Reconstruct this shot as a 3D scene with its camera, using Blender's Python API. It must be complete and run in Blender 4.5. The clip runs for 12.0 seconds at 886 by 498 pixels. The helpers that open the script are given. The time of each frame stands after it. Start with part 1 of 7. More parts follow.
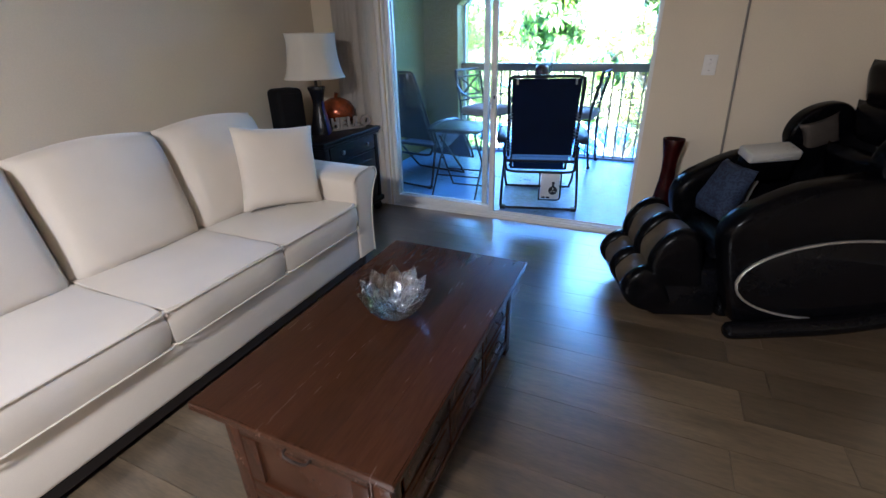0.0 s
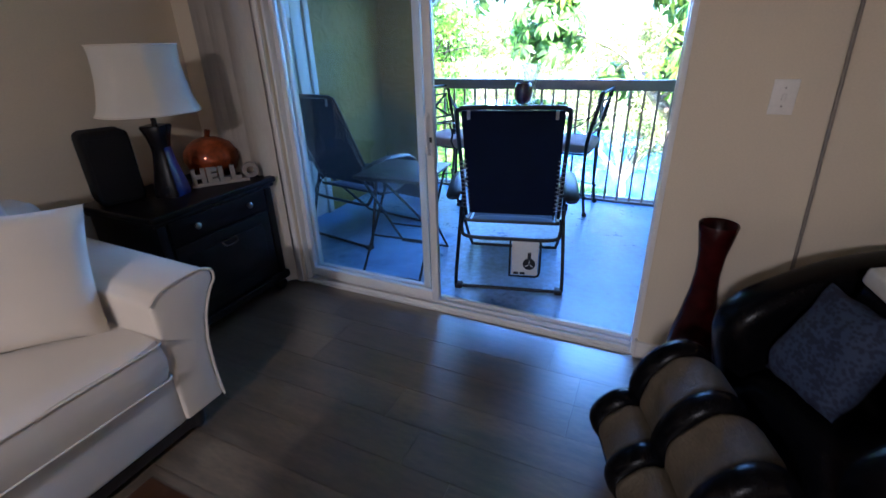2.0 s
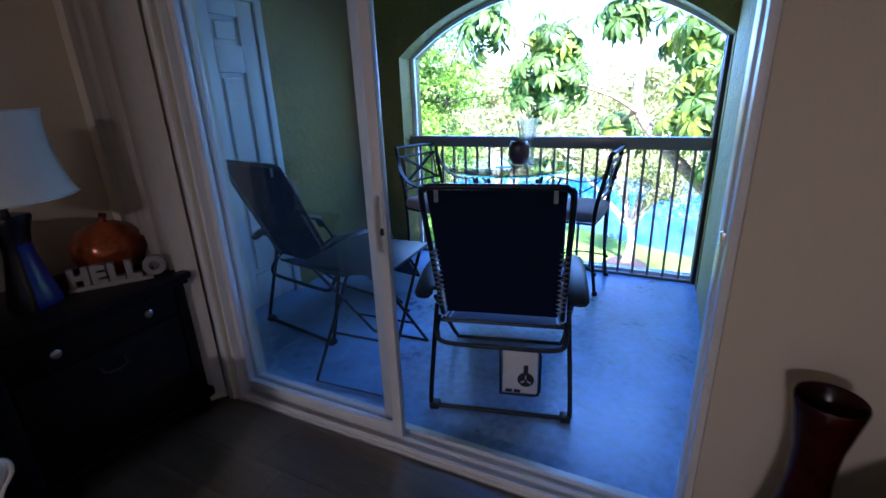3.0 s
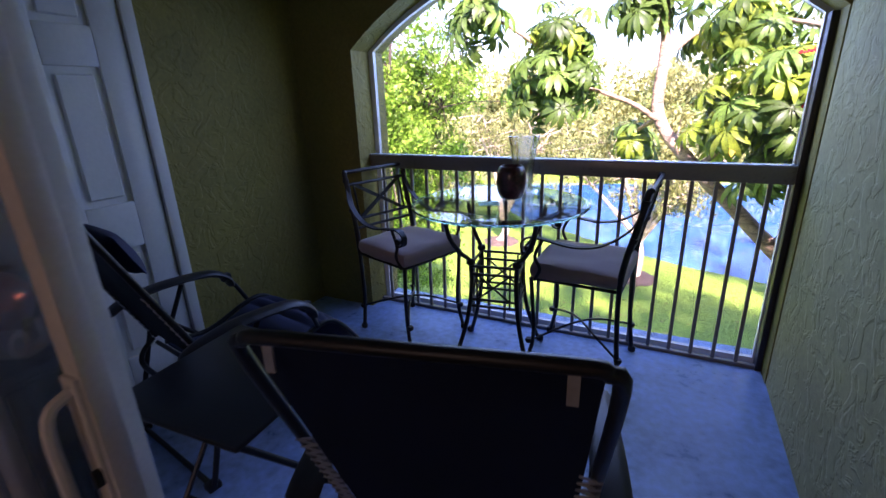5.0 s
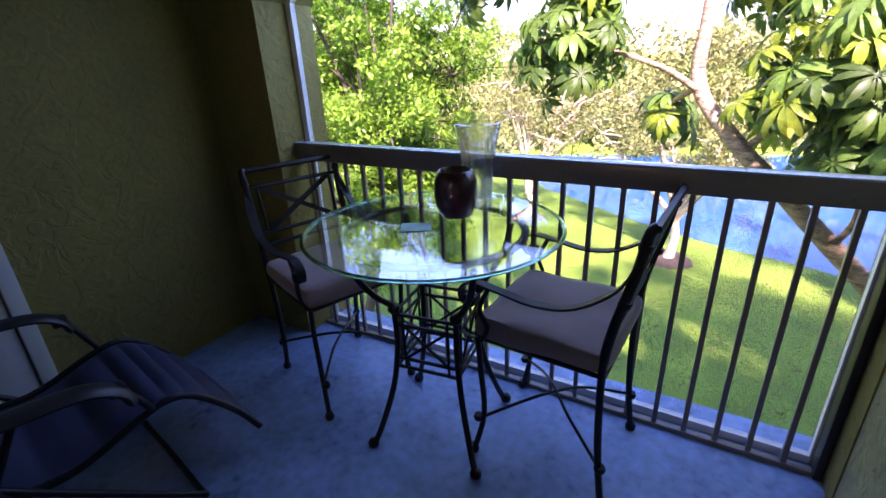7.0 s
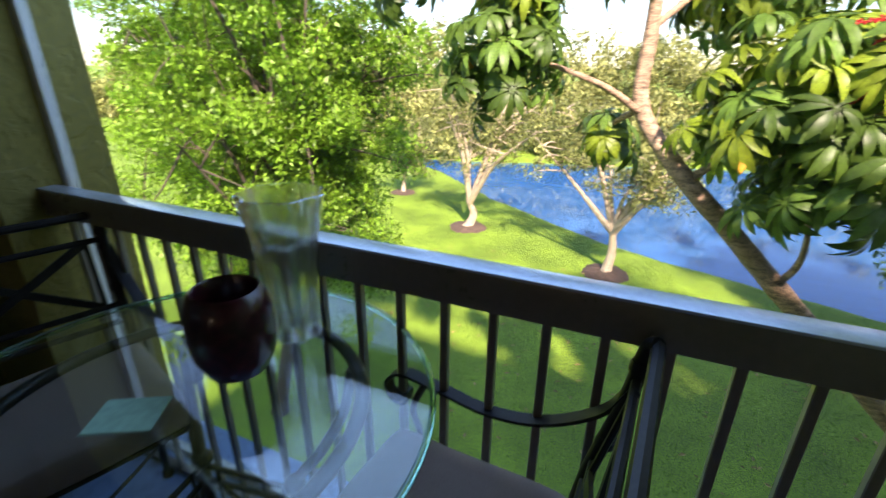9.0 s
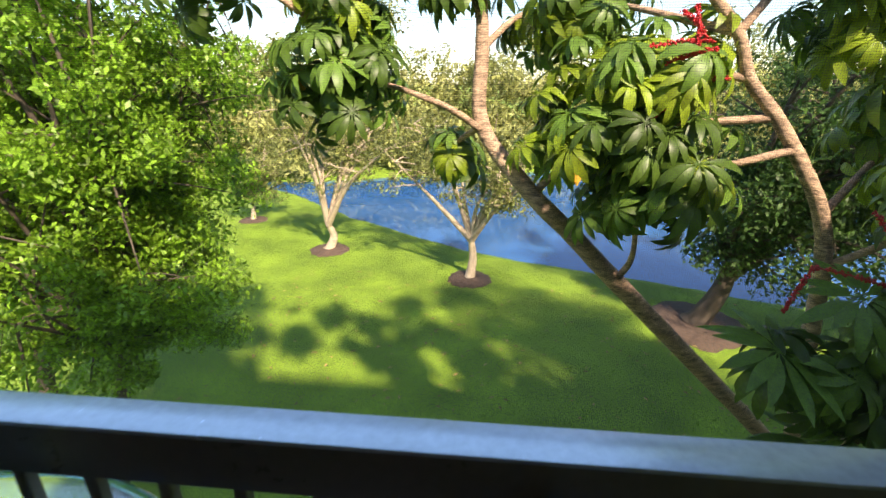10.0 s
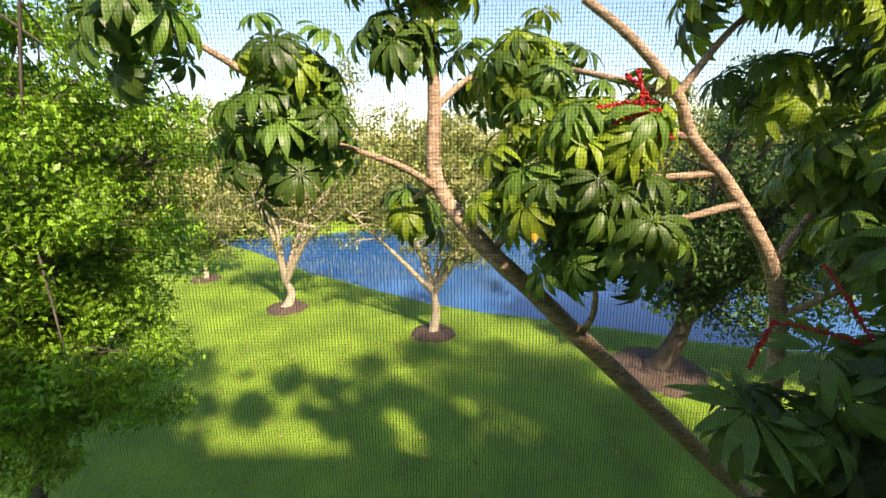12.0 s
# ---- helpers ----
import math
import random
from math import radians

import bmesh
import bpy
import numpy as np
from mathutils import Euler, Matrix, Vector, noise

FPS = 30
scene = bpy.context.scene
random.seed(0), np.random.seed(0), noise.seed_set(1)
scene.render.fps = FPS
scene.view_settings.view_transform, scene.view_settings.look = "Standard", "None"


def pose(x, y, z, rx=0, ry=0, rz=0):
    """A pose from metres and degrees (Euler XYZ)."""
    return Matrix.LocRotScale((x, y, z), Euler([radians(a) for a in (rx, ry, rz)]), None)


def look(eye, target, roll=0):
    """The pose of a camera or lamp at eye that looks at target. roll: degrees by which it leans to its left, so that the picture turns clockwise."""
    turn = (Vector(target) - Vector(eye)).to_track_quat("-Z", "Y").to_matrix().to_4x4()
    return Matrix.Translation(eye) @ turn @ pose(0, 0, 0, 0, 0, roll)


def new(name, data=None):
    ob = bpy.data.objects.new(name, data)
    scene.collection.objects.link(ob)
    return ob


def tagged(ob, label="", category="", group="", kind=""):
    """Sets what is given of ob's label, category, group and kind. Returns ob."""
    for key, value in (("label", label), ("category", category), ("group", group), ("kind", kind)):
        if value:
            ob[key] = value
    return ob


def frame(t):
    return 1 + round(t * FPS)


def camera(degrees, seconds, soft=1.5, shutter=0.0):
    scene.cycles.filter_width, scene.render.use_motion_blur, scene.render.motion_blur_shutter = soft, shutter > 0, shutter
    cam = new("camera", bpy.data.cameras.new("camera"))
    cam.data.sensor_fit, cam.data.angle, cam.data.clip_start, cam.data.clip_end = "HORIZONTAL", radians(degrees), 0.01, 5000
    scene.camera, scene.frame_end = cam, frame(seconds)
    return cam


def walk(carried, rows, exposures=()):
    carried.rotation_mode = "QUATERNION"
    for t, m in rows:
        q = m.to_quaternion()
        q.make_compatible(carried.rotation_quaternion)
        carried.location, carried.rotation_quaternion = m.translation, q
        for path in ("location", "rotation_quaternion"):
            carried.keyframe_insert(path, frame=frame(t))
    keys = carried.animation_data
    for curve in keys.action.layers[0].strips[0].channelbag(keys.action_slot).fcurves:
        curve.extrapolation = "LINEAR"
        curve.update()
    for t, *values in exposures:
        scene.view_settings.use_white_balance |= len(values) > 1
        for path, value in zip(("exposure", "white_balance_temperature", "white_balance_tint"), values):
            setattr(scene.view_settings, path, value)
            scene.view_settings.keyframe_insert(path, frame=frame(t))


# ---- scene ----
cam = camera(88.9, 12.0, soft=1.5, shutter=0.3)
PATH = [
    (0, (0.042, 0.141, 1.382), (-0.709, 1.785, 0.527), -1.3),
    (0.5, (0.039, 0.433, 1.37), (-0.752, 2.044, 0.488), -1.8),
    (1, (-0.006, 0.785, 1.362), (-0.772, 2.408, 0.48), -1.5),
    (1.5, (-0.025, 1.172, 1.36), (-0.779, 2.808, 0.491), -1.1),
    (2, (-0.06, 1.541, 1.383), (-0.84, 3.186, 0.554), -1.6),
    (2.5, (-0.13, 1.897, 1.409), (-0.912, 3.574, 0.652), -1.8),
    (3, (-0.183, 2.25, 1.412), (-1.019, 3.947, 0.762), -2.2),
    (3.5, (-0.256, 2.569, 1.415), (-1.139, 4.259, 0.813), -2.4),
    (3.7, (-0.308, 2.662, 1.412), (-1.183, 4.364, 0.829), -2.1),
    (5.3, (-0.456, 3.464, 1.413), (-1.308, 5.15, 0.756), -2.1),
    (5.5, (-0.474, 3.54, 1.407), (-1.339, 5.214, 0.737), -2.4),
    (6, (-0.482, 3.729, 1.396), (-1.364, 5.377, 0.685), -2.9),
    (6.5, (-0.414, 3.997, 1.39), (-1.334, 5.615, 0.657), -2.8),
    (6.7, (-0.388, 4.108, 1.396), (-1.327, 5.71, 0.654), -2.9),
    (8.3, (-0.484, 4.852, 1.438), (-1.488, 6.388, 0.646), -1.0),
    (8.5, (-0.486, 4.940, 1.432), (-1.472, 6.496, 0.652), -0.8),
    (9, (-0.525, 5.179, 1.431), (-1.272, 6.877, 0.682), 0.5),
    (9.5, (-0.600, 5.385, 1.447), (-0.942, 7.219, 0.729), -0.6),
    (10, (-0.545, 5.534, 1.468), (-0.734, 7.403, 0.780), -0.2),
    (10.5, (-0.524, 5.678, 1.479), (-0.640, 7.575, 0.856), -0.9),
    (11, (-0.522, 5.726, 1.49), (-0.56, 7.647, 0.936), -0.7),
    (11.5, (-0.51, 5.731, 1.474), (-0.535, 7.666, 0.97), -0.5),
    (12, (-0.503, 5.737, 1.507), (-0.532, 7.68, 1.031), -0.6),
]
EXPOSURES = [(0, 4.85, 4400, 14), (1, 5.0, 4400, 16), (1.5, 4.85, 4430, 18), (2.5, 4.0, 4500, 25), (3.7, 3.05, 4700, 35), (5.3, 2.75, 5900, 49), (6.7, 2.6, 5900, 49), (8.3, 2.22, 6200, 29), (9.5, 1.5, 6800, 15), (12, 1.15, 7100, 11)]
walk(cam, [(t, look(eye, target, roll)) for t, eye, target, roll in PATH], EXPOSURES)

# ---- light ----
SUN_AZ, SUN_EL = 149.0, 43.0      # compass degrees from +y towards +x; height
world = bpy.data.worlds.new("sky")
scene.world = world
world.use_nodes = True
wn = world.node_tree.nodes
sky = wn.new("ShaderNodeTexSky")
sky.sky_type, sky.sun_disc = "NISHITA", False
sky.sun_elevation, sky.sun_rotation = radians(SUN_EL), radians(SUN_AZ)
sky.air_density, sky.dust_density, sky.ozone_density = 1.0, 0.4, 2.0
bg = wn["Background"]
bg.inputs["Strength"].default_value = 0.132
world.node_tree.links.new(sky.outputs[0], bg.inputs["Color"])
sun_way = Vector((math.sin(radians(SUN_AZ)) * math.cos(radians(SUN_EL)), math.cos(radians(SUN_AZ)) * math.cos(radians(SUN_EL)), math.sin(radians(SUN_EL))))
sun = new("sun", bpy.data.lights.new("sun", "SUN"))
sun.data.energy, sun.data.angle, sun.data.color = 5.0, radians(2.4), (1.0, 0.86, 0.66)
sun.matrix_world = look(sun_way * 30, (0, 0, 0))
# daylight that enters by the balcony's arch
glow = new("sky_light", bpy.data.lights.new("sky_light", "AREA"))
glow.data.shape, glow.data.size, glow.data.size_y = "RECTANGLE", 2.3, 0.72
glow.data.energy, glow.data.color = 3.35, (0.36, 0.62, 1.0)
glow.matrix_world = look((-1.08, 6.38, 1.82), (-1.08, 2.4, 0.3))
# warm fill for the room from an assumed, unseen lamp behind the walk's start
lamp_light = new("room_fill_light", bpy.data.lights.new("room_fill_light", "AREA"))
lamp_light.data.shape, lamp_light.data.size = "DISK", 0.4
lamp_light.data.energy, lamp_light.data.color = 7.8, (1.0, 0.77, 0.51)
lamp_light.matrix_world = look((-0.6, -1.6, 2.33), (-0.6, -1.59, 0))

# ---- materials ----
def shader(name, color, rough=0.6, metal=0.0, vary=0.15, scale=6.0, fine=60.0, bump=0.1, depth=0.01, spec=0.5, stretch=(1, 1, 1),
           rough_vary=0.1, coat=0.0, sheen=0.0, random_tint=0.0, see_through=0.0, tint2=None, by_island=False, coat_ior=1.5):
    """A surface with variation at two scales, a fine relief and uneven gloss."""
    m = bpy.data.materials.new(name)
    m.use_nodes = True
    nt = m.node_tree
    N, L = nt.nodes, nt.links
    p = N["Principled BSDF"]
    co = N.new("ShaderNodeTexCoord")
    mp = N.new("ShaderNodeMapping")
    mp.inputs["Scale"].default_value = stretch
    L.new(co.outputs["Object"], mp.inputs["Vector"])
    big = N.new("ShaderNodeTexNoise")
    big.inputs["Scale"].default_value, big.inputs["Detail"].default_value = scale, 4
    small = N.new("ShaderNodeTexNoise")
    small.inputs["Scale"].default_value, small.inputs["Detail"].default_value = fine, 6
    for n in (big, small):
        L.new(mp.outputs[0], n.inputs["Vector"])
    add = N.new("ShaderNodeMath")
    add.operation = "MULTIPLY_ADD"
    add.inputs[1].default_value = 0.5
    L.new(small.outputs["Fac"], add.inputs[0])
    half = N.new("ShaderNodeMath")
    half.operation = "MULTIPLY"
    half.inputs[1].default_value = 0.5
    L.new(big.outputs["Fac"], half.inputs[0])
    L.new(half.outputs[0], add.inputs[2])
    ramp = N.new("ShaderNodeValToRGB")
    lo = [max(0, c * (1 - vary * 1.6)) for c in color[:3]]
    hi = [min(1, c * (1 + vary * 1.6)) for c in (tint2 or color)[:3]]
    ramp.color_ramp.elements[0].position, ramp.color_ramp.elements[0].color = 0.3, (*lo, 1)
    ramp.color_ramp.elements[1].position, ramp.color_ramp.elements[1].color = 0.7, (*hi, 1)
    L.new(add.outputs[0], ramp.inputs[0])
    out = ramp.outputs[0]
    if random_tint:
        if by_island:
            src = N.new("ShaderNodeNewGeometry").outputs["Random Per Island"]
        else:
            src = N.new("ShaderNodeObjectInfo").outputs["Random"]
        rg = N.new("ShaderNodeMapRange")
        rg.inputs["To Min"].default_value, rg.inputs["To Max"].default_value = 1 - random_tint, 1 + random_tint
        L.new(src, rg.inputs["Value"])
        hsv = N.new("ShaderNodeHueSaturation")
        L.new(rg.outputs[0], hsv.inputs["Value"])
        L.new(out, hsv.inputs["Color"])
        out = hsv.outputs[0]
    L.new(out, p.inputs["Base Color"])
    mr = N.new("ShaderNodeMapRange")
    mr.inputs["To Min"].default_value, mr.inputs["To Max"].default_value = max(0.02, rough - rough_vary), min(1, rough + rough_vary)
    L.new(add.outputs[0], mr.inputs["Value"])
    L.new(mr.outputs[0], p.inputs["Roughness"])
    p.inputs["Metallic"].default_value = metal
    p.inputs["Specular IOR Level"].default_value = spec
    p.inputs["Coat Weight"].default_value = coat
    p.inputs["Coat Roughness"].default_value = 0.3
    p.inputs["Coat IOR"].default_value = coat_ior
    p.inputs["Sheen Weight"].default_value = sheen
    if bump:
        b = N.new("ShaderNodeBump")
        b.inputs["Strength"].default_value, b.inputs["Distance"].default_value = bump, depth
        L.new(add.outputs[0], b.inputs["Height"])
        L.new(b.outputs[0], p.inputs["Normal"])
    if see_through:
        tr = N.new("ShaderNodeBsdfTranslucent")
        L.new(out, tr.inputs["Color"])
        mix = N.new("ShaderNodeMixShader")
        mix.inputs[0].default_value = see_through
        L.new(p.outputs[0], mix.inputs[1])
        L.new(tr.outputs[0], mix.inputs[2])
        L.new(mix.outputs[0], N["Material Output"].inputs["Surface"])
    return m


def cut_glass(name, solid=0.15):
    """Clear faceted crystal: mostly clear, with strong bright facets."""
    m = bpy.data.materials.new(name)
    m.use_nodes = True
    N, L = m.node_tree.nodes, m.node_tree.links
    tr = N.new("ShaderNodeBsdfTransparent")
    tr.inputs[0].default_value = (0.96, 0.97, 0.98, 1)
    gl = N.new("ShaderNodeBsdfGlossy")
    gl.inputs["Roughness"].default_value = 0.06
    df = N.new("ShaderNodeBsdfGlass")
    df.inputs["Roughness"].default_value = 0.02
    lw = N.new("ShaderNodeLayerWeight")
    mr = N.new("ShaderNodeMapRange")
    mr.inputs["To Min"].default_value, mr.inputs["To Max"].default_value = 0.05, 0.85
    L.new(lw.outputs["Facing"], mr.inputs["Value"])
    mix = N.new("ShaderNodeMixShader")
    L.new(mr.outputs[0], mix.inputs[0])
    L.new(tr.outputs[0], mix.inputs[1])
    L.new(gl.outputs[0], mix.inputs[2])
    mix2 = N.new("ShaderNodeMixShader")
    mix2.inputs[0].default_value = solid
    L.new(mix.outputs[0], mix2.inputs[1])
    L.new(df.outputs[0], mix2.inputs[2])
    L.new(mix2.outputs[0], N["Material Output"].inputs["Surface"])
    return m


def glass(name, color=(1, 1, 1), rough=0.0, ior=1.45, thin=False, shine=0.04, haze=0.0):
    m = bpy.data.materials.new(name)
    m.use_nodes = True
    N, L = m.node_tree.nodes, m.node_tree.links
    if thin:
        tr = N.new("ShaderNodeBsdfTransparent")
        tr.inputs[0].default_value = (*color, 1)
        gl = N.new("ShaderNodeBsdfGlossy")
        gl.inputs["Roughness"].default_value = 0.01
        lw = N.new("ShaderNodeLayerWeight")
        pw = N.new("ShaderNodeMath")
        pw.operation = "POWER"
        pw.inputs[1].default_value = 3.2
        L.new(lw.outputs["Facing"], pw.inputs[0])
        fr = N.new("ShaderNodeMapRange")
        fr.inputs["To Min"].default_value, fr.inputs["To Max"].default_value = shine, 1.0
        L.new(pw.outputs[0], fr.inputs["Value"])
        mix = N.new("ShaderNodeMixShader")
        L.new(fr.outputs[0], mix.inputs[0])
        L.new(tr.outputs[0], mix.inputs[1])
        L.new(gl.outputs[0], mix.inputs[2])
        out = mix.outputs[0]
        if haze:
            # an uneven translucent haze, mixed in to lift what shows through the pane
            film = N.new("ShaderNodeBsdfTranslucent")
            film.inputs["Color"].default_value = (0.8, 0.82, 0.8, 1)
            co = N.new("ShaderNodeTexCoord")
            nz = N.new("ShaderNodeTexNoise")
            nz.inputs["Scale"].default_value, nz.inputs["Detail"].default_value = 2.2, 5
            L.new(co.outputs["Object"], nz.inputs["Vector"])
            am = N.new("ShaderNodeMapRange")
            am.inputs["To Min"].default_value, am.inputs["To Max"].default_value = haze * 0.5, haze * 1.5
            L.new(nz.outputs["Fac"], am.inputs["Value"])
            veil = N.new("ShaderNodeMixShader")
            L.new(am.outputs[0], veil.inputs[0])
            L.new(out, veil.inputs[1])
            L.new(film.outputs[0], veil.inputs[2])
            out = veil.outputs[0]
        L.new(out, N["Material Output"].inputs["Surface"])
    else:
        p = N["Principled BSDF"]
        p.inputs["Base Color"].default_value = (*color, 1)
        p.inputs["Roughness"].default_value, p.inputs["IOR"].default_value = rough, ior
        p.inputs["Transmission Weight"].default_value = 1
    return m


def stucco(name, color):
    """Painted stucco: broad trowelled plates with worm-like ridges between them."""
    m = shader(name, color, rough=0.75, vary=0.14, scale=2.5, fine=45, bump=0.35, depth=0.006)
    N, L = m.node_tree.nodes, m.node_tree.links
    co = N.new("ShaderNodeTexCoord")
    n1 = N.new("ShaderNodeTexNoise")
    n1.inputs["Scale"].default_value, n1.inputs["Detail"].default_value, n1.inputs["Distortion"].default_value = 9, 3, 1.2
    L.new(co.outputs["Object"], n1.inputs["Vector"])
    r = N.new("ShaderNodeValToRGB")
    r.color_ramp.elements[0].position, r.color_ramp.elements[1].position = 0.47, 0.56
    L.new(n1.outputs["Fac"], r.inputs[0])
    b = N.new("ShaderNodeBump")
    b.inputs["Strength"].default_value, b.inputs["Distance"].default_value = 0.5, 0.008
    L.new(r.outputs[0], b.inputs["Height"])
    p = N["Principled BSDF"]
    L.new(p.inputs["Normal"].links[0].from_socket, b.inputs["Normal"])
    L.new(b.outputs[0], p.inputs["Normal"])
    return m


M_WALL = shader("wall_paint", (0.66, 0.585, 0.45), rough=0.7, vary=0.04, scale=1.5, fine=140, bump=0.12, depth=0.003)
M_CEIL = shader("ceiling_paint", (0.72, 0.68, 0.62), rough=0.8, vary=0.04, scale=2, fine=90, bump=0.3, depth=0.005)
M_TRIM = shader("white_trim", (0.75, 0.73, 0.7), rough=0.45, vary=0.04, scale=4, fine=80, bump=0.03)
M_ALU = shader("white_aluminium", (0.72, 0.72, 0.72), rough=0.35, vary=0.05, scale=8, fine=120, bump=0.03)
M_PLANK = shader("vinyl_plank", (0.10, 0.074, 0.043), rough=0.36, coat=1.0, coat_ior=1.95, vary=0.48, scale=3, fine=22, bump=0.12, depth=0.003, stretch=(1.0, 9.0, 1.0), random_tint=0.22)
M_UNDER = shader("plank_joint", (0.02, 0.016, 0.013), rough=0.8)
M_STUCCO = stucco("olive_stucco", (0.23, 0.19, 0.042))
# the same olive paint, lightened for daylight grazing the east wall
M_STUCCO_LIT = stucco("lit_olive_stucco", (0.36, 0.345, 0.17))
M_SLAB = shader("painted_concrete", (0.235, 0.352, 0.61), rough=0.33, rough_vary=0.22, vary=0.25, scale=3.4, fine=26, bump=0.2, depth=0.005)
M_DOOR = shader("door_paint", (0.63, 0.63, 0.61), rough=0.5, vary=0.04, scale=3, fine=60, bump=0.05)
M_RAIL = shader("taupe_rail_paint", (0.19, 0.165, 0.145), rough=0.3, coat=0.5, vary=0.08, scale=6, fine=60, bump=0.05)
M_SCREEN = shader("screen_wire", (0.08, 0.085, 0.09), rough=0.6)
M_GLASS = glass("pane_glass", (0.96, 0.985, 0.985), ior=1.5, thin=True, haze=0.004)
M_BLACK = shader("black_metal", (0.02, 0.019, 0.018), rough=0.45, metal=0.3, vary=0.2, scale=10, fine=120, bump=0.05)
M_CHROME = shader("brushed_steel", (0.6, 0.6, 0.6), rough=0.25, metal=1.0, vary=0.05)


# ---- building helpers ----
def mesh_object(name, bm, material, smooth=None):
    me = bpy.data.meshes.new(name)
    bmesh.ops.recalc_face_normals(bm, faces=bm.faces)
    bm.to_mesh(me)
    bm.free()
    for m in (material if isinstance(material, (list, tuple)) else [material]):
        me.materials.append(m)
    if smooth is not None:
        me.shade_smooth()
        me.set_sharp_from_angle(angle=radians(smooth))
    return new(name, me)


def part(name, bm, material, parent, label="", smooth=35):
    ob = mesh_object(name, bm, material, smooth)
    ob.parent = parent
    if label:
        tagged(ob, label)
    return ob


def piece(name, mesh, parent, at, turn=0.0):
    """One of many alike pieces, on a shared mesh."""
    ob = new(name, mesh)
    ob.parent = parent
    ob.matrix_basis = pose(*at, 0, 0, turn)
    return ob


def thing(name, label, category, at=(0, 0, 0), turn=0.0, group="", kind=""):
    ob = new(name)
    ob.empty_display_size = 0.1
    ob.matrix_basis = pose(*at, 0, 0, turn)
    return tagged(ob, label, category, group, kind)


def structure(name, bm, material, label, category="", smooth=None):
    return tagged(mesh_object(name, bm, material, smooth), label, category or name.split("_")[0], kind="structure")


def bevel(bm, geom_verts, width, segments=2):
    edges = {e for v in geom_verts for e in v.link_edges}
    bmesh.ops.bevel(bm, geom=list(edges), offset=width, segments=segments, profile=0.5, affect="EDGES", clamp_overlap=True)


def box(bm, x0, x1, y0, y1, z0, z1, r=0.0, seg=2):
    b2 = bmesh.new()
    v = bmesh.ops.create_cube(b2, size=1)["verts"]
    bmesh.ops.scale(b2, vec=(x1 - x0, y1 - y0, z1 - z0), verts=v)
    bmesh.ops.translate(b2, vec=((x0 + x1) / 2, (y0 + y1) / 2, (z0 + z1) / 2), verts=v)
    if r:
        bevel(b2, b2.verts, r, seg)
    return merge(bm, b2)


def merge(bm, other, m=None):
    """Adds a bmesh to another, through the pose m, and frees it."""
    vs = []
    for v in other.verts:
        vs.append(bm.verts.new(m @ v.co if m else v.co))
    other.verts.index_update()
    for f in other.faces:
        try:
            nf = bm.faces.new([vs[v.index] for v in f.verts])
            nf.material_index = f.material_index
        except ValueError:
            pass
    other.free()
    return vs


def tube(bm, points, radius, sides=8, closed=False, flat=1.0, caps=True):
    """A round (or flattened) bar along a line of points; radius may be a list."""
    pts = [Vector(p) for p in points]
    n = len(pts)
    rad = radius if isinstance(radius, (list, tuple)) else [radius] * n
    rings = []
    up = None
    for i, p in enumerate(pts):
        a = pts[(i - 1) % n] if (closed or i) else p
        b = pts[(i + 1) % n] if (closed or i < n - 1) else p
        d = (b - a).normalized() if (b - a).length > 1e-9 else Vector((0, 0, 1))
        if up is None:
            up = Vector((0, 0, 1)) if abs(d.z) < 0.9 else Vector((1, 0, 0))
        s = d.cross(up)
        if s.length < 1e-6:
            s = d.cross(Vector((0, 1, 0)))
        s.normalize()
        up = s.cross(d).normalized()
        rings.append([bm.verts.new(p + (s * math.cos(k * 2 * math.pi / sides) + up * math.sin(k * 2 * math.pi / sides) * flat) * rad[i]) for k in range(sides)])
    for i in range(n if closed else n - 1):
        r0, r1 = rings[i], rings[(i + 1) % n]
        for k in range(sides):
            bm.faces.new((r0[k], r0[(k + 1) % sides], r1[(k + 1) % sides], r1[k]))
    if caps and not closed:
        bm.faces.new(rings[0][::-1])
        bm.faces.new(rings[-1])


def smooth_line(points, steps=6):
    """Catmull-Rom through the points."""
    p = [Vector(q) for q in points]
    p = [p[0] * 2 - p[1]] + p + [p[-1] * 2 - p[-2]]
    out = []
    for i in range(1, len(p) - 2):
        for k in range(steps):
            t = k / steps
            out.append(0.5 * ((2 * p[i]) + (p[i + 1] - p[i - 1]) * t + (2 * p[i - 1] - 5 * p[i] + 4 * p[i + 1] - p[i + 2]) * t * t
                              + (3 * p[i] - p[i - 1] - 3 * p[i + 1] + p[i + 2]) * t ** 3))
    out.append(p[-2])
    return out


def lathe(bm, profile, sides=32, at=(0, 0, 0), cap=True, wobble=None):
    """Turns a line of (radius, height) round the upright axis."""
    rings = []
    for r, z in profile:
        rings.append([bm.verts.new((at[0] + r * (wobble(k / sides) if wobble else 1) * math.cos(2 * math.pi * k / sides), at[1] + r * (wobble(k / sides) if wobble else 1) * math.sin(2 * math.pi * k / sides), at[2] + z)) for k in range(sides)])
    for a, b in zip(rings, rings[1:]):
        for k in range(sides):
            bm.faces.new((a[k], a[(k + 1) % sides], b[(k + 1) % sides], b[k]))
    if cap:
        bm.faces.new(rings[0][::-1])
        bm.faces.new(rings[-1])


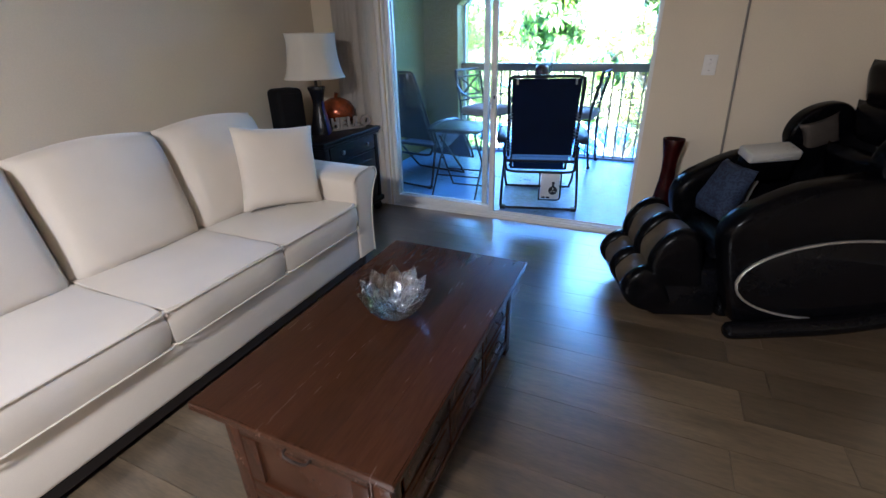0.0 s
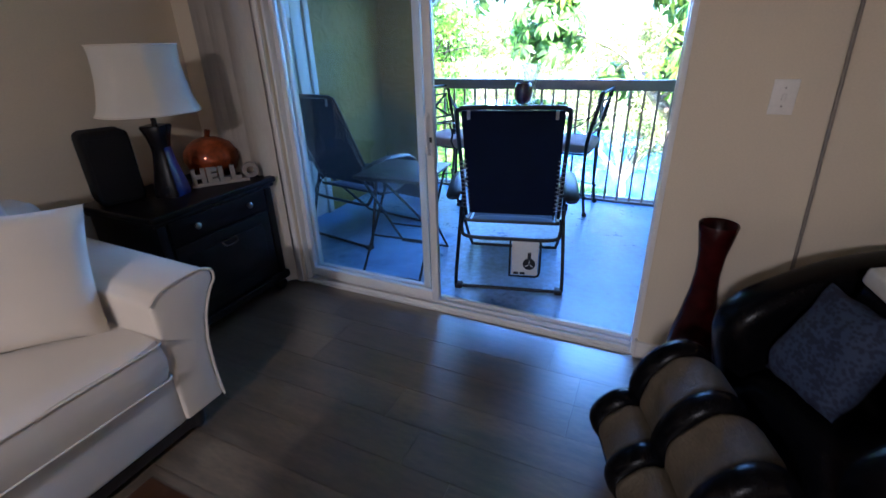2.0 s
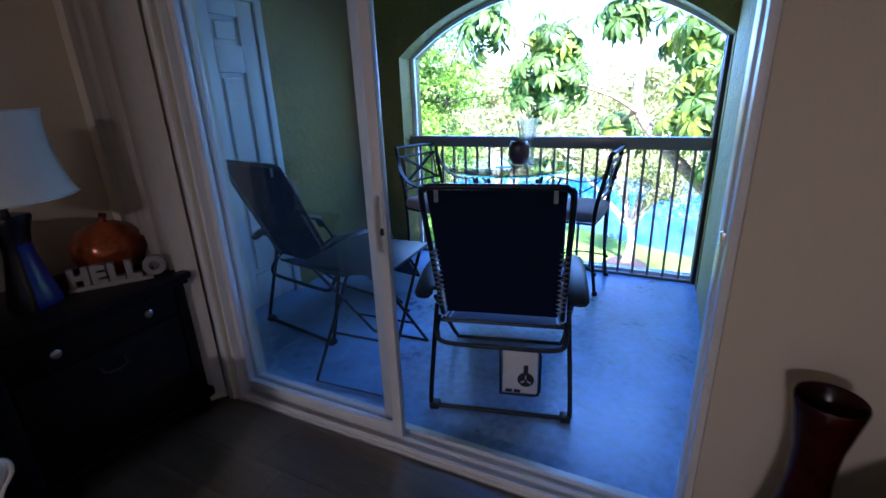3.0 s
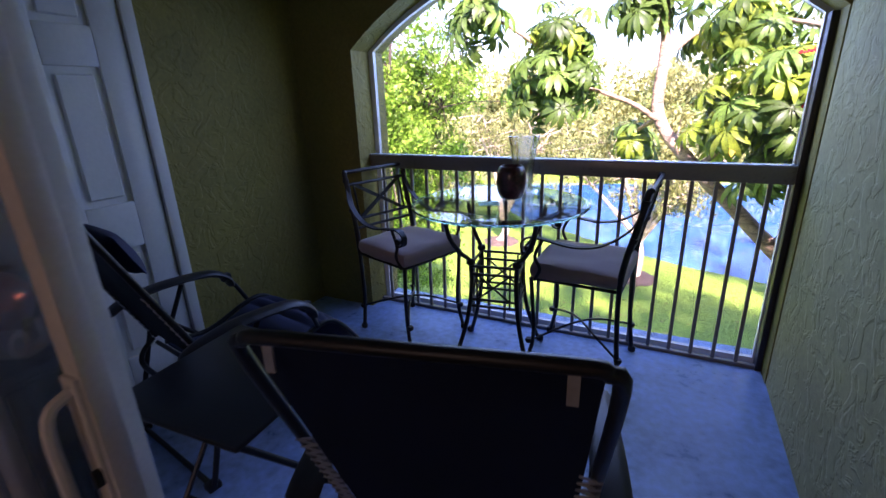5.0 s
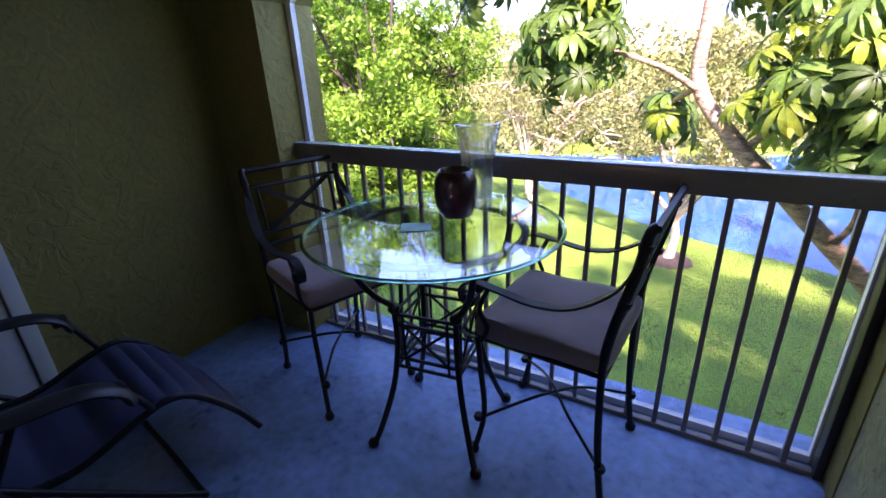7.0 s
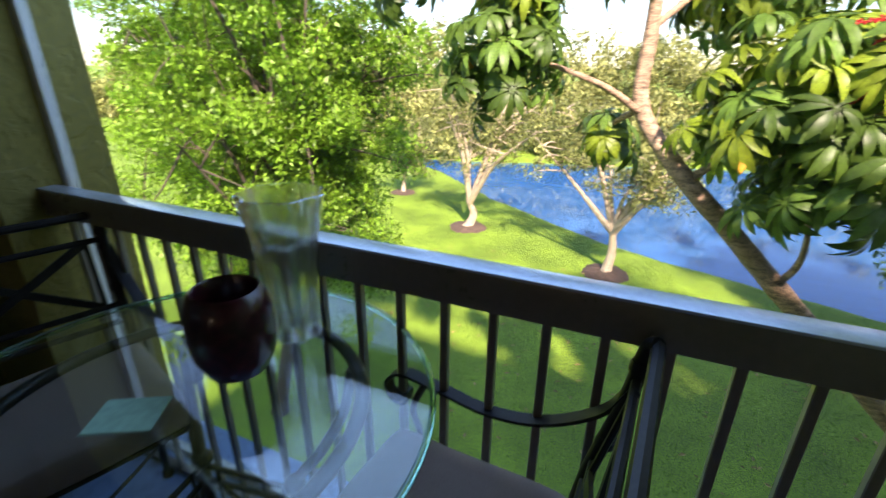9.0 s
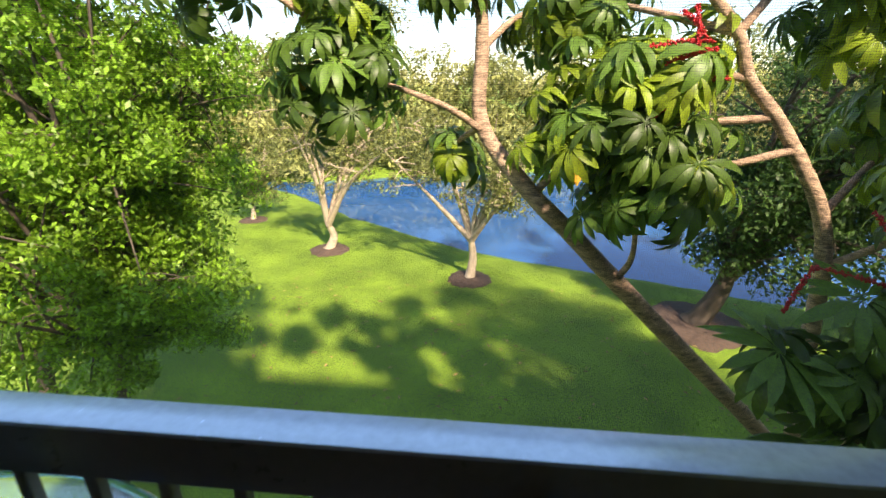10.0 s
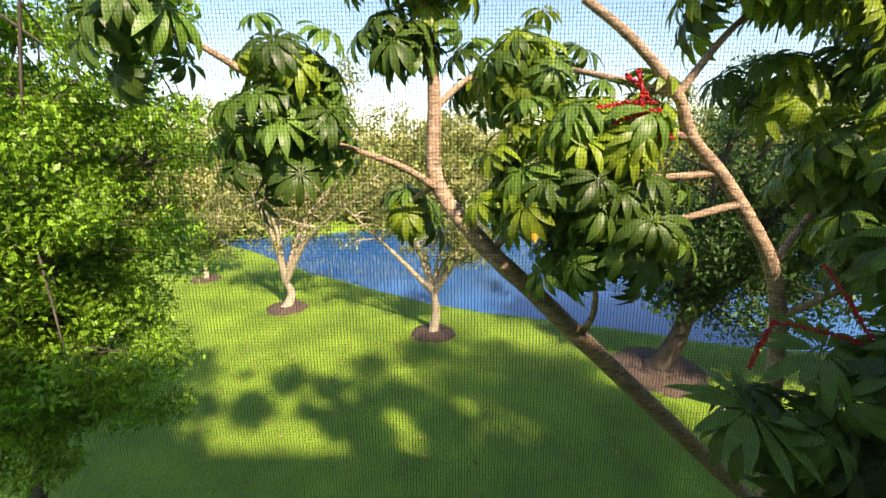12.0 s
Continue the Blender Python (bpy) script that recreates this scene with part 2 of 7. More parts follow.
def prism(bm, outline, axis, a, b, r=0.0, seg=2):
    """A flat outline of two coordinates, pulled along an axis from a to b."""
    b2 = bmesh.new()
    def put(u, v, w):
        return {"x": (w, u, v), "y": (u, w, v), "z": (u, v, w)}[axis]
    va = [b2.verts.new(put(u, v, a)) for u, v in outline]
    vb = [b2.verts.new(put(u, v, b)) for u, v in outline]
    n = len(outline)
    b2.faces.new(va)
    b2.faces.new(vb[::-1])
    for i in range(n):
        b2.faces.new((va[i], vb[i], vb[(i + 1) % n], va[(i + 1) % n]))
    bmesh.ops.recalc_face_normals(b2, faces=b2.faces)
    if r:
        es = [e for e in b2.edges if len(e.link_faces) == 2 and e.calc_face_angle(0) > 0.5]
        bmesh.ops.bevel(b2, geom=es, offset=r, segments=seg, profile=0.5, affect="EDGES", clamp_overlap=True)
    return merge(bm, b2)


def pillow(bm, sx, sy, sz, m=None, n=14, power=0.5, soft=0.35, pinch=0.04, seed=0):
    """A stuffed block: thick in the middle, thin at the seam, with uneven puffing."""
    b2 = bmesh.new()
    grid = {}
    for side in (1, -1):
        for i in range(n + 1):
            for j in range(n + 1):
                u, v = 2 * i / n - 1, 2 * j / n - 1
                edge = i in (0, n) or j in (0, n)
                if edge and side == -1:
                    continue
                h = max(0.0, (1 - abs(u) ** 2.4) * (1 - abs(v) ** 2.4)) ** soft
                h *= 1 + 0.10 * noise.noise((u * 1.4 + seed, v * 1.4, side * 3.0))
                k = 1 - pinch * (1 - abs(v) ** 2) * abs(u) ** 6
                k2 = 1 - pinch * (1 - abs(u) ** 2) * abs(v) ** 6
                grid[(i, j, side)] = b2.verts.new((u * sx / 2 * k, v * sy / 2 * k2, side * h * sz / 2))
    def g(i, j, side):
        return grid[(i, j, 1)] if (i in (0, n) or j in (0, n)) else grid[(i, j, side)]
    for side in (1, -1):
        for i in range(n):
            for j in range(n):
                q = [g(i, j, side), g(i + 1, j, side), g(i + 1, j + 1, side), g(i, j + 1, side)]
                b2.faces.new(q if side == 1 else q[::-1])
    return merge(bm, b2, m)

# ---- structure: the room ----
LEFT, RIGHT, BACK, FRONT = -2.62, 2.7, -3.6, 3.5      # the room's inner faces
WALL_T = 0.2
OPEN_L, OPEN_R, OPEN_H = -1.985, 0.008, 2.06            # the sliding door's opening
CEIL = 2.45
DECK = -0.05                                          # the balcony's floor
B_LEFT, B_RIGHT, B_FRONT = -2.76, 0.147, 5.84          # the balcony's inner faces

bm = bmesh.new()
box(bm, LEFT - WALL_T, LEFT, BACK - WALL_T, FRONT, -0.15, CEIL)
structure("wall_west", bm, M_WALL, "beige painted plaster wall behind the sofa", "wall")
bm = bmesh.new()
box(bm, RIGHT, RIGHT + WALL_T, BACK - WALL_T, FRONT + WALL_T, -0.15, CEIL)
structure("wall_east", bm, M_WALL, "plain beige painted plaster wall", "wall")
bm = bmesh.new()
box(bm, LEFT, RIGHT, BACK - WALL_T, BACK, -0.15, CEIL)
structure("wall_south", bm, M_WALL, "plain beige painted plaster wall", "wall")
bm = bmesh.new()
box(bm, LEFT - WALL_T, OPEN_L, FRONT, FRONT + WALL_T, -0.15, CEIL)
box(bm, OPEN_R, RIGHT, FRONT, FRONT + WALL_T, -0.15, CEIL)
box(bm, OPEN_L, OPEN_R, FRONT, FRONT + WALL_T, OPEN_H, CEIL)
structure("wall_north", bm, M_WALL, "beige painted wall with the sliding door opening", "wall")
bm = bmesh.new()
box(bm, LEFT - WALL_T, RIGHT + WALL_T, BACK - WALL_T, FRONT + WALL_T, CEIL, CEIL + 0.2)
structure("ceiling", bm, M_CEIL, "off-white textured plaster ceiling of the room", "ceiling")
bm = bmesh.new()
box(bm, LEFT, RIGHT, BACK, FRONT, -0.12, -0.004)
floor = structure("floor", bm, M_UNDER, "dark brown vinyl plank floor with wood grain", "floor")

# baseboards
bm = bmesh.new()
for x0, x1, y0, y1 in ((OPEN_R, RIGHT, FRONT - 0.014, FRONT + 0.002), (LEFT - 0.002, LEFT + 0.014, BACK, FRONT), (LEFT + 0.014, OPEN_L - 0.08, FRONT - 0.014, FRONT + 0.002),
                       (RIGHT - 0.014, RIGHT + 0.002, BACK, FRONT - 0.014)):
    box(bm, x0, x1, y0, y1, 0.0, 0.09, 0.004)
box(bm, OPEN_R - 0.014, OPEN_R, FRONT - 0.014, FRONT + 0.06, 0.0, 0.09, 0.004)
structure("baseboard", bm, M_TRIM, "white painted wooden baseboard along the walls", "baseboard")

# ---- the balcony's shell ----
bm = bmesh.new()
box(bm, B_LEFT - 0.2, B_RIGHT + 0.2, FRONT + WALL_T - 0.1, 6.2, DECK - 0.2, DECK)
structure("balcony_floor", bm, M_SLAB, "blue-grey painted concrete balcony floor", "floor")
bm = bmesh.new()
box(bm, B_LEFT - 0.2, B_RIGHT + 0.2, FRONT + WALL_T, 6.2, 2.4, 2.55)
structure("balcony_ceiling", bm, M_STUCCO, "olive painted balcony ceiling", "ceiling")
DOOR_Y0, DOOR_Y1, DOOR_H = 3.92, 4.745, 2.08
bm = bmesh.new()
box(bm, B_LEFT - 0.2, B_LEFT, FRONT + WALL_T, DOOR_Y0, DECK, 2.4)
box(bm, B_LEFT - 0.2, B_LEFT, DOOR_Y1, 6.2, DECK, 2.4)
box(bm, B_LEFT - 0.2, B_LEFT, DOOR_Y0, DOOR_Y1, DECK + DOOR_H, 2.4)
structure("balcony_wall_west", bm, M_STUCCO, "olive green stucco wall with trowel marks", "wall")
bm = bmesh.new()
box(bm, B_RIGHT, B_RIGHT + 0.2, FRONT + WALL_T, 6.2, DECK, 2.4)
structure("balcony_wall_east", bm, M_STUCCO_LIT, "olive green stucco wall, its colour lightened for daylight, rough and chipped", "wall")

# front wall with the arch
A_L, A_R, A_SPRING, A_TOP = -2.30, 0.142, 1.71, 2.15


def arch_line(l, r, spring, top, n=24):
    """The head of the arch, from its right foot to its left one: one shallow arc that meets the jambs at a corner."""
    cx, half, rise = (l + r) / 2, (r - l) / 2, top - spring
    big = (half * half + rise * rise) / (2 * rise)
    out = []
    for i in range(n + 1):
        x = r - 2 * half * i / n
        out.append((x, top - big + math.sqrt(big * big - (x - cx) ** 2)))
    return out


bm = bmesh.new()
head = arch_line(A_L, A_R, A_SPRING, A_TOP)
outer = [(B_LEFT, DECK), (B_LEFT, 2.4), (B_RIGHT, 2.4), (B_RIGHT, DECK), (A_R, DECK)] + head + [(A_L, DECK)]
prism(bm, outer, "y", B_FRONT, 6.2)
structure("balcony_wall_north", bm, M_STUCCO, "olive stucco front wall with a wide arched opening", "wall")

# ---- things in the room: materials ----
M_CREAM = shader("cream_fabric", (0.66, 0.60, 0.51), rough=0.9, vary=0.05, scale=4, fine=500, bump=0.25, depth=0.002, sheen=0.3)
M_PIPING = shader("cream_piping", (0.62, 0.56, 0.47), rough=0.85, vary=0.05)
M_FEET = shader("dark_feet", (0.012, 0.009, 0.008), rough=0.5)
M_CHERRY = shader("dark_cherry_wood", (0.040, 0.0145, 0.0055), rough=0.25, spec=0.34, vary=0.2, scale=3, fine=18, bump=0, depth=0.002, stretch=(7, 0.7, 4), coat=0.12, random_tint=0.13)
M_EBONY = shader("ebony_stained_wood", (0.005, 0.004, 0.004), spec=0.12, rough=0.38, vary=0.3, scale=4, fine=40, bump=0.06, stretch=(1, 1, 5), coat=0.05)
M_BRONZE = shader("dark_bronze", (0.05, 0.04, 0.035), rough=0.4, metal=0.9, vary=0.2)
M_PEWTER = shader("pewter_knob", (0.32, 0.30, 0.28), rough=0.3, metal=1.0, vary=0.1)
M_CRYSTAL = cut_glass("cut_crystal", 0.6)
M_SHADE = shader("lampshade_linen", (0.74, 0.70, 0.61), rough=0.9, vary=0.05, scale=3, fine=300, bump=0.15, see_through=0.3)
M_BLUEGLASS = shader("cobalt_glaze", (0.004, 0.012, 0.16), rough=0.1, vary=0.3, scale=5, coat=0.5)
M_BLACKGLAZE = shader("black_glaze", (0.006, 0.005, 0.006), rough=0.25, spec=0.2, vary=0.3, coat=0.1)
M_SPEAKER = shader("speaker_cloth", (0.005, 0.005, 0.0055), spec=0.2, rough=0.85, vary=0.2, fine=600, bump=0.3, depth=0.002)
M_COPPER = shader("copper_lustre_glass", (0.42, 0.085, 0.012), rough=0.14, metal=0.55, vary=0.4, scale=12, fine=60, bump=0.05, coat=0.6)
M_SIGN = shader("whitewashed_wood", (0.25, 0.225, 0.21), rough=0.7, vary=0.15, scale=15, fine=120)
M_VANE = shader("blind_vane", (0.66, 0.61, 0.54), rough=0.6, vary=0.05, scale=5, fine=120, stretch=(1, 1, 0.2), see_through=0.2)
M_LEATHER = shader("black_leather", (0.0025, 0.0025, 0.0032), spec=0.10, rough=0.24, vary=0.3, scale=8, fine=260, bump=0.18, depth=0.002)
M_GLOSS = shader("black_gloss_shell", (0.004, 0.004, 0.005), rough=0.08, rough_vary=0.03, spec=0.14, vary=0.2, bump=0.0)
M_TAUPE = shader("taupe_airbag_cloth", (0.075, 0.06, 0.036), rough=0.7, vary=0.2, scale=18, fine=120, bump=0.6, depth=0.012)
# the airbag taupe again, darkened because the wings get less light
M_SHADEDTAUPE = shader("shaded_taupe_cloth", (0.045, 0.036, 0.028), rough=0.7, vary=0.2, scale=18, fine=120, bump=0.4, depth=0.008)
M_SILVER = shader("silver_plastic", (0.42, 0.41, 0.38), rough=0.35, metal=0.6, vary=0.08)
M_REMOTE = shader("pale_plastic", (0.42, 0.42, 0.40), rough=0.3, vary=0.05)
M_REDGLAZE = shader("red_black_glaze", (0.006, 0.0012, 0.0014), rough=0.24, vary=0.7, scale=3.5, fine=14, spec=0.22, coat=0.12, tint2=(0.022, 0.002, 0.002))
M_CORD = shader("grey_cord", (0.22, 0.2, 0.18), rough=0.6)


def batik(name):
    """Navy cloth with a pale flecked pattern."""
    m = shader(name, (0.008, 0.013, 0.04), rough=0.85, vary=0.2, scale=10, fine=200, bump=0.2)
    N, L = m.node_tree.nodes, m.node_tree.links
    co = N.new("ShaderNodeTexCoord")
    v = N.new("ShaderNodeTexVoronoi")
    v.inputs["Scale"].default_value = 85
    n = N.new("ShaderNodeTexNoise")
    n.inputs["Scale"].default_value, n.inputs["Detail"].default_value = 22, 4
    L.new(co.outputs["Object"], v.inputs["Vector"])
    L.new(co.outputs["Object"], n.inputs["Vector"])
    mul = N.new("ShaderNodeMath")
    mul.operation = "MULTIPLY"
    L.new(v.outputs["Distance"], mul.inputs[0])
    L.new(n.outputs["Fac"], mul.inputs[1])
    r = N.new("ShaderNodeValToRGB")
    r.color_ramp.elements[0].position, r.color_ramp.elements[1].position = 0.22, 0.27
    L.new(mul.outputs[0], r.inputs[0])
    mix = N.new("ShaderNodeMixRGB")
    p = N["Principled BSDF"]
    L.new(r.outputs[0], mix.inputs[0])
    L.new(p.inputs["Base Color"].links[0].from_socket, mix.inputs[1])
    mix.inputs[2].default_value = (0.022, 0.036, 0.078, 1)
    L.new(mix.outputs[0], p.inputs["Base Color"])
    return m


M_BATIK = batik("navy_batik_cloth")


# ---- sofa ----
def cushion_block(sx, sy, sz, crown, seed):
    """A boxed cushion: crowned top and bottom, rounded upright edges."""
    b2 = bmesh.new()
    box(b2, -sx / 2, sx / 2, -sy / 2, sy / 2, -sz / 2, sz / 2)
    bmesh.ops.subdivide_edges(b2, edges=b2.edges[:], cuts=9, use_grid_fill=True)
    for v in b2.verts:
        u, w, h = 2 * v.co.x / sx, 2 * v.co.y / sy, 2 * v.co.z / sz
        puff = (1 - abs(u) ** 3) * (1 - abs(w) ** 3)
        lump = noise.noise((u * 1.5 + seed * 7, w * 1.5, h)) * 0.012
        v.co.z += h * (crown * puff) + lump * abs(h)
        k = 0.012 * (1 - h * h)
        v.co.x += math.copysign(k, u) if abs(u) > 0.98 else 0
        v.co.y += math.copysign(k, w) if abs(w) > 0.98 else 0
        cu, cw = abs(u) ** 8, abs(w) ** 8
        v.co.x *= 1 - 0.035 * cu * cw
        v.co.y *= 1 - 0.035 * cu * cw
    return b2


def ring_line(sx, sy, z, r, n=6):
    pts = []
    for cx, cy, a0 in ((1, 1, 0), (-1, 1, 90), (-1, -1, 180), (1, -1, 270)):
        for i in range(n + 1):
            a = radians(a0 + 90 * i / n)
            pts.append((cx * (sx / 2 - r) + r * math.cos(a), cy * (sy / 2 - r) + r * math.sin(a), z))
    return pts


def make_sofa():
    s = thing("sofa", "cream upholstered three-seat sofa with flared arms and loose cushions", "sofa", (0, 0, 0))
    y0, y1 = 0.375, 2.305
    bm = bmesh.new()
    box(bm, -2.52, -1.535, y0 - 0.02, y1 + 0.02, 0.07, 0.318, 0.03, 3)
    part("base", bm, M_CREAM, s)
    bm = bmesh.new()
    box(bm, -2.54, -2.30, y0 - 0.15, y1 + 0.15, 0.09, 0.84, 0.06, 4)
    part("back_frame", bm, M_CREAM, s)
    for k, (ya, yb) in enumerate(((0.378, 1.018), (1.022, 1.656), (1.66, 2.30))):
        b2 = cushion_block(0.86, yb - ya, 0.155, 0.018, k)
        bm = bmesh.new()
        merge(bm, b2, pose(-1.945, (ya + yb) / 2, 0.384))
        c = part("seat_cushion", bm, M_CREAM, s, smooth=60)
        bm = bmesh.new()
        for z in (0.458, 0.309):
            tube(bm, [Vector(q) + Vector((-1.945, (ya + yb) / 2, z)) for q in ring_line(0.873, yb - ya + 0.004, 0, 0.03)], 0.0045, 6, closed=True)
        part("piping", bm, M_PIPING, c, "cream corded piping")
        b2 = bmesh.new()
        pillow(b2, 0.565, yb - ya + 0.01, 0.27, n=16, soft=0.30, pinch=0.02, seed=k * 3.7)
        for v in b2.verts:
            u = v.co.x / 0.27
            v.co.z += 0.02 * u
            v.co.x += 0.035 * math.cos(v.co.y / (yb - ya) * math.pi) * (1 if u < -0.2 else 0) * -1
        bm = bmesh.new()
        merge(bm, b2, pose(-2.185, (ya + yb) / 2, 0.70, 0, 78, 0))
        part("back_cushion", bm, M_CREAM, s, smooth=60)
    for side, ym in ((1, y1), (-1, y0)):
        prof = [(0, 0.08), (0.172, 0.08), (0.165, 0.2), (0.168, 0.34), (0.188, 0.47), (0.228, 0.56), (0.258, 0.60), (0.252, 0.64), (0.205, 0.66), (0.13, 0.658), (0.045, 0.645), (0.0, 0.61)]
        bm = bmesh.new()
        prism(bm, [(ym + side * a, b) for a, b in prof], "x", -2.46, -1.527, 0.018, 3)
        for v in bm.verts:
            if v.co.z > 0.4:
                v.co.z -= 0.02 * max(0.0, (v.co.x + 2.46)) * 1.0
        a = part("arm", bm, M_CREAM, s, smooth=50)
        bm = bmesh.new()
        tube(bm, [(-1.529, ym + side * v[0], v[1] - (0.0187 if v[1] > 0.4 else 0)) for v in smooth_line([(p, q, 0) for p, q in prof[1:]], 4)], 0.005, 6)
        part("arm_piping", bm, M_PIPING, a)
    for x in (-2.44, -1.58):
        for y in (0.34, 2.36):
            bm = bmesh.new()
            lathe(bm, [(0.03, 0), (0.04, 0.02), (0.042, 0.09)], 12, (x, y, 0))
            part("foot", bm, M_FEET, s, "dark wooden foot")
    # near-black slab in the gap under the base
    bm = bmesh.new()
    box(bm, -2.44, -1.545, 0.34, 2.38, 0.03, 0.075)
    part("dark_underside", bm, M_FEET, s)


make_sofa()
bm = bmesh.new()
pillow(bm, 0.47, 0.47, 0.17, n=18, soft=0.42, pinch=0.07, seed=2.2)
cu = tagged(mesh_object("throw_pillow", bm, M_CREAM, 60), "square cream throw pillow leaning on the sofa back", "pillow")
cu.matrix_basis = Matrix.Translation((-1.905, 2.115, 0.705)) @ Euler((radians(90), radians(0), radians(62))).to_matrix().to_4x4() @ pose(0, 0, 0, -17, 0, -6)


# ---- coffee table ----
def make_coffee_table():
    x0, x1, y0, y1, H = -1.028, -0.366, 0.728, 1.925, 0.46
    t = thing("coffee_table", "dark cherry-brown wooden coffee table with drawers", "coffee table")
    top_edge = (0.0, 0.105, 0.235, 0.33, 0.455, 0.55, x1 - x0)
    for k, (a, b) in enumerate(zip(top_edge, top_edge[1:])):
        bm = bmesh.new()
        box(bm, x0 + a, x0 + b - 0.0004, y0, y1, H - 0.03, H)
        part("top_board", bm, M_CHERRY, t)
    bm = bmesh.new()
    for x in (x0 - 0.004, x1):
        box(bm, x, x + 0.004, y0 - 0.004, y1 + 0.004, H - 0.029, H - 0.002, 0.0018)
    for y in (y0 - 0.004, y1):
        box(bm, x0, x1, y, y + 0.004, H - 0.029, H - 0.002, 0.0018)
    part("edge_lipping", bm, M_CHERRY, t)
    bm = bmesh.new()
    box(bm, x0 + 0.02, x1 - 0.02, y0 + 0.02, y1 - 0.02, H - 0.048, H - 0.031, 0.006)
    part("cornice", bm, M_CHERRY, t)
    bx0, bx1, by0, by1 = x0 + 0.045, x1 - 0.045, y0 + 0.05, y1 - 0.05
    bm = bmesh.new()
    box(bm, bx0 + 0.02, bx1 - 0.02, by0 + 0.02, by1 - 0.02, 0.055, H - 0.049)
    part("carcass", bm, M_CHERRY, t)
    for x in (bx0, bx1 - 0.055):
        for y in (by0, by1 - 0.055):
            bm = bmesh.new()
            box(bm, x, x + 0.055, y, y + 0.055, 0.0, H - 0.05, 0.005)
            part("leg", bm, M_CHERRY, t)
    bm = bmesh.new()
    for x in (bx0, bx1 - 0.02):
        box(bm, x, x + 0.02, by0 + 0.056, by1 - 0.056, 0.05, 0.085, 0.003)
    for y in (by0, by1 - 0.02):
        box(bm, bx0 + 0.056, bx1 - 0.056, y, y + 0.02, 0.05, 0.085, 0.003)
    part("bottom_rail", bm, M_CHERRY, t)
    # drawers on both long sides, panels at the ends
    n = 3
    w = (by1 - by0 - 0.13) / n
    for side, xf in ((1, bx1 - 0.012), (-1, bx0 + 0.012)):
        for i in range(n):
            for za, zb in ((0.10, 0.24), (0.252, 0.395)):
                ya = by0 + 0.065 + i * w
                bm = bmesh.new()
                box(bm, min(xf, xf + side * 0.01), max(xf, xf + side * 0.01), ya + 0.008, ya + w - 0.008, za, zb, 0.003)
                box(bm, min(xf, xf + side * 0.014), max(xf, xf + side * 0.014), ya + 0.035, ya + w - 0.035, za + 0.025, zb - 0.025, 0.004)
                d = part("drawer_front", bm, M_CHERRY, t)
                yc, zc = ya + w / 2, (za + zb) / 2
                bm = bmesh.new()
                tube(bm, smooth_line([(xf + side * 0.014, yc - 0.04, zc + 0.01), (xf + side * 0.032, yc - 0.034, zc - 0.002), (xf + side * 0.034, yc, zc - 0.008), (xf + side * 0.032, yc + 0.034, zc - 0.002), (xf + side * 0.014, yc + 0.04, zc + 0.01)], 3), 0.004, 6)
                part("handle", bm, M_BRONZE, d, "dark bronze bail handle")
    for side, yf in ((-1, by0 + 0.012), (1, by1 - 0.012)):
        bm = bmesh.new()
        a, b = min(yf, yf + side * 0.008), max(yf, yf + side * 0.008)
        box(bm, bx0 + 0.06, bx1 - 0.06, a, b, 0.09, 0.40, 0.003)
        e = part("end_panel", bm, M_CHERRY, t)
        bm = bmesh.new()
        a, b = min(yf, yf + side * 0.016), max(yf, yf + side * 0.016)
        for q in ((bx0 + 0.065, bx1 - 0.065, 0.33, 0.385), (bx0 + 0.065, bx1 - 0.065, 0.095, 0.14), (bx0 + 0.065, bx0 + 0.12, 0.145, 0.325), (bx1 - 0.12, bx1 - 0.065, 0.145, 0.325)):
            box(bm, q[0], q[1], a, b, q[2], q[3], 0.003)
        part("panel_moulding", bm, M_CHERRY, e)
        xc = (bx0 + bx1) / 2
        bm = bmesh.new()
        tube(bm, smooth_line([(xc - 0.045, yf + side * 0.016, 0.36), (xc - 0.038, yf + side * 0.034, 0.348), (xc, yf + side * 0.036, 0.342), (xc + 0.038, yf + side * 0.034, 0.348), (xc + 0.045, yf + side * 0.016, 0.36)], 3), 0.0045, 6)
        part("handle", bm, M_BRONZE, e, "dark bronze bail handle")


make_coffee_table()


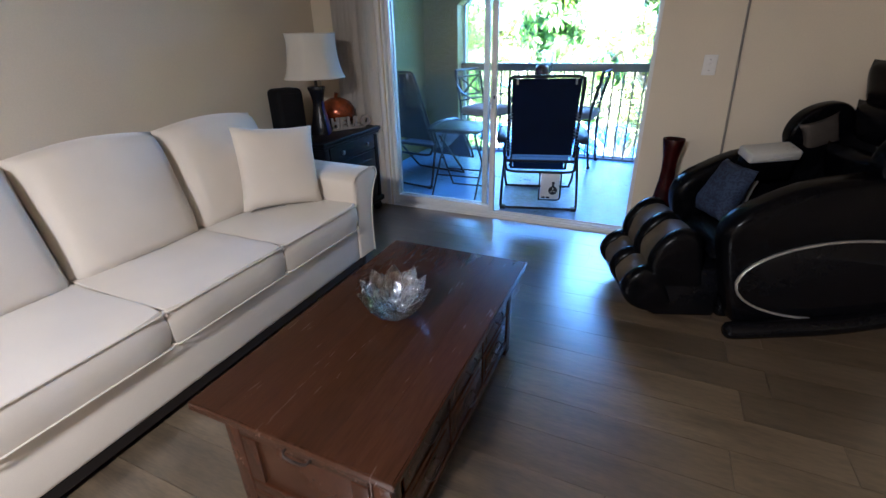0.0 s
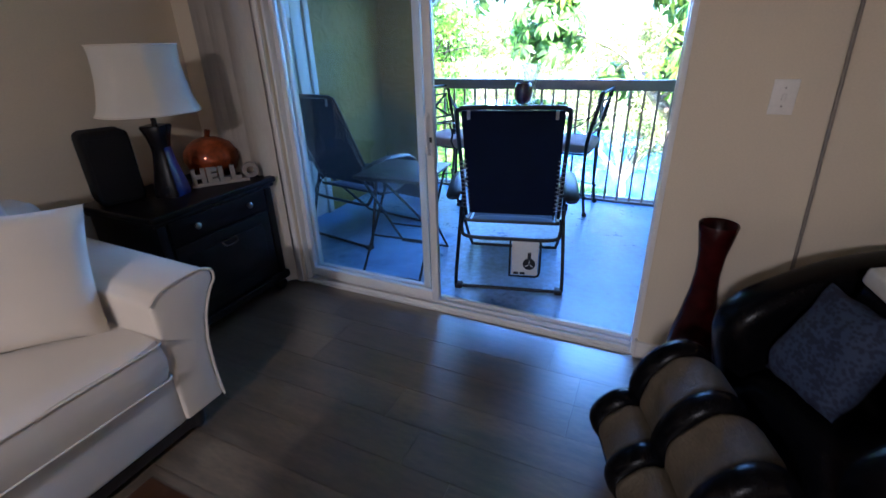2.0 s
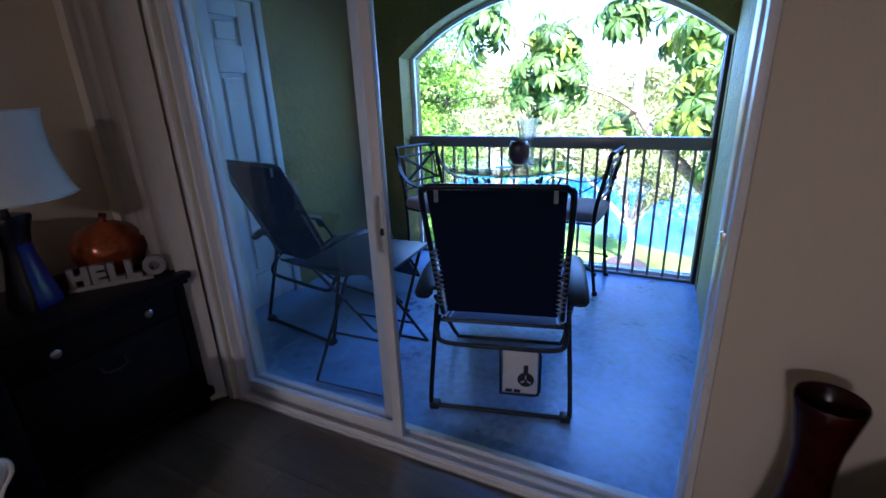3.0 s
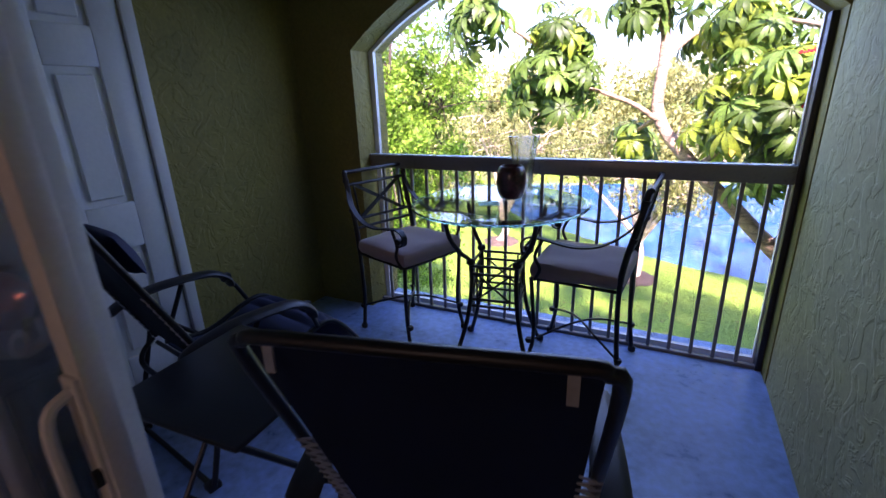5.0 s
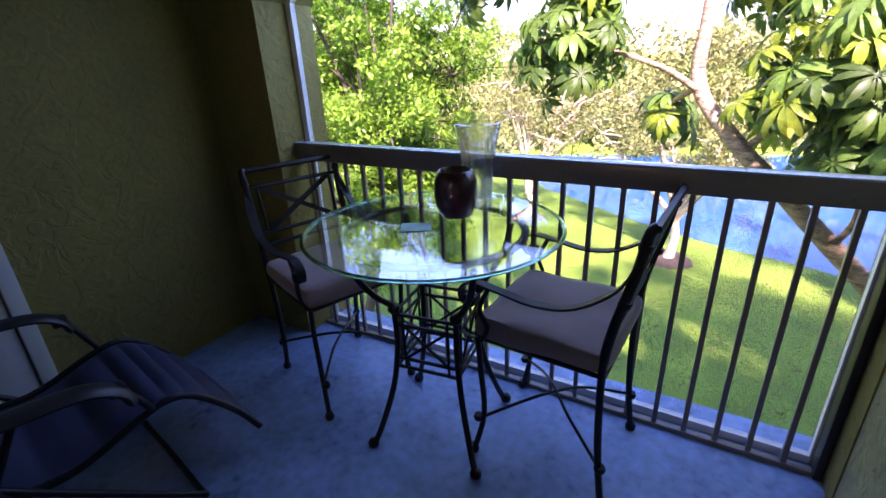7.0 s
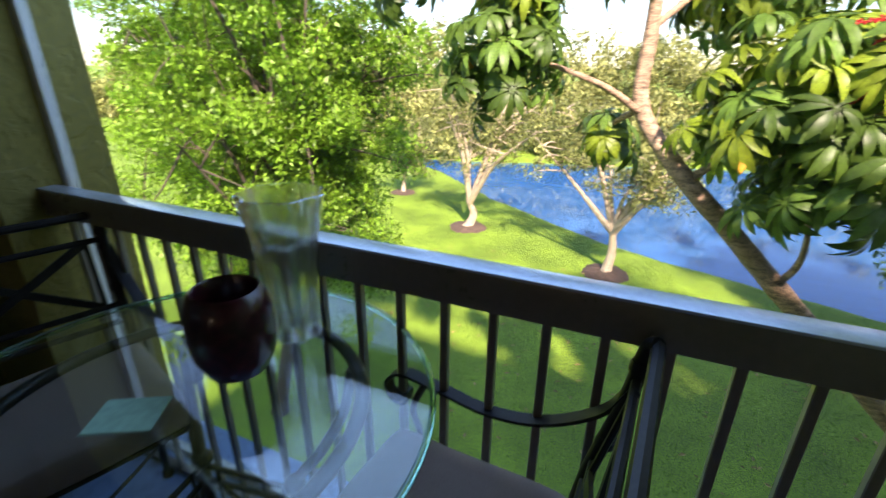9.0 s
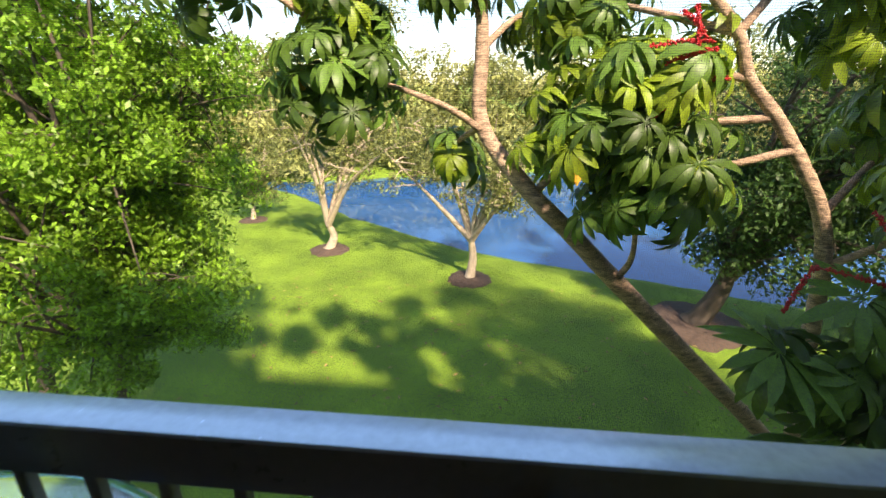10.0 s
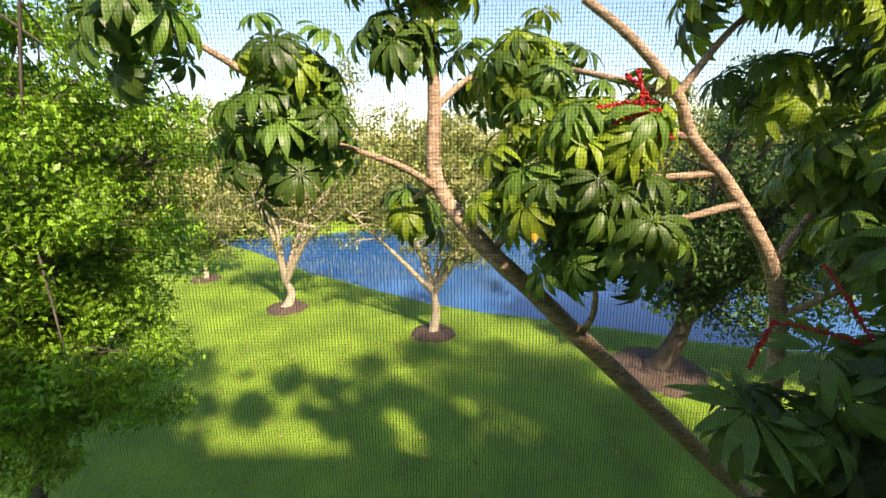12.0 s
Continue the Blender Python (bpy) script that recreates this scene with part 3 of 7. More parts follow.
def make_bowl():
    """A lotus bowl: three rows of thick pointed petals round a footed cup."""
    s = thing("crystal_bowl", "cut crystal lotus bowl with pointed petals on the coffee table", "bowl", (-0.700, 1.335, 0.46))
    s.scale = (1.13, 1.13, 1.05)
    bm = bmesh.new()
    lathe(bm, [(0.0, 0.0), (0.036, 0.0), (0.042, 0.006), (0.040, 0.016), (0.05, 0.022), (0.062, 0.034), (0.05, 0.034), (0.03, 0.026), (0.0, 0.024)], 24, cap=False)
    part("cup", bm, M_CRYSTAL, s, smooth=20)
    for row, (n, r0, r1, h, off) in enumerate(((9, 0.040, 0.104, 0.140, 0), (9, 0.040, 0.112, 0.108, 0.5), (9, 0.036, 0.092, 0.070, 0))):
        me = None
        bm = bmesh.new()
        w = 0.060
        pts = []
        for k in range(7):
            f = k / 6
            r = r0 + (r1 - r0) * f ** 0.6
            half = w * (math.sin(math.pi * (0.18 + 0.60 * f)) if f < 0.68 else ((1 - f) / 0.32) ** 0.75 * 0.97) * 0.52 + 0.0008
            z = 0.012 + (h - 0.012) * f
            pts.append((r, half, z))
        ring = []
        for r, half, z in pts:
            th = 0.006
            ring.append([bm.verts.new(q) for q in ((r - th, -half, z), (r + th * 0.2, -half, z), (r + th * 1.3, 0, z), (r + th * 0.2, half, z), (r - th, half, z), (r - th * 0.3, 0, z))])
        for a, b in zip(ring, ring[1:]):
            for k in range(6):
                bm.faces.new((a[k], a[(k + 1) % 6], b[(k + 1) % 6], b[k]))
        bm.faces.new(ring[0][::-1])
        bm.faces.new(ring[-1])
        me = bpy.data.meshes.new("petal")
        bmesh.ops.recalc_face_normals(bm, faces=bm.faces)
        bm.to_mesh(me)
        bm.free()
        me.materials.append(M_CRYSTAL)
        for i in range(n):
            piece("petal", me, s, (0, 0, 0), 360 * (i + off) / n)


make_bowl()


# ---- nightstand and what stands on it ----
def make_nightstand():
    x0, x1, y0, y1, H = -2.55, -2.005, 2.67, 3.43, 0.717
    s = thing("nightstand", "ebony-stained wooden nightstand with a drawer and a door", "nightstand")
    bm = bmesh.new()
    box(bm, x0, x1, y0, y1, H - 0.032, H, 0.008, 3)
    part("top", bm, M_EBONY, s)
    bm = bmesh.new()
    box(bm, x0 + 0.02, x1 - 0.012, y0 + 0.012, y1 - 0.012, H - 0.055, H - 0.033, 0.008)
    part("cornice", bm, M_EBONY, s)
    bm = bmesh.new()
    box(bm, x0 + 0.03, x1 - 0.035, y0 + 0.03, y1 - 0.03, 0.11, H - 0.056, 0.004)
    part("carcass", bm, M_EBONY, s)
    for y in (y0 + 0.03, y1 - 0.075):
        bm = bmesh.new()
        box(bm, x1 - 0.05, x1 - 0.022, y, y + 0.045, 0.12, H - 0.06, 0.006)
        part("pilaster", bm, M_EBONY, s)
    xf = x1 - 0.034
    bm = bmesh.new()
    box(bm, xf, xf + 0.014, y0 + 0.085, y1 - 0.085, 0.55, 0.662, 0.006)
    d = part("drawer", bm, M_EBONY, s)
    for y in (y0 + 0.217, y1 - 0.217):
        bm = bmesh.new()
        b2 = bmesh.new()
        lathe(b2, [(0.006, 0), (0.006, 0.012), (0.016, 0.017), (0.017, 0.023), (0.009, 0.028), (0.0, 0.029)], 14, cap=False)
        merge(bm, b2, pose(xf + 0.014, y, 0.608, 0, 90, 0))
        part("knob", bm, M_PEWTER, d, "round pewter knob")
    bm = bmesh.new()
    box(bm, xf, xf + 0.012, y0 + 0.085, y1 - 0.085, 0.15, 0.535, 0.005)
    box(bm, xf, xf + 0.02, y0 + 0.14, y1 - 0.14, 0.21, 0.475, 0.012)
    d = part("door", bm, M_EBONY, s)
    bm = bmesh.new()
    yc = (y0 + y1) / 2
    tube(bm, smooth_line([(xf + 0.012, yc - 0.045, 0.475), (xf + 0.034, yc - 0.04, 0.455), (xf + 0.036, yc, 0.445), (xf + 0.034, yc + 0.04, 0.455), (xf + 0.012, yc + 0.045, 0.475)], 3), 0.0045, 6)
    part("handle", bm, M_BRONZE, d)
    bm = bmesh.new()
    box(bm, x0 + 0.01, x1 - 0.008, y0 + 0.008, y1 - 0.008, 0.075, 0.125, 0.014, 3)
    part("plinth", bm, M_EBONY, s)
    for x in (x0 + 0.06, x1 - 0.06):
        for y in (y0 + 0.06, y1 - 0.06):
            bm = bmesh.new()
            lathe(bm, [(0.022, 0), (0.038, 0.02), (0.042, 0.045), (0.03, 0.076)], 14, (x, y, 0))
            part("bun_foot", bm, M_EBONY, s)


make_nightstand()


def make_lamp():
    s = thing("table_lamp", "table lamp with cream bell shade and cobalt-black ceramic base on nightstand", "table lamp", (-2.248, 2.972, 0.717), 20)
    bm = bmesh.new()
    b2 = bmesh.new()
    rings = []
    for w, z in ((0.062, 0.0), (0.064, 0.012), (0.058, 0.06), (0.046, 0.13), (0.036, 0.2), (0.034, 0.24), (0.042, 0.29), (0.054, 0.335), (0.05, 0.345)):
        rings.append([b2.verts.new((sx * w * k, sy * w * k2, z)) for sx, sy, k, k2 in ((1, 0.8, 1, 1), (0.8, 1, 1, 1), (-0.8, 1, 1, 1), (-1, 0.8, 1, 1), (-1, -0.8, 1, 1), (-0.8, -1, 1, 1), (0.8, -1, 1, 1), (1, -0.8, 1, 1))])
    for i, (a, b) in enumerate(zip(rings, rings[1:])):
        for k in range(8):
            f = b2.faces.new((a[k], a[(k + 1) % 8], b[(k + 1) % 8], b[k]))
            f.material_index = 1 if (k == 7 and i < 5) else 0
    b2.faces.new(rings[0][::-1])
    b2.faces.new(rings[-1])
    merge(bm, b2)
    part("base", bm, [M_BLACKGLAZE, M_BLUEGLASS], s, "black ceramic base with cobalt blue faces", smooth=50)
    bm = bmesh.new()
    lathe(bm, [(0.012, 0.345), (0.012, 0.43)], 12)
    part("neck", bm, M_BRONZE, s)
    bm = bmesh.new()
    prof = [(0.222, 0.405), (0.206, 0.44), (0.193, 0.49), (0.183, 0.55), (0.177, 0.61), (0.176, 0.66), (0.180, 0.695)]
    wob = lambda f: 1.0 - 0.035 * abs(math.sin(f * 8 * math.pi)) ** 0.7
    lathe(bm, prof, 64, cap=False, wobble=wob)
    lathe(bm, [(r - 0.004, z) for r, z in reversed(prof)], 64, cap=False, wobble=wob)
    sh = part("shade", bm, M_SHADE, s, "cream linen bell shade", smooth=50)
    for r, z in ((0.222, 0.405), (0.180, 0.695)):
        bm = bmesh.new()
        tube(bm, [((r) * wob(k / 64) * math.cos(2 * math.pi * k / 64), r * wob(k / 64) * math.sin(2 * math.pi * k / 64), z) for k in range(64)], 0.004, 6, closed=True)
        part("shade_trim", bm, M_PIPING, sh)


make_lamp()
bm = bmesh.new()
box(bm, -0.09, 0.09, -0.10, 0.10, 0, 0.345, 0.035, 4)
box(bm, 0.085, 0.094, -0.085, 0.085, 0.03, 0.315, 0.004)
o = tagged(mesh_object("loudspeaker", bm, M_SPEAKER, 40), "tall black cloth-covered loudspeaker on the nightstand", "speaker")
o.matrix_basis = pose(-2.40, 2.80, 0.717, 0, 0, -18)


def make_pumpkin():
    s = thing("glass_pumpkin", "round copper-orange lustre glass pumpkin ornament on nightstand", "ornament", (-2.335, 3.305, 0.717))
    s.scale = (1.2, 1.2, 1.16)
    bm = bmesh.new()
    lathe(bm, [(0.02, 0.0), (0.06, 0.004), (0.10, 0.035), (0.122, 0.085), (0.118, 0.125), (0.09, 0.165), (0.045, 0.19), (0.02, 0.195)], 48, wobble=lambda f: 1 - 0.03 * abs(math.sin(f * 8 * math.pi)))
    part("body", bm, M_COPPER, s, smooth=60)
    bm = bmesh.new()
    tube(bm, smooth_line([(0, 0, 0.19), (0, 0.002, 0.205), (0.006, 0.005, 0.225)], 3), [0.018, 0.014, 0.012, 0.012, 0.012, 0.012, 0.014][:7], 10)
    part("stem", bm, M_COPPER, s)


make_pumpkin()


def make_sign():
    s = thing("letter_sign", "whitewashed wooden letters spelling HELLO on a base", "sign", (-2.17, 3.20, 0.717), 55)
    bm = bmesh.new()
    box(bm, -0.145, 0.145, -0.02, 0.02, 0, 0.018, 0.003)
    part("base", bm, M_SIGN, s)
    x = -0.137
    for ch in "HELLO":
        cu_data = bpy.data.curves.new("letter", "FONT")
        cu_data.body, cu_data.size, cu_data.extrude, cu_data.offset, cu_data.bevel_depth = ch, 0.098, 0.014, 0.0045, 0.002
        tmp = new("letter_curve", cu_data)
        bpy.context.view_layer.update()
        me = bpy.data.meshes.new_from_object(tmp.evaluated_get(bpy.context.evaluated_depsgraph_get()))
        bpy.data.objects.remove(tmp)
        me.materials.clear()
        me.materials.append(M_SIGN)
        ob = new("letter", me)
        ob.parent = s
        xs = [v.co.x for v in me.vertices]
        ob.matrix_basis = pose(x - min(xs), 0, 0.022, 90, 0, 0)
        x += (max(xs) - min(xs)) + 0.006


make_sign()


# ---- blinds, switch, cord, vase ----
def make_blinds():
    s = thing("vertical_blind", "cream vertical blind vanes drawn together beside the sliding door", "blind")
    bm = bmesh.new()
    box(bm, -2.36, 0.1, 3.405, 3.455, 2.12, 2.17, 0.004)
    part("headrail", bm, M_TRIM, s)
    bm = bmesh.new()
    n, w = 9, 0.088
    me = None
    b2 = bmesh.new()
    pts = [(-w / 2 + w * k / 6, 0.008 * math.sin(math.pi * k / 6)) for k in range(7)]
    prism(b2, pts + [(a, b - 0.0012) for a, b in reversed(pts)], "z", 0.0, 2.10)
    me = bpy.data.meshes.new("vane")
    bmesh.ops.recalc_face_normals(b2, faces=b2.faces)
    b2.to_mesh(me)
    b2.free()
    bm.free()
    me.materials.append(M_VANE)
    for i in range(n):
        piece("vane", me, s, (-2.33 + i * 0.037, 3.43, 0.03), 62 + 7 * math.sin(i * 2.3))


make_blinds()


def make_switch():
    s = thing("light_switch", "white light switch plate on the beige wall", "light switch", (0.316, 3.5, 1.186))
    bm = bmesh.new()
    box(bm, -0.037, 0.037, -0.006, 0.001, -0.058, 0.058, 0.003)
    p = part("plate", bm, M_TRIM, s)
    bm = bmesh.new()
    box(bm, -0.006, 0.006, -0.013, -0.006, -0.012, 0.012, 0.002)
    part("toggle", bm, M_TRIM, s)
    for z in (-0.03, 0.03):
        bm = bmesh.new()
        b2 = bmesh.new()
        lathe(b2, [(0.0032, 0), (0.0028, 0.0015)], 8)
        merge(bm, b2, pose(0, -0.006, z, 90, 0, 0))
        part("screw", bm, M_PEWTER, p)


make_switch()
bm = bmesh.new()
tube(bm, smooth_line([(0.415, 3.489, 2.44), (0.448, 3.489, 1.5), (0.488, 3.489, 0.62), (0.505, 3.489, 0.1)], 6), 0.008, 8, flat=0.8)
tagged(mesh_object("cord_cover", bm, M_CORD, 40), "thin grey cord cover running down the wall", "cord cover")

bm = bmesh.new()
lathe(bm, [(0.0, 0.012), (0.05, 0.0), (0.062, 0.004), (0.075, 0.05), (0.088, 0.14), (0.09, 0.21), (0.08, 0.3), (0.062, 0.4), (0.047, 0.5), (0.042, 0.57), (0.046, 0.65), (0.06, 0.73), (0.066, 0.765), (0.064, 0.77), (0.058, 0.765), (0.04, 0.65), (0.03, 0.5), (0.0, 0.45)], 36, cap=False)
o = tagged(mesh_object("floor_vase", bm, M_REDGLAZE, 60), "tall slender dark red glazed floor vase beside the wall", "vase")
o.matrix_basis = pose(0.195, 3.32, 0.0)


# ---- massage chair ----
def make_massage_chair():
    s = thing("massage_chair", "black leather massage chair with taupe footrest pads and glossy sides", "massage chair", (0.32, 2.74, 0.0), 199)
    side_prof = [(-0.145, 0.03), (-0.085, 0.18), (-0.03, 0.36), (0.0, 0.49), (-0.01, 0.565), (-0.05, 0.62), (-0.12, 0.67), (-0.3, 0.755), (-0.55, 0.80), (-0.8, 0.80), (-0.98, 0.73), (-1.05, 0.55), (-1.06, 0.3), (-1.02, 0.05)]
    side_line = [(v.x, v.y) for v in smooth_line([(a, b, 0) for a, b in side_prof], 3)]
    for side in (1, -1):
        bm = bmesh.new()
        v0, v1 = side * 0.235, side * 0.385
        prism(bm, side_line, "y", min(v0, v1), max(v0, v1), 0.05, 4)
        a = part("side_panel", bm, M_LEATHER, s, smooth=60)
        # glossy oval with a silver rim
        out = []
        for k in range(40):
            q = 2 * math.pi * k / 40
            u, z = -0.56 + 0.47 * math.cos(q), 0.315 + 0.205 * math.sin(q)
            z += 0.05 * (-0.56 - u) * 0.9
            out.append((u, max(z, 0.07)))
        bm = bmesh.new()
        w0, w1 = side * 0.38, side * 0.394
        prism(bm, out, "y", min(w0, w1), max(w0, w1), 0.004)
        part("gloss_panel", bm, M_GLOSS, a, "glossy black oval panel", smooth=50)
        bm = bmesh.new()
        tube(bm, [(u, side * 0.393, z) for u, z in out], 0.010, 8, closed=True, flat=0.6)
        part("rim", bm, M_SILVER, a, "silver oval rim", smooth=60)
        bm = bmesh.new()
        tube(bm, smooth_line([(-0.075, side * 0.425, 0.046), (-0.13, side * 0.425, 0.05), (-0.3, side * 0.42, 0.062), (-0.6, side * 0.41, 0.09), (-0.95, side * 0.39, 0.16)], 5), [0.026, 0.036, 0.041, 0.043, 0.044] + [0.046] * 16, 12)
        part("skirt", bm, M_GLOSS, a, smooth=60)
    bm = bmesh.new()
    box(bm, -1.0, -0.12, -0.25, 0.25, 0.0, 0.30, 0.03, 3)
    part("base", bm, M_GLOSS, s)
    bm = bmesh.new()
    b2 = bmesh.new()
    pillow(b2, 0.62, 0.48, 0.22, n=14, soft=0.3)
    merge(bm, b2, pose(-0.34, 0, 0.38, 0, 6, 0))
    part("seat", bm, M_LEATHER, s, smooth=60)
    # backrest of stacked padded bolsters
    bm = bmesh.new()
    prism(bm, [(v.x, v.y) for v in smooth_line([(-0.60, 0.3, 0), (-0.70, 0.6, 0), (-0.80, 0.9, 0), (-0.86, 1.12, 0), (-0.90, 1.2, 0), (-0.99, 1.22, 0), (-1.04, 1.1, 0), (-1.05, 0.7, 0), (-1.02, 0.3, 0)], 4)], "y", -0.27, 0.27, 0.07, 4)
    b = part("backrest", bm, M_LEATHER, s, smooth=60)
    for z, h in ((0.52, 0.22), (0.73, 0.22), (0.94, 0.22)):
        bm = bmesh.new()
        b2 = bmesh.new()
        pillow(b2, h, 0.42, 0.12, n=12, soft=0.35, seed=z)
        merge(bm, b2, pose(-0.60 - (z - 0.35) * 0.36, 0, z, 0, -74, 0))
        part("back_pad", bm, M_LEATHER, b, smooth=60)
    bm = bmesh.new()
    b2 = bmesh.new()
    pillow(b2, 0.24, 0.36, 0.14, n=12, soft=0.35, seed=5)
    merge(bm, b2, pose(-0.80, 0, 1.12, 0, -74, 0))
    part("head_pillow", bm, M_LEATHER, b, smooth=60)
    for side in (1, -1):
        bm = bmesh.new()
        prism(bm, [(v.x, v.y) for v in smooth_line([(-0.58, 0.76, 0), (-0.55, 0.85, 0), (-0.58, 0.94, 0), (-0.66, 1.0, 0), (-0.78, 1.02, 0), (-0.86, 0.95, 0), (-0.84, 0.8, 0), (-0.72, 0.72, 0)], 4)], "y", min(side * 0.27, side * 0.37), max(side * 0.27, side * 0.37), 0.035, 4)
        w = part("shoulder_wing", bm, M_LEATHER, s, smooth=60)
        bm = bmesh.new()
        b2 = bmesh.new()
        pillow(b2, 0.2, 0.17, 0.06, n=10, pinch=0.2)
        merge(bm, b2, pose(-0.69, side * 0.268, 0.865, 90, 20, 0))
        part("wing_pad", bm, M_SHADEDTAUPE, w, "taupe cloth airbag, coloured darker for the wing's shade", smooth=60)
    # footrest: three padded fins with taupe airbags between them, calves above, feet below
    calf = [(-0.02, 0.18), (0.02, 0.38), (0.05, 0.47), (0.11, 0.505), (0.185, 0.48), (0.25, 0.40), (0.27, 0.30), (0.22, 0.20)]
    foot = [(0.10, 0.06), (0.16, 0.2), (0.23, 0.285), (0.30, 0.29), (0.365, 0.235), (0.385, 0.16), (0.33, 0.075), (0.22, 0.035)]
    for prof, grow, nm in ((calf, 1.0, "calf"), (foot, 1.0, "foot")):
        c = [sum(q[i] for q in prof) / len(prof) for i in (0, 1)]
        line = [(v.x, v.y) for v in smooth_line([(a, b, 0) for a, b in prof + prof[:1]], 3)][:-1]
        for v in (-0.235, 0.0, 0.235):
            wd = 0.043
            bm = bmesh.new()
            prism(bm, line, "y", v - wd, v + wd, 0.038, 4)
            part(nm + "_divider", bm, M_LEATHER, s, smooth=60)
        for v in (-0.118, 0.118):
            small = [(c[0] + (a - c[0]) * 0.93, c[1] + (b - c[1]) * 0.93) for a, b in line]
            bm = bmesh.new()
            prism(bm, small, "y", v - 0.08, v + 0.08, 0.03, 4)
            for w in bm.verts:
                d = 1 - ((w.co.y - v) / 0.08) ** 2
                w.co.x -= 0.03 * d
                w.co.z -= 0.022 * d
                w.co += Vector((1, 0.4, 1)) * 0.012 * noise.noise(w.co * 16 + Vector((v * 30, 0, 0)))
            part(nm + "_airbag", bm, M_TAUPE, s, "taupe cloth airbag", smooth=60)
    bm = bmesh.new()
    prism(bm, [(-0.1, 0.02), (0.2, 0.02), (0.36, 0.1), (0.32, 0.17), (0.1, 0.3), (-0.1, 0.3)], "y", -0.27, 0.27, 0.02, 3)
    part("footrest_shell", bm, M_GLOSS, s)
    # remote on its post
    bm = bmesh.new()
    tube(bm, smooth_line([(-0.33, -0.14, 0.42), (-0.33, -0.13, 0.55), (-0.36, -0.10, 0.71)], 4), 0.012, 8)
    p = part("remote_post", bm, M_SILVER, s, "silver remote holder post")
    bm = bmesh.new()
    b2 = bmesh.new()
    box(b2, -0.125, 0.125, -0.055, 0.055, -0.115, 0.012, 0.02, 3)
    m = pose(-0.36, -0.10, 0.775, -14, 3, 6)
    merge(bm, b2, m)
    part("remote_holder", bm, M_LEATHER, p)
    bm = bmesh.new()
    b2 = bmesh.new()
    box(b2, -0.13, 0.13, -0.06, 0.06, 0.0, 0.052, 0.012, 3)
    box(b2, -0.10, 0.10, 0.056, 0.063, 0.014, 0.03, 0.002)
    merge(bm, b2, m)
    part("remote_control", bm, M_REMOTE, p, "pale plastic remote control")
    return s


make_massage_chair()
bm = bmesh.new()
pillow(bm, 0.30, 0.24, 0.12, n=18, soft=0.4, seed=9)
for v in bm.verts:
    v.co += Vector((noise.noise(v.co * 14), noise.noise(v.co * 14 + Vector((9, 0, 0))), noise.noise(v.co * 12 + Vector((0, 9, 0))))) * 0.012
o = tagged(mesh_object("batik_cushion", bm, M_BATIK, 60), "navy and pale blue patterned cushion on the massage chair seat", "cushion")
o.matrix_basis = pose(0.46, 2.87, 0.60, 0, 0, 199) @ pose(0, 0, 0, 0, 64, 12)


# an assumed fixture out of view, added to account for the warm fill
def make_assumed_lamp():
    s = thing("assumed_ceiling_lamp", "round white flush ceiling lamp, unseen, added for the room's warm light", "ceiling lamp", (-0.6, -1.6, CEIL))
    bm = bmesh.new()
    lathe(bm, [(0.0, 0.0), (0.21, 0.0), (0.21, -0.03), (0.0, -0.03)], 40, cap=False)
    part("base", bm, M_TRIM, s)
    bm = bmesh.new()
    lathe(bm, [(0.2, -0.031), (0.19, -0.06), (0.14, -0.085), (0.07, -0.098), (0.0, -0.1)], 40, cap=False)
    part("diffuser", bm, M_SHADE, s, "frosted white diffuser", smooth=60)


make_assumed_lamp()

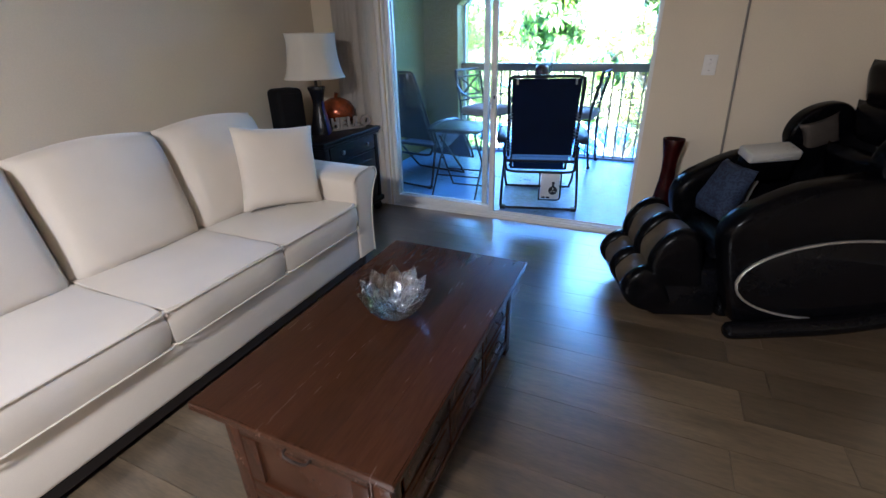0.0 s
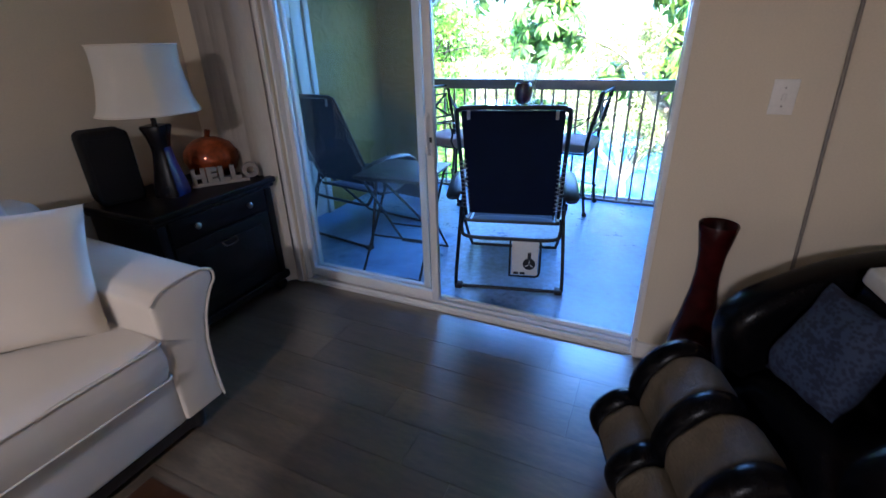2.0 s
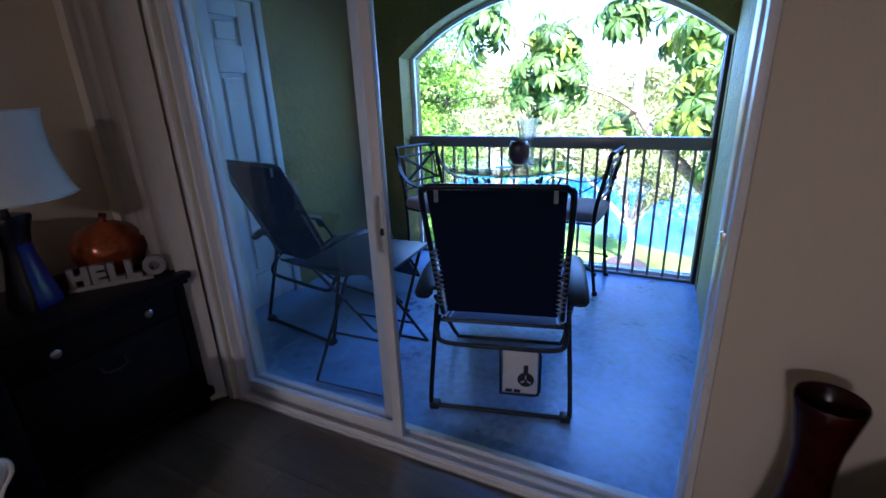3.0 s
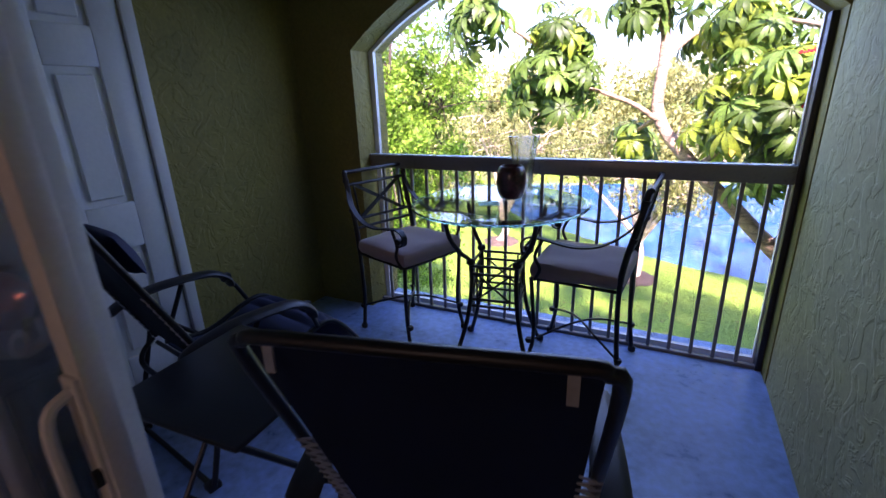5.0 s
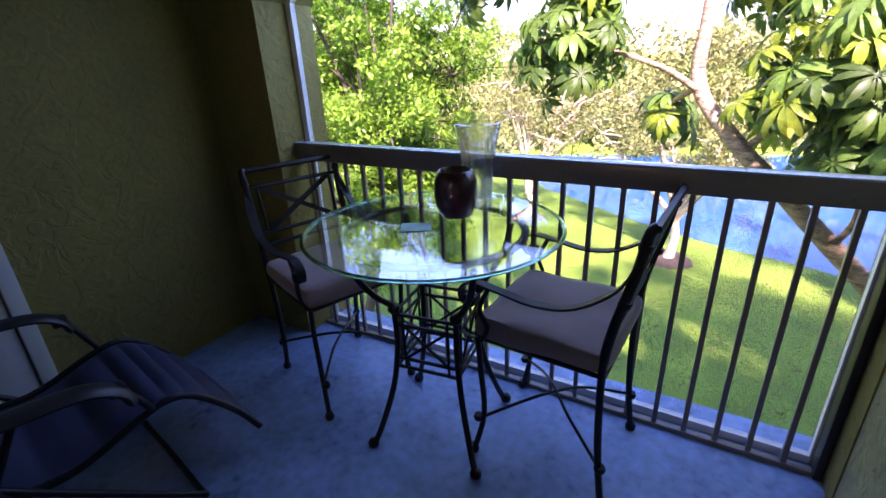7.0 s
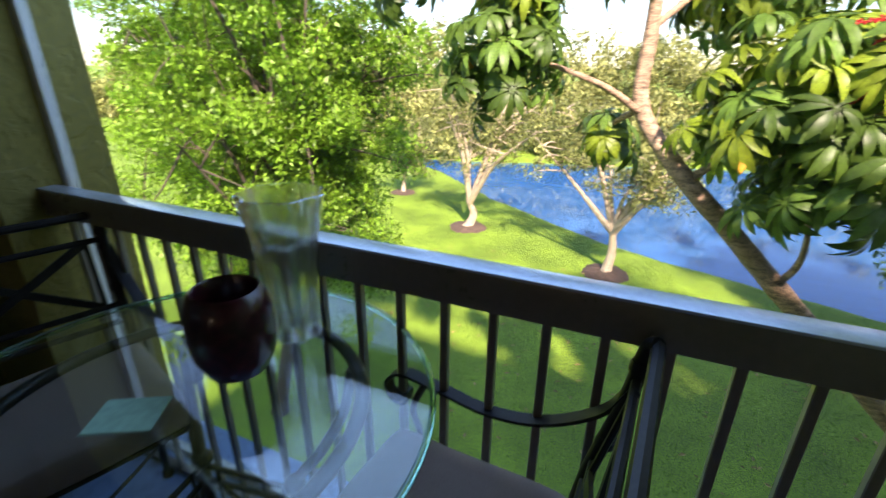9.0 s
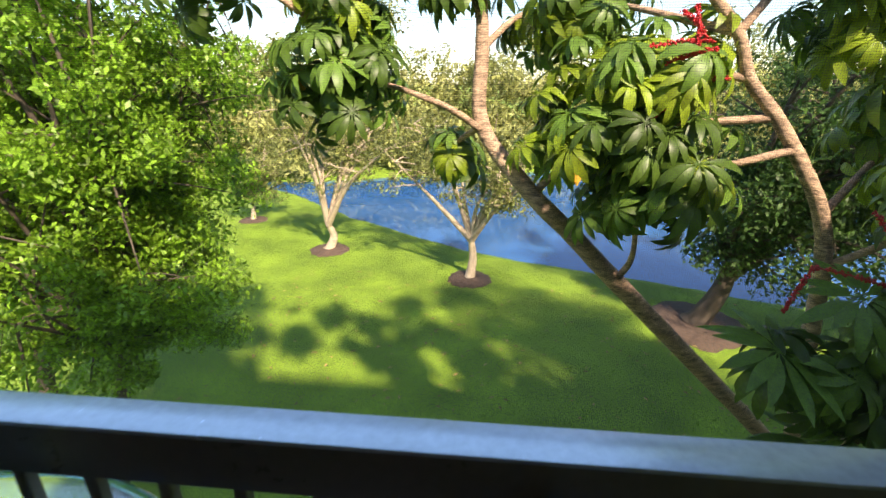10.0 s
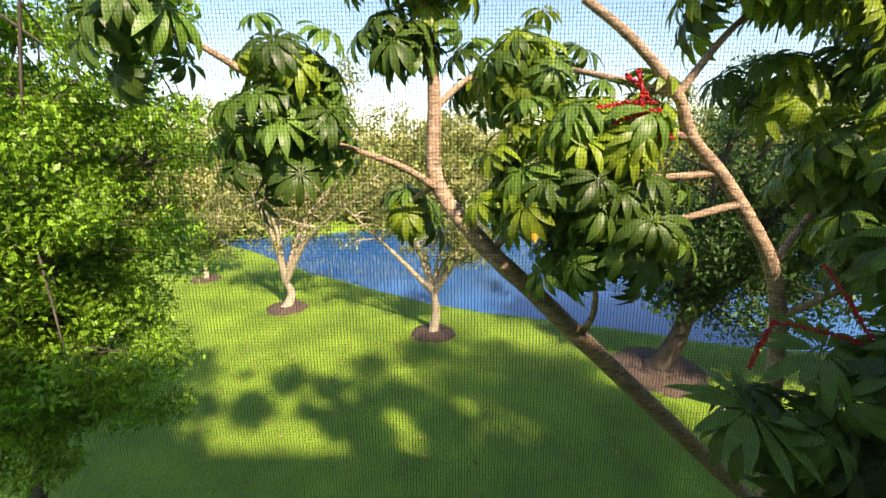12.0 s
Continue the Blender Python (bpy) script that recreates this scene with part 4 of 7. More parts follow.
# ---- sliding door ----
def make_slider():
    s = tagged(new("door_1"), "white aluminium sliding glass door, one panel slid open", "sliding door", kind="structure")
    yf0, yf1 = 3.52, 3.66
    bm = bmesh.new()
    box(bm, OPEN_L - 0.002, OPEN_L + 0.015, yf0, yf1, 0.0, OPEN_H, 0.003)
    part("jamb", bm, M_ALU, s)
    bm = bmesh.new()
    box(bm, OPEN_R - 0.022, OPEN_R + 0.002, yf0, yf0 + 0.052, 0.0, OPEN_H, 0.003)
    box(bm, OPEN_R - 0.028, OPEN_R + 0.002, yf0 + 0.074, yf1 + 0.02, 0.0, OPEN_H, 0.003)
    part("jamb", bm, M_ALU, s)
    bm = bmesh.new()
    box(bm, OPEN_R - 0.010, OPEN_R + 0.002, yf0 + 0.053, yf0 + 0.073, 0.0, OPEN_H)
    part("jamb_seal", bm, M_BLACK, s, "black weather seal in the jamb")
    bm = bmesh.new()
    box(bm, OPEN_R - 0.034, OPEN_R - 0.011, yf0 + 0.050, yf0 + 0.074, 1.01, 1.045, 0.004)
    part("strike", bm, M_CHROME, s, "small steel latch strike")
    bm = bmesh.new()
    box(bm, OPEN_L + 0.036, OPEN_R - 0.031, yf0, yf1, OPEN_H - 0.04, OPEN_H, 0.003)
    part("head", bm, M_ALU, s)
    bm = bmesh.new()
    box(bm, OPEN_L, OPEN_R, 3.512, 3.68, -0.05, 0.006, 0.003)
    for y in (3.525, 3.575, 3.625):
        box(bm, OPEN_L + 0.036, OPEN_R - 0.031, y, y + 0.010, 0.006, 0.026, 0.003)
    part("sill_track", bm, M_ALU, s, "white aluminium sill with tracks")
    for (x0, x1, y0) in ((OPEN_L + 0.016, -1.128, 3.61), (OPEN_L + 0.016, -1.05, 3.555)):
        y1 = y0 + 0.032
        bm = bmesh.new()
        st = 0.042
        for q in ((x0, x0 + 0.03, 0.034, OPEN_H - 0.041), (x1 - st, x1, 0.034, OPEN_H - 0.041), (x0 + 0.03, x1 - st, 0.034, 0.034 + 0.05), (x0 + 0.03, x1 - st, OPEN_H - 0.10, OPEN_H - 0.041)):
            box(bm, q[0], q[1], y0, y1, q[2], q[3], 0.003)
        f = part("panel_frame", bm, M_ALU, s)
        bm = bmesh.new()
        box(bm, x0 + 0.025, x1 - st + 0.005, y0 + 0.013, y0 + 0.019, 0.08, OPEN_H - 0.095)
        g = part("pane", bm, M_GLASS, f, "clear glass pane")
        g.visible_shadow = False
    # the latch
    bm = bmesh.new()
    box(bm, -1.087, -1.054, 3.548, 3.556, 0.86, 1.10, 0.003)
    h = part("latch_plate", bm, M_ALU, s)
    bm = bmesh.new()
    tube(bm, smooth_line([(-1.071, 3.55, 0.88), (-1.071, 3.52, 0.90), (-1.071, 3.515, 0.98), (-1.071, 3.52, 1.06), (-1.071, 3.55, 1.08)], 4), 0.008, 8)
    part("pull", bm, M_ALU, h)
    bm = bmesh.new()
    box(bm, -1.065, -1.055, 3.538, 3.549, 0.94, 0.965, 0.002)
    part("thumb_latch", bm, M_BLACK, h, "black thumb latch")


make_slider()
bm = bmesh.new()
box(bm, OPEN_L - 0.045, OPEN_L - 0.003, 3.488, 3.519, 0.0, OPEN_H + 0.04, 0.004)
structure("trim_1", bm, M_TRIM, "white painted casing beside the sliding door", "trim")


# ---- storage door ----
def make_store_door():
    s = tagged(new("door_2"), "white six-panel storage door, closed, in stucco wall", "door", kind="structure")
    x = B_LEFT
    for y0, y1, z0, z1 in ((DOOR_Y0 - 0.06, DOOR_Y0, DECK, DECK + DOOR_H + 0.06), (DOOR_Y1, DOOR_Y1 + 0.06, DECK, DECK + DOOR_H + 0.06), (DOOR_Y0, DOOR_Y1, DECK + DOOR_H, DECK + DOOR_H + 0.06)):
        bm = bmesh.new()
        box(bm, x - 0.02, x + 0.02, y0, y1, z0, z1, 0.004)
        part("casing", bm, M_DOOR, s)
    bm = bmesh.new()
    y0, y1, z0, z1 = DOOR_Y0 + 0.004, DOOR_Y1 - 0.004, DECK + 0.01, DECK + DOOR_H - 0.004
    box(bm, x - 0.05, x - 0.018, y0, y1, z0, z1)
    leaf = part("leaf", bm, M_DOOR, s)
    w = y1 - y0
    cols = ((y0, y0 + 0.108), (y0 + 0.288, y0 + 0.468), (y1 - 0.132, y1))
    zs = (z0, z0 + 0.25, z0 + 0.80, z0 + 1.02, z0 + 1.63, z0 + 1.795, z1 - 0.10, z1)
    bm = bmesh.new()
    for a, b in cols:
        box(bm, x - 0.018, x + 0.001, a, b, z0, z1, 0.004)
    for i in (0, 2, 4, 6):
        for a, b in ((cols[0][1], cols[1][0]), (cols[1][1], cols[2][0])):
            box(bm, x - 0.018, x + 0.0005, a, b, zs[i], zs[i + 1], 0.004)
    part("stiles_and_rails", bm, M_DOOR, leaf)
    for i in (1, 3, 5):
        for a, b in ((cols[0][1], cols[1][0]), (cols[1][1], cols[2][0])):
            bm = bmesh.new()
            box(bm, x - 0.02, x - 0.004, a + 0.03, b - 0.03, zs[i] + 0.03, zs[i + 1] - 0.03, 0.012, 1)
            part("panel", bm, M_DOOR, leaf)
    for z in (0.2, 1.0, 1.8):
        bm = bmesh.new()
        tube(bm, [(x - 0.002, DOOR_Y1 - 0.002, z - 0.045), (x - 0.002, DOOR_Y1 - 0.002, z + 0.045)], 0.008, 8)
        part("hinge", bm, M_PEWTER, s)
    bm = bmesh.new()
    b2 = bmesh.new()
    lathe(b2, [(0.0, 0.0), (0.027, 0.0), (0.027, 0.008), (0.012, 0.012), (0.012, 0.045), (0.0, 0.046)], 16, cap=False)
    merge(bm, b2, pose(x + 0.001, DOOR_Y0 + 0.06, 0.835, 0, 90, 0))
    box(bm, x + 0.032, x + 0.046, DOOR_Y0 + 0.05, DOOR_Y0 + 0.15, 0.826, 0.844, 0.005)
    part("lever_handle", bm, M_BLACK, s, "black lever handle")


make_store_door()


# ---- balcony railing, screen frame and screen ----
RAIL_R = 0.112
# near-black colour stands in for the backlit edge beside the wall
M_CHANNEL = shader("backlit_channel", (0.03, 0.026, 0.024), rough=0.5, metal=0.3, vary=0.2)


def make_railing():
    s = thing("railing", "taupe painted metal balcony railing with square balusters", "railing")
    bm = bmesh.new()
    box(bm, A_L + 0.002, RAIL_R, 5.952, 6.004, 0.966, 1.050, 0.004)
    part("top_rail", bm, M_RAIL, s)
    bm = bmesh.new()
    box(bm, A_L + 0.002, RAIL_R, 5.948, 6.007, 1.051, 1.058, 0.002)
    part("cap", bm, M_RAILCAP, s, "rail cap with the sky's pale reflection in its colour")
    bm = bmesh.new()
    box(bm, A_L + 0.002, RAIL_R, 5.965, 5.995, DECK, DECK + 0.022, 0.003)
    part("bottom_rail", bm, M_RAIL, s)
    bm = bmesh.new()
    box(bm, RAIL_R + 0.001, A_R - 0.001, 5.955, 6.028, DECK, A_SPRING - 0.004, 0.003)
    part("wall_channel", bm, M_CHANNEL, s, "channel between rail and wall, coloured dark as if backlit")
    b2 = bmesh.new()
    box(b2, -0.0095, 0.0095, -0.0095, 0.0095, DECK + 0.022, 0.966, 0.002, 1)
    me = bpy.data.meshes.new("baluster")
    bmesh.ops.recalc_face_normals(b2, faces=b2.faces)
    b2.to_mesh(me)
    b2.free()
    me.materials.append(M_RAIL)
    n = 21
    for i in range(n):
        piece("baluster", me, s, (0.022 - 0.1115 * i, 5.978, 0))


# the sky's pale blue reflection is put into the cap's colour
M_RAILCAP = shader("skylit_cap", (0.60, 0.66, 0.76), rough=0.24, metal=0.35, vary=0.1, scale=8, fine=70)
make_railing()


def make_screen():
    s = thing("insect_screen", "grey insect screen in a white frame filling the arch", "insect screen")
    yo = 6.03
    line = [(A_R - 0.001, DECK + 0.001)] + arch_line(A_L + 0.001, A_R - 0.001, A_SPRING, A_TOP - 0.002) + [(A_L + 0.001, DECK + 0.001)]
    inner = [(A_R - 0.036, DECK + 0.036)] + arch_line(A_L + 0.036, A_R - 0.036, A_SPRING, A_TOP - 0.036) + [(A_L + 0.036, DECK + 0.036)]
    bm = bmesh.new()
    n = len(line)
    quads = []
    for y in (yo, yo + 0.03):
        quads.append(([bm.verts.new((a, y, b)) for a, b in line], [bm.verts.new((a, y, b)) for a, b in inner]))
    (o0, i0), (o1, i1) = quads
    for k in range(n):
        j = (k + 1) % n
        bm.faces.new((o0[k], o0[j], i0[j], i0[k]))
        bm.faces.new((o1[k], i1[k], i1[j], o1[j]))
        bm.faces.new((i0[k], i0[j], i1[j], i1[k]))
        bm.faces.new((o0[k], o1[k], o1[j], o0[j]))
    part("screen_frame", bm, M_ALU, s)
    # wires
    cx, half = (A_L + A_R) / 2, (A_R - A_L) / 2 - 0.034
    z_top, rise = A_TOP - 0.036, A_TOP - 0.036 - A_SPRING
    big = (half * half + rise * rise) / (2 * rise)
    def top_at(x):
        return z_top - big + math.sqrt(big * big - (x - cx) ** 2)
    pitch, w = 0.0024, 0.00026
    verts, faces = [], []
    x = cx - half
    while x < cx + half:
        k = len(verts)
        z1 = top_at(x)
        verts += [(x - w / 2, yo + 0.015, DECK + 0.034), (x + w / 2, yo + 0.015, DECK + 0.034), (x + w / 2, yo + 0.015, z1), (x - w / 2, yo + 0.015, z1)]
        faces.append((k, k + 1, k + 2, k + 3))
        x += pitch
    z = DECK + 0.036
    while z < A_TOP - 0.037:
        xh = half
        if z > A_SPRING:
            xh = min(half, math.sqrt(max(0.0, big * big - (z - z_top + big) ** 2)))
        k = len(verts)
        verts += [(cx - xh, yo + 0.0153, z - w / 2), (cx + xh, yo + 0.0153, z - w / 2), (cx + xh, yo + 0.0153, z + w / 2), (cx - xh, yo + 0.0153, z + w / 2)]
        faces.append((k, k + 1, k + 2, k + 3))
        z += pitch
    me = bpy.data.meshes.new("screen_mesh")
    me.from_pydata(verts, [], faces)
    me.materials.append(M_SCREEN)
    ob = new("screen_mesh", me)
    ob.parent = s
    tagged(ob, "fine grey woven screen wires", kind="stuff")


make_screen()

# ---- balcony furniture ----
M_IRON = shader("wrought_iron", (0.022, 0.02, 0.02), rough=0.42, metal=0.5, vary=0.3, scale=20, fine=150, bump=0.15, depth=0.002)
M_SEATCLOTH = shader("taupe_microsuede", (0.30, 0.215, 0.20), rough=0.85, vary=0.12, scale=7, fine=300, bump=0.2, depth=0.003, sheen=0.3)
M_TABLEGLASS = glass("table_glass", (0.92, 0.975, 0.96), ior=1.5, thin=True, shine=0.08)
M_GLASSEDGE = glass("glass_edge", (0.35, 0.75, 0.62), ior=1.5)
M_CLEARGLASS = cut_glass("vase_glass", 0.35)
M_MAROON = shader("maroon_glass", (0.045, 0.006, 0.010), rough=0.15, vary=0.5, scale=14, fine=60, coat=0.5)
M_COASTER = shader("green_paper", (0.34, 0.58, 0.44), rough=0.7)
M_TUBE = shader("black_powdercoat_tube", (0.014, 0.015, 0.018), rough=0.38, metal=0.4, vary=0.2)
M_SLING = shader("navy_black_textilene", (0.003, 0.006, 0.02), spec=0.2, rough=0.7, vary=0.25, scale=6, fine=700, bump=0.25, depth=0.002)
M_PADCLOTH = shader("navy_padded_cloth", (0.026, 0.032, 0.075), rough=0.8, vary=0.2, scale=8, fine=250, bump=0.3, depth=0.004)
M_ARM = shader("black_arm_plastic", (0.012, 0.012, 0.014), rough=0.45, vary=0.2)
M_LACE = shader("grey_lacing", (0.25, 0.26, 0.28), rough=0.7)
M_CARD = shader("cream_tray_plastic", (0.66, 0.64, 0.58), rough=0.5, vary=0.06)
M_GREYTOP = shader("grey_tabletop", (0.009, 0.011, 0.016), rough=0.4, vary=0.12, scale=6, fine=160, bump=0.05)


def bar(bm, a, b, r, sides=8):
    tube(bm, [a, b], r, sides)


def spiral(center, r0, r1, turns, start, plane="xz", n=22):
    """A curl: from radius r1 in to r0."""
    out = []
    for i in range(n + 1):
        f = i / n
        a = start + turns * 2 * math.pi * f
        r = r1 + (r0 - r1) * f
        u, v = r * math.cos(a), r * math.sin(a)
        out.append((center[0] + u, center[1], center[2] + v))
    return out


def make_bar_chair(m):
    """Counter-height iron armchair. It faces +x; its back is at -x."""
    s = thing("patio_chair", "black wrought-iron counter-height patio armchair with taupe seat cushion", "patio chair", group="chairs at the bistro table")
    s.matrix_basis = m
    W, D, SZ = 0.225, 0.225, 0.59
    for sy in (1, -1):
        bm = bmesh.new()
        tube(bm, smooth_line([(-D - 0.03, sy * (W - 0.01), 0.0), (-D, sy * (W - 0.012), 0.25), (-D + 0.01, sy * W, SZ - 0.04), (-D - 0.005, sy * W, SZ + 0.12), (-D - 0.05, sy * W, SZ + 0.32), (-D - 0.07, sy * (W + 0.005), SZ + 0.44), (-D - 0.085, sy * (W - 0.005), SZ + 0.46)], 5), [0.0125] * 11 + [0.0155] * 20, 10)
        l = part("back_leg", bm, M_IRON, s, smooth=60)
        for a, b in (((-D - 0.028, sy * W, SZ + 0.215), (-D - 0.034, sy * W, SZ + 0.235)), ((-D - 0.063, sy * (W + 0.003), SZ + 0.395), (-D - 0.067, sy * (W + 0.004), SZ + 0.415))):
            bm = bmesh.new()
            bar(bm, a, b, 0.0195, 12)
            part("sleeve", bm, M_IRON, l, smooth=60)
        bm = bmesh.new()
        tube(bm, smooth_line([(D + 0.02, sy * (W + 0.005), 0.0), (D - 0.02, sy * (W - 0.008), 0.2), (D - 0.01, sy * W, 0.42), (D, sy * W, SZ - 0.04)], 4), 0.0115, 8)
        l2 = part("front_leg", bm, M_IRON, s, smooth=60)
        for lx, par in ((-D - 0.03, l), (D + 0.02, l2)):
            bm = bmesh.new()
            lathe(bm, [(0.014, 0.0), (0.02, 0.004), (0.021, 0.02), (0.015, 0.034)], 12, (lx, sy * (W - (0.01 if lx < 0 else -0.005)), 0))
            part("foot_cap", bm, M_IRON, par, smooth=60)
            for zz in (0.17,):
                bm = bmesh.new()
                lathe(bm, [(0.016, zz - 0.012), (0.021, zz), (0.016, zz + 0.012)], 12, (lx * 0.94, sy * (W - 0.008), 0))
                part("collar", bm, M_IRON, par, smooth=60)
        # flat arm: from the back post down and forward, ending in a curl
        bm = bmesh.new()
        yy = sy * (W + 0.03)
        line = smooth_line([(-D - 0.055, sy * W, SZ + 0.36), (-D - 0.01, sy * (W + 0.02), SZ + 0.27), (-D + 0.10, yy, SZ + 0.19), (0.0, yy, SZ + 0.165), (D - 0.10, yy, SZ + 0.18), (D + 0.0, yy, SZ + 0.19), (D + 0.045, yy, SZ + 0.155), (D + 0.035, yy, SZ + 0.11), (D - 0.005, yy, SZ + 0.105), (D - 0.012, yy, SZ + 0.14)], 5)
        b2 = bmesh.new()
        pts = [Vector(p) for p in line]
        prev = None
        for i, p in enumerate(pts):
            d = (pts[min(i + 1, len(pts) - 1)] - pts[max(i - 1, 0)]).normalized()
            nrm = Vector((0, 1, 0)).cross(d).normalized()
            sd = Vector((0, 1, 0))
            ring = [b2.verts.new(p + sd * a * 0.017 + nrm * b * 0.004) for a, b in ((1, 1), (-1, 1), (-1, -1), (1, -1))]
            if prev:
                for k in range(4):
                    b2.faces.new((prev[k], prev[(k + 1) % 4], ring[(k + 1) % 4], ring[k]))
            else:
                b2.faces.new(ring[::-1])
            prev = ring
        b2.faces.new(prev)
        merge(bm, b2)
        a = part("armrest", bm, M_IRON, s, smooth=40)
        bm = bmesh.new()
        tube(bm, [(D + 0.008, yy - 0.019, SZ + 0.128), (D + 0.008, yy + 0.019, SZ + 0.128)], 0.016, 12)
        part("curl_core", bm, M_IRON, a, smooth=60)
        bm = bmesh.new()
        tube(bm, smooth_line([(D - 0.06, sy * (W + 0.028), SZ + 0.178), (D - 0.025, sy * (W + 0.028), SZ + 0.09), (D - 0.05, sy * (W + 0.02), SZ + 0.02), (D - 0.02, sy * (W + 0.005), SZ - 0.05)], 4), 0.009, 8)
        part("arm_support", bm, M_IRON, s, smooth=60)
    for pts in ([(-D + 0.005, -W, SZ - 0.045), (-D + 0.005, W, SZ - 0.045)], [(D, -W, SZ - 0.045), (D, W, SZ - 0.045)], [(-D, -W, SZ - 0.045), (D, -W, SZ - 0.045)], [(-D, W, SZ - 0.045), (D, W, SZ - 0.045)]):
        bm = bmesh.new()
        bar(bm, pts[0], pts[1], 0.009)
        part("seat_rail", bm, M_IRON, s)
    # crossed, bowed stretchers
    for sy in (1, -1):
        bm = bmesh.new()
        tube(bm, smooth_line([(-D - 0.02, -sy * W, 0.17), (-D * 0.4, -sy * W * 0.45, 0.225), (0, 0, 0.24), (D * 0.4, sy * W * 0.45, 0.225), (D, sy * W, 0.17)], 4), 0.0065, 6)
        part("stretcher", bm, M_IRON, s, smooth=60)
    # back: two rails and a woven X panel
    def back_x(z):
        return -D - 0.005 - (z - SZ - 0.12) * 0.22
    for z in (SZ + 0.455, SZ + 0.38, SZ + 0.17, SZ + 0.115):
        bm = bmesh.new()
        bar(bm, (back_x(z) - (0.006 if z > 1 else 0), -W, z), (back_x(z) - (0.006 if z > 1 else 0), W, z), 0.0095 if z < SZ + 0.44 else 0.0125)
        part("back_rail", bm, M_IRON, s)
    for sy in (1, -1):
        bm = bmesh.new()
        z0, z1 = SZ + 0.17, SZ + 0.38
        box(bm, -0.004, 0.004, -0.5, 0.5, -0.011, 0.011)
        ang = math.atan2(z1 - z0, 2 * W * 0.8)
        ln = math.hypot(z1 - z0, 2 * W * 0.8)
        for v in bm.verts:
            y, z = v.co.y * ln, v.co.z
            yy2, zz2 = sy * (y * math.cos(ang) - z * math.sin(ang)), y * math.sin(ang) + z * math.cos(ang)
            v.co = Vector((back_x((z0 + z1) / 2 + zz2) + v.co.x + sy * 0.003, yy2, (z0 + z1) / 2 + zz2))
        part("back_cross", bm, M_IRON, s)
    for y in (-W * 0.8, W * 0.8):
        bm = bmesh.new()
        bar(bm, (back_x(SZ + 0.17), y, SZ + 0.17), (back_x(SZ + 0.38), y, SZ + 0.38), 0.007)
        part("back_upright", bm, M_IRON, s)
    b2 = cushion_block(0.455, 0.46, 0.075, 0.016, 4)
    bm = bmesh.new()
    merge(bm, b2, pose(0.0, 0, SZ + 0.002))
    part("seat_cushion", bm, M_SEATCLOTH, s, "taupe suede seat cushion", smooth=60)
    return s


make_bar_chair(pose(-1.845, 5.655, DECK, 0, 0, -19))
c2 = make_bar_chair(pose(-0.775, 5.715, DECK, 0, 0, 176))


def make_bistro_table():
    R, TZ = 0.47, 0.912
    s = thing("bistro_table", "round glass-topped bistro table on a wrought-iron lattice base", "bistro table", (-1.225, 5.58, DECK), 8)
    bm = bmesh.new()
    lathe(bm, [(0.0, TZ), (R - 0.012, TZ)], 72, cap=False)
    lathe(bm, [(0.0, TZ + 0.010), (R - 0.012, TZ + 0.010)], 72, cap=False)
    g = part("glass_top", bm, M_TABLEGLASS, s, "clear round glass top")
    g.visible_shadow = False
    bm = bmesh.new()
    lathe(bm, [(R - 0.012, TZ), (R - 0.003, TZ), (R, TZ + 0.005), (R - 0.003, TZ + 0.010), (R - 0.012, TZ + 0.010), (R - 0.012, TZ)], 72, cap=False)
    part("glass_edge", bm, M_GLASSEDGE, g, "green polished glass edge", smooth=60)
    bm = bmesh.new()
    tube(bm, [(0.33 * math.cos(2 * math.pi * k / 48), 0.33 * math.sin(2 * math.pi * k / 48), TZ - 0.016) for k in range(48)], 0.015, 8, closed=True, flat=0.8)
    part("support_ring", bm, M_IRON, s, smooth=60)
    h = 0.125
    for i in range(4):
        a = radians(45 + 90 * i)
        c, q = math.cos(a), math.sin(a)
        def at(r, z):
            return (r * c, r * q, z)
        bm = bmesh.new()
        tube(bm, smooth_line([at(0.315, 0.0), at(0.27, 0.09), at(0.205, 0.27), at(0.175, 0.45), at(0.175, 0.58), at(0.185, 0.63), at(0.24, 0.68), at(0.30, 0.77), at(0.325, 0.87)], 4), 0.0125, 8)
        l = part("leg", bm, M_IRON, s, smooth=60)
        bm = bmesh.new()
        lathe(bm, [(0.015, 0.0), (0.022, 0.005), (0.023, 0.02), (0.014, 0.034)], 12, (0.315 * c, 0.315 * q, 0))
        part("foot_cap", bm, M_IRON, l, smooth=60)
        bm = bmesh.new()
        lathe(bm, [(0.016, 0.6), (0.024, 0.61), (0.024, 0.625), (0.016, 0.635)], 12, (0.177 * c, 0.177 * q, 0))
        part("collar", bm, M_IRON, l, smooth=60)
    for i in range(4):
        bm = bmesh.new()
        turn = pose(0, 0, 0, 0, 0, 90 * i)
        b2 = bmesh.new()
        x = h + 0.002
        for z in (0.36, 0.40, 0.55, 0.595):
            bar(b2, (x, -h, z), (x, h, z), 0.0075, 6)
        for y in (-0.09, 0.09):
            bar(b2, (x, y, 0.36), (x, y, 0.595), 0.0055, 6)
        bar(b2, (x, -0.09, 0.40), (x, 0.09, 0.55), 0.006, 6)
        bar(b2, (x, -0.09, 0.55), (x, 0.09, 0.40), 0.006, 6)
        merge(bm, b2, turn)
        part("lattice", bm, M_IRON, s)


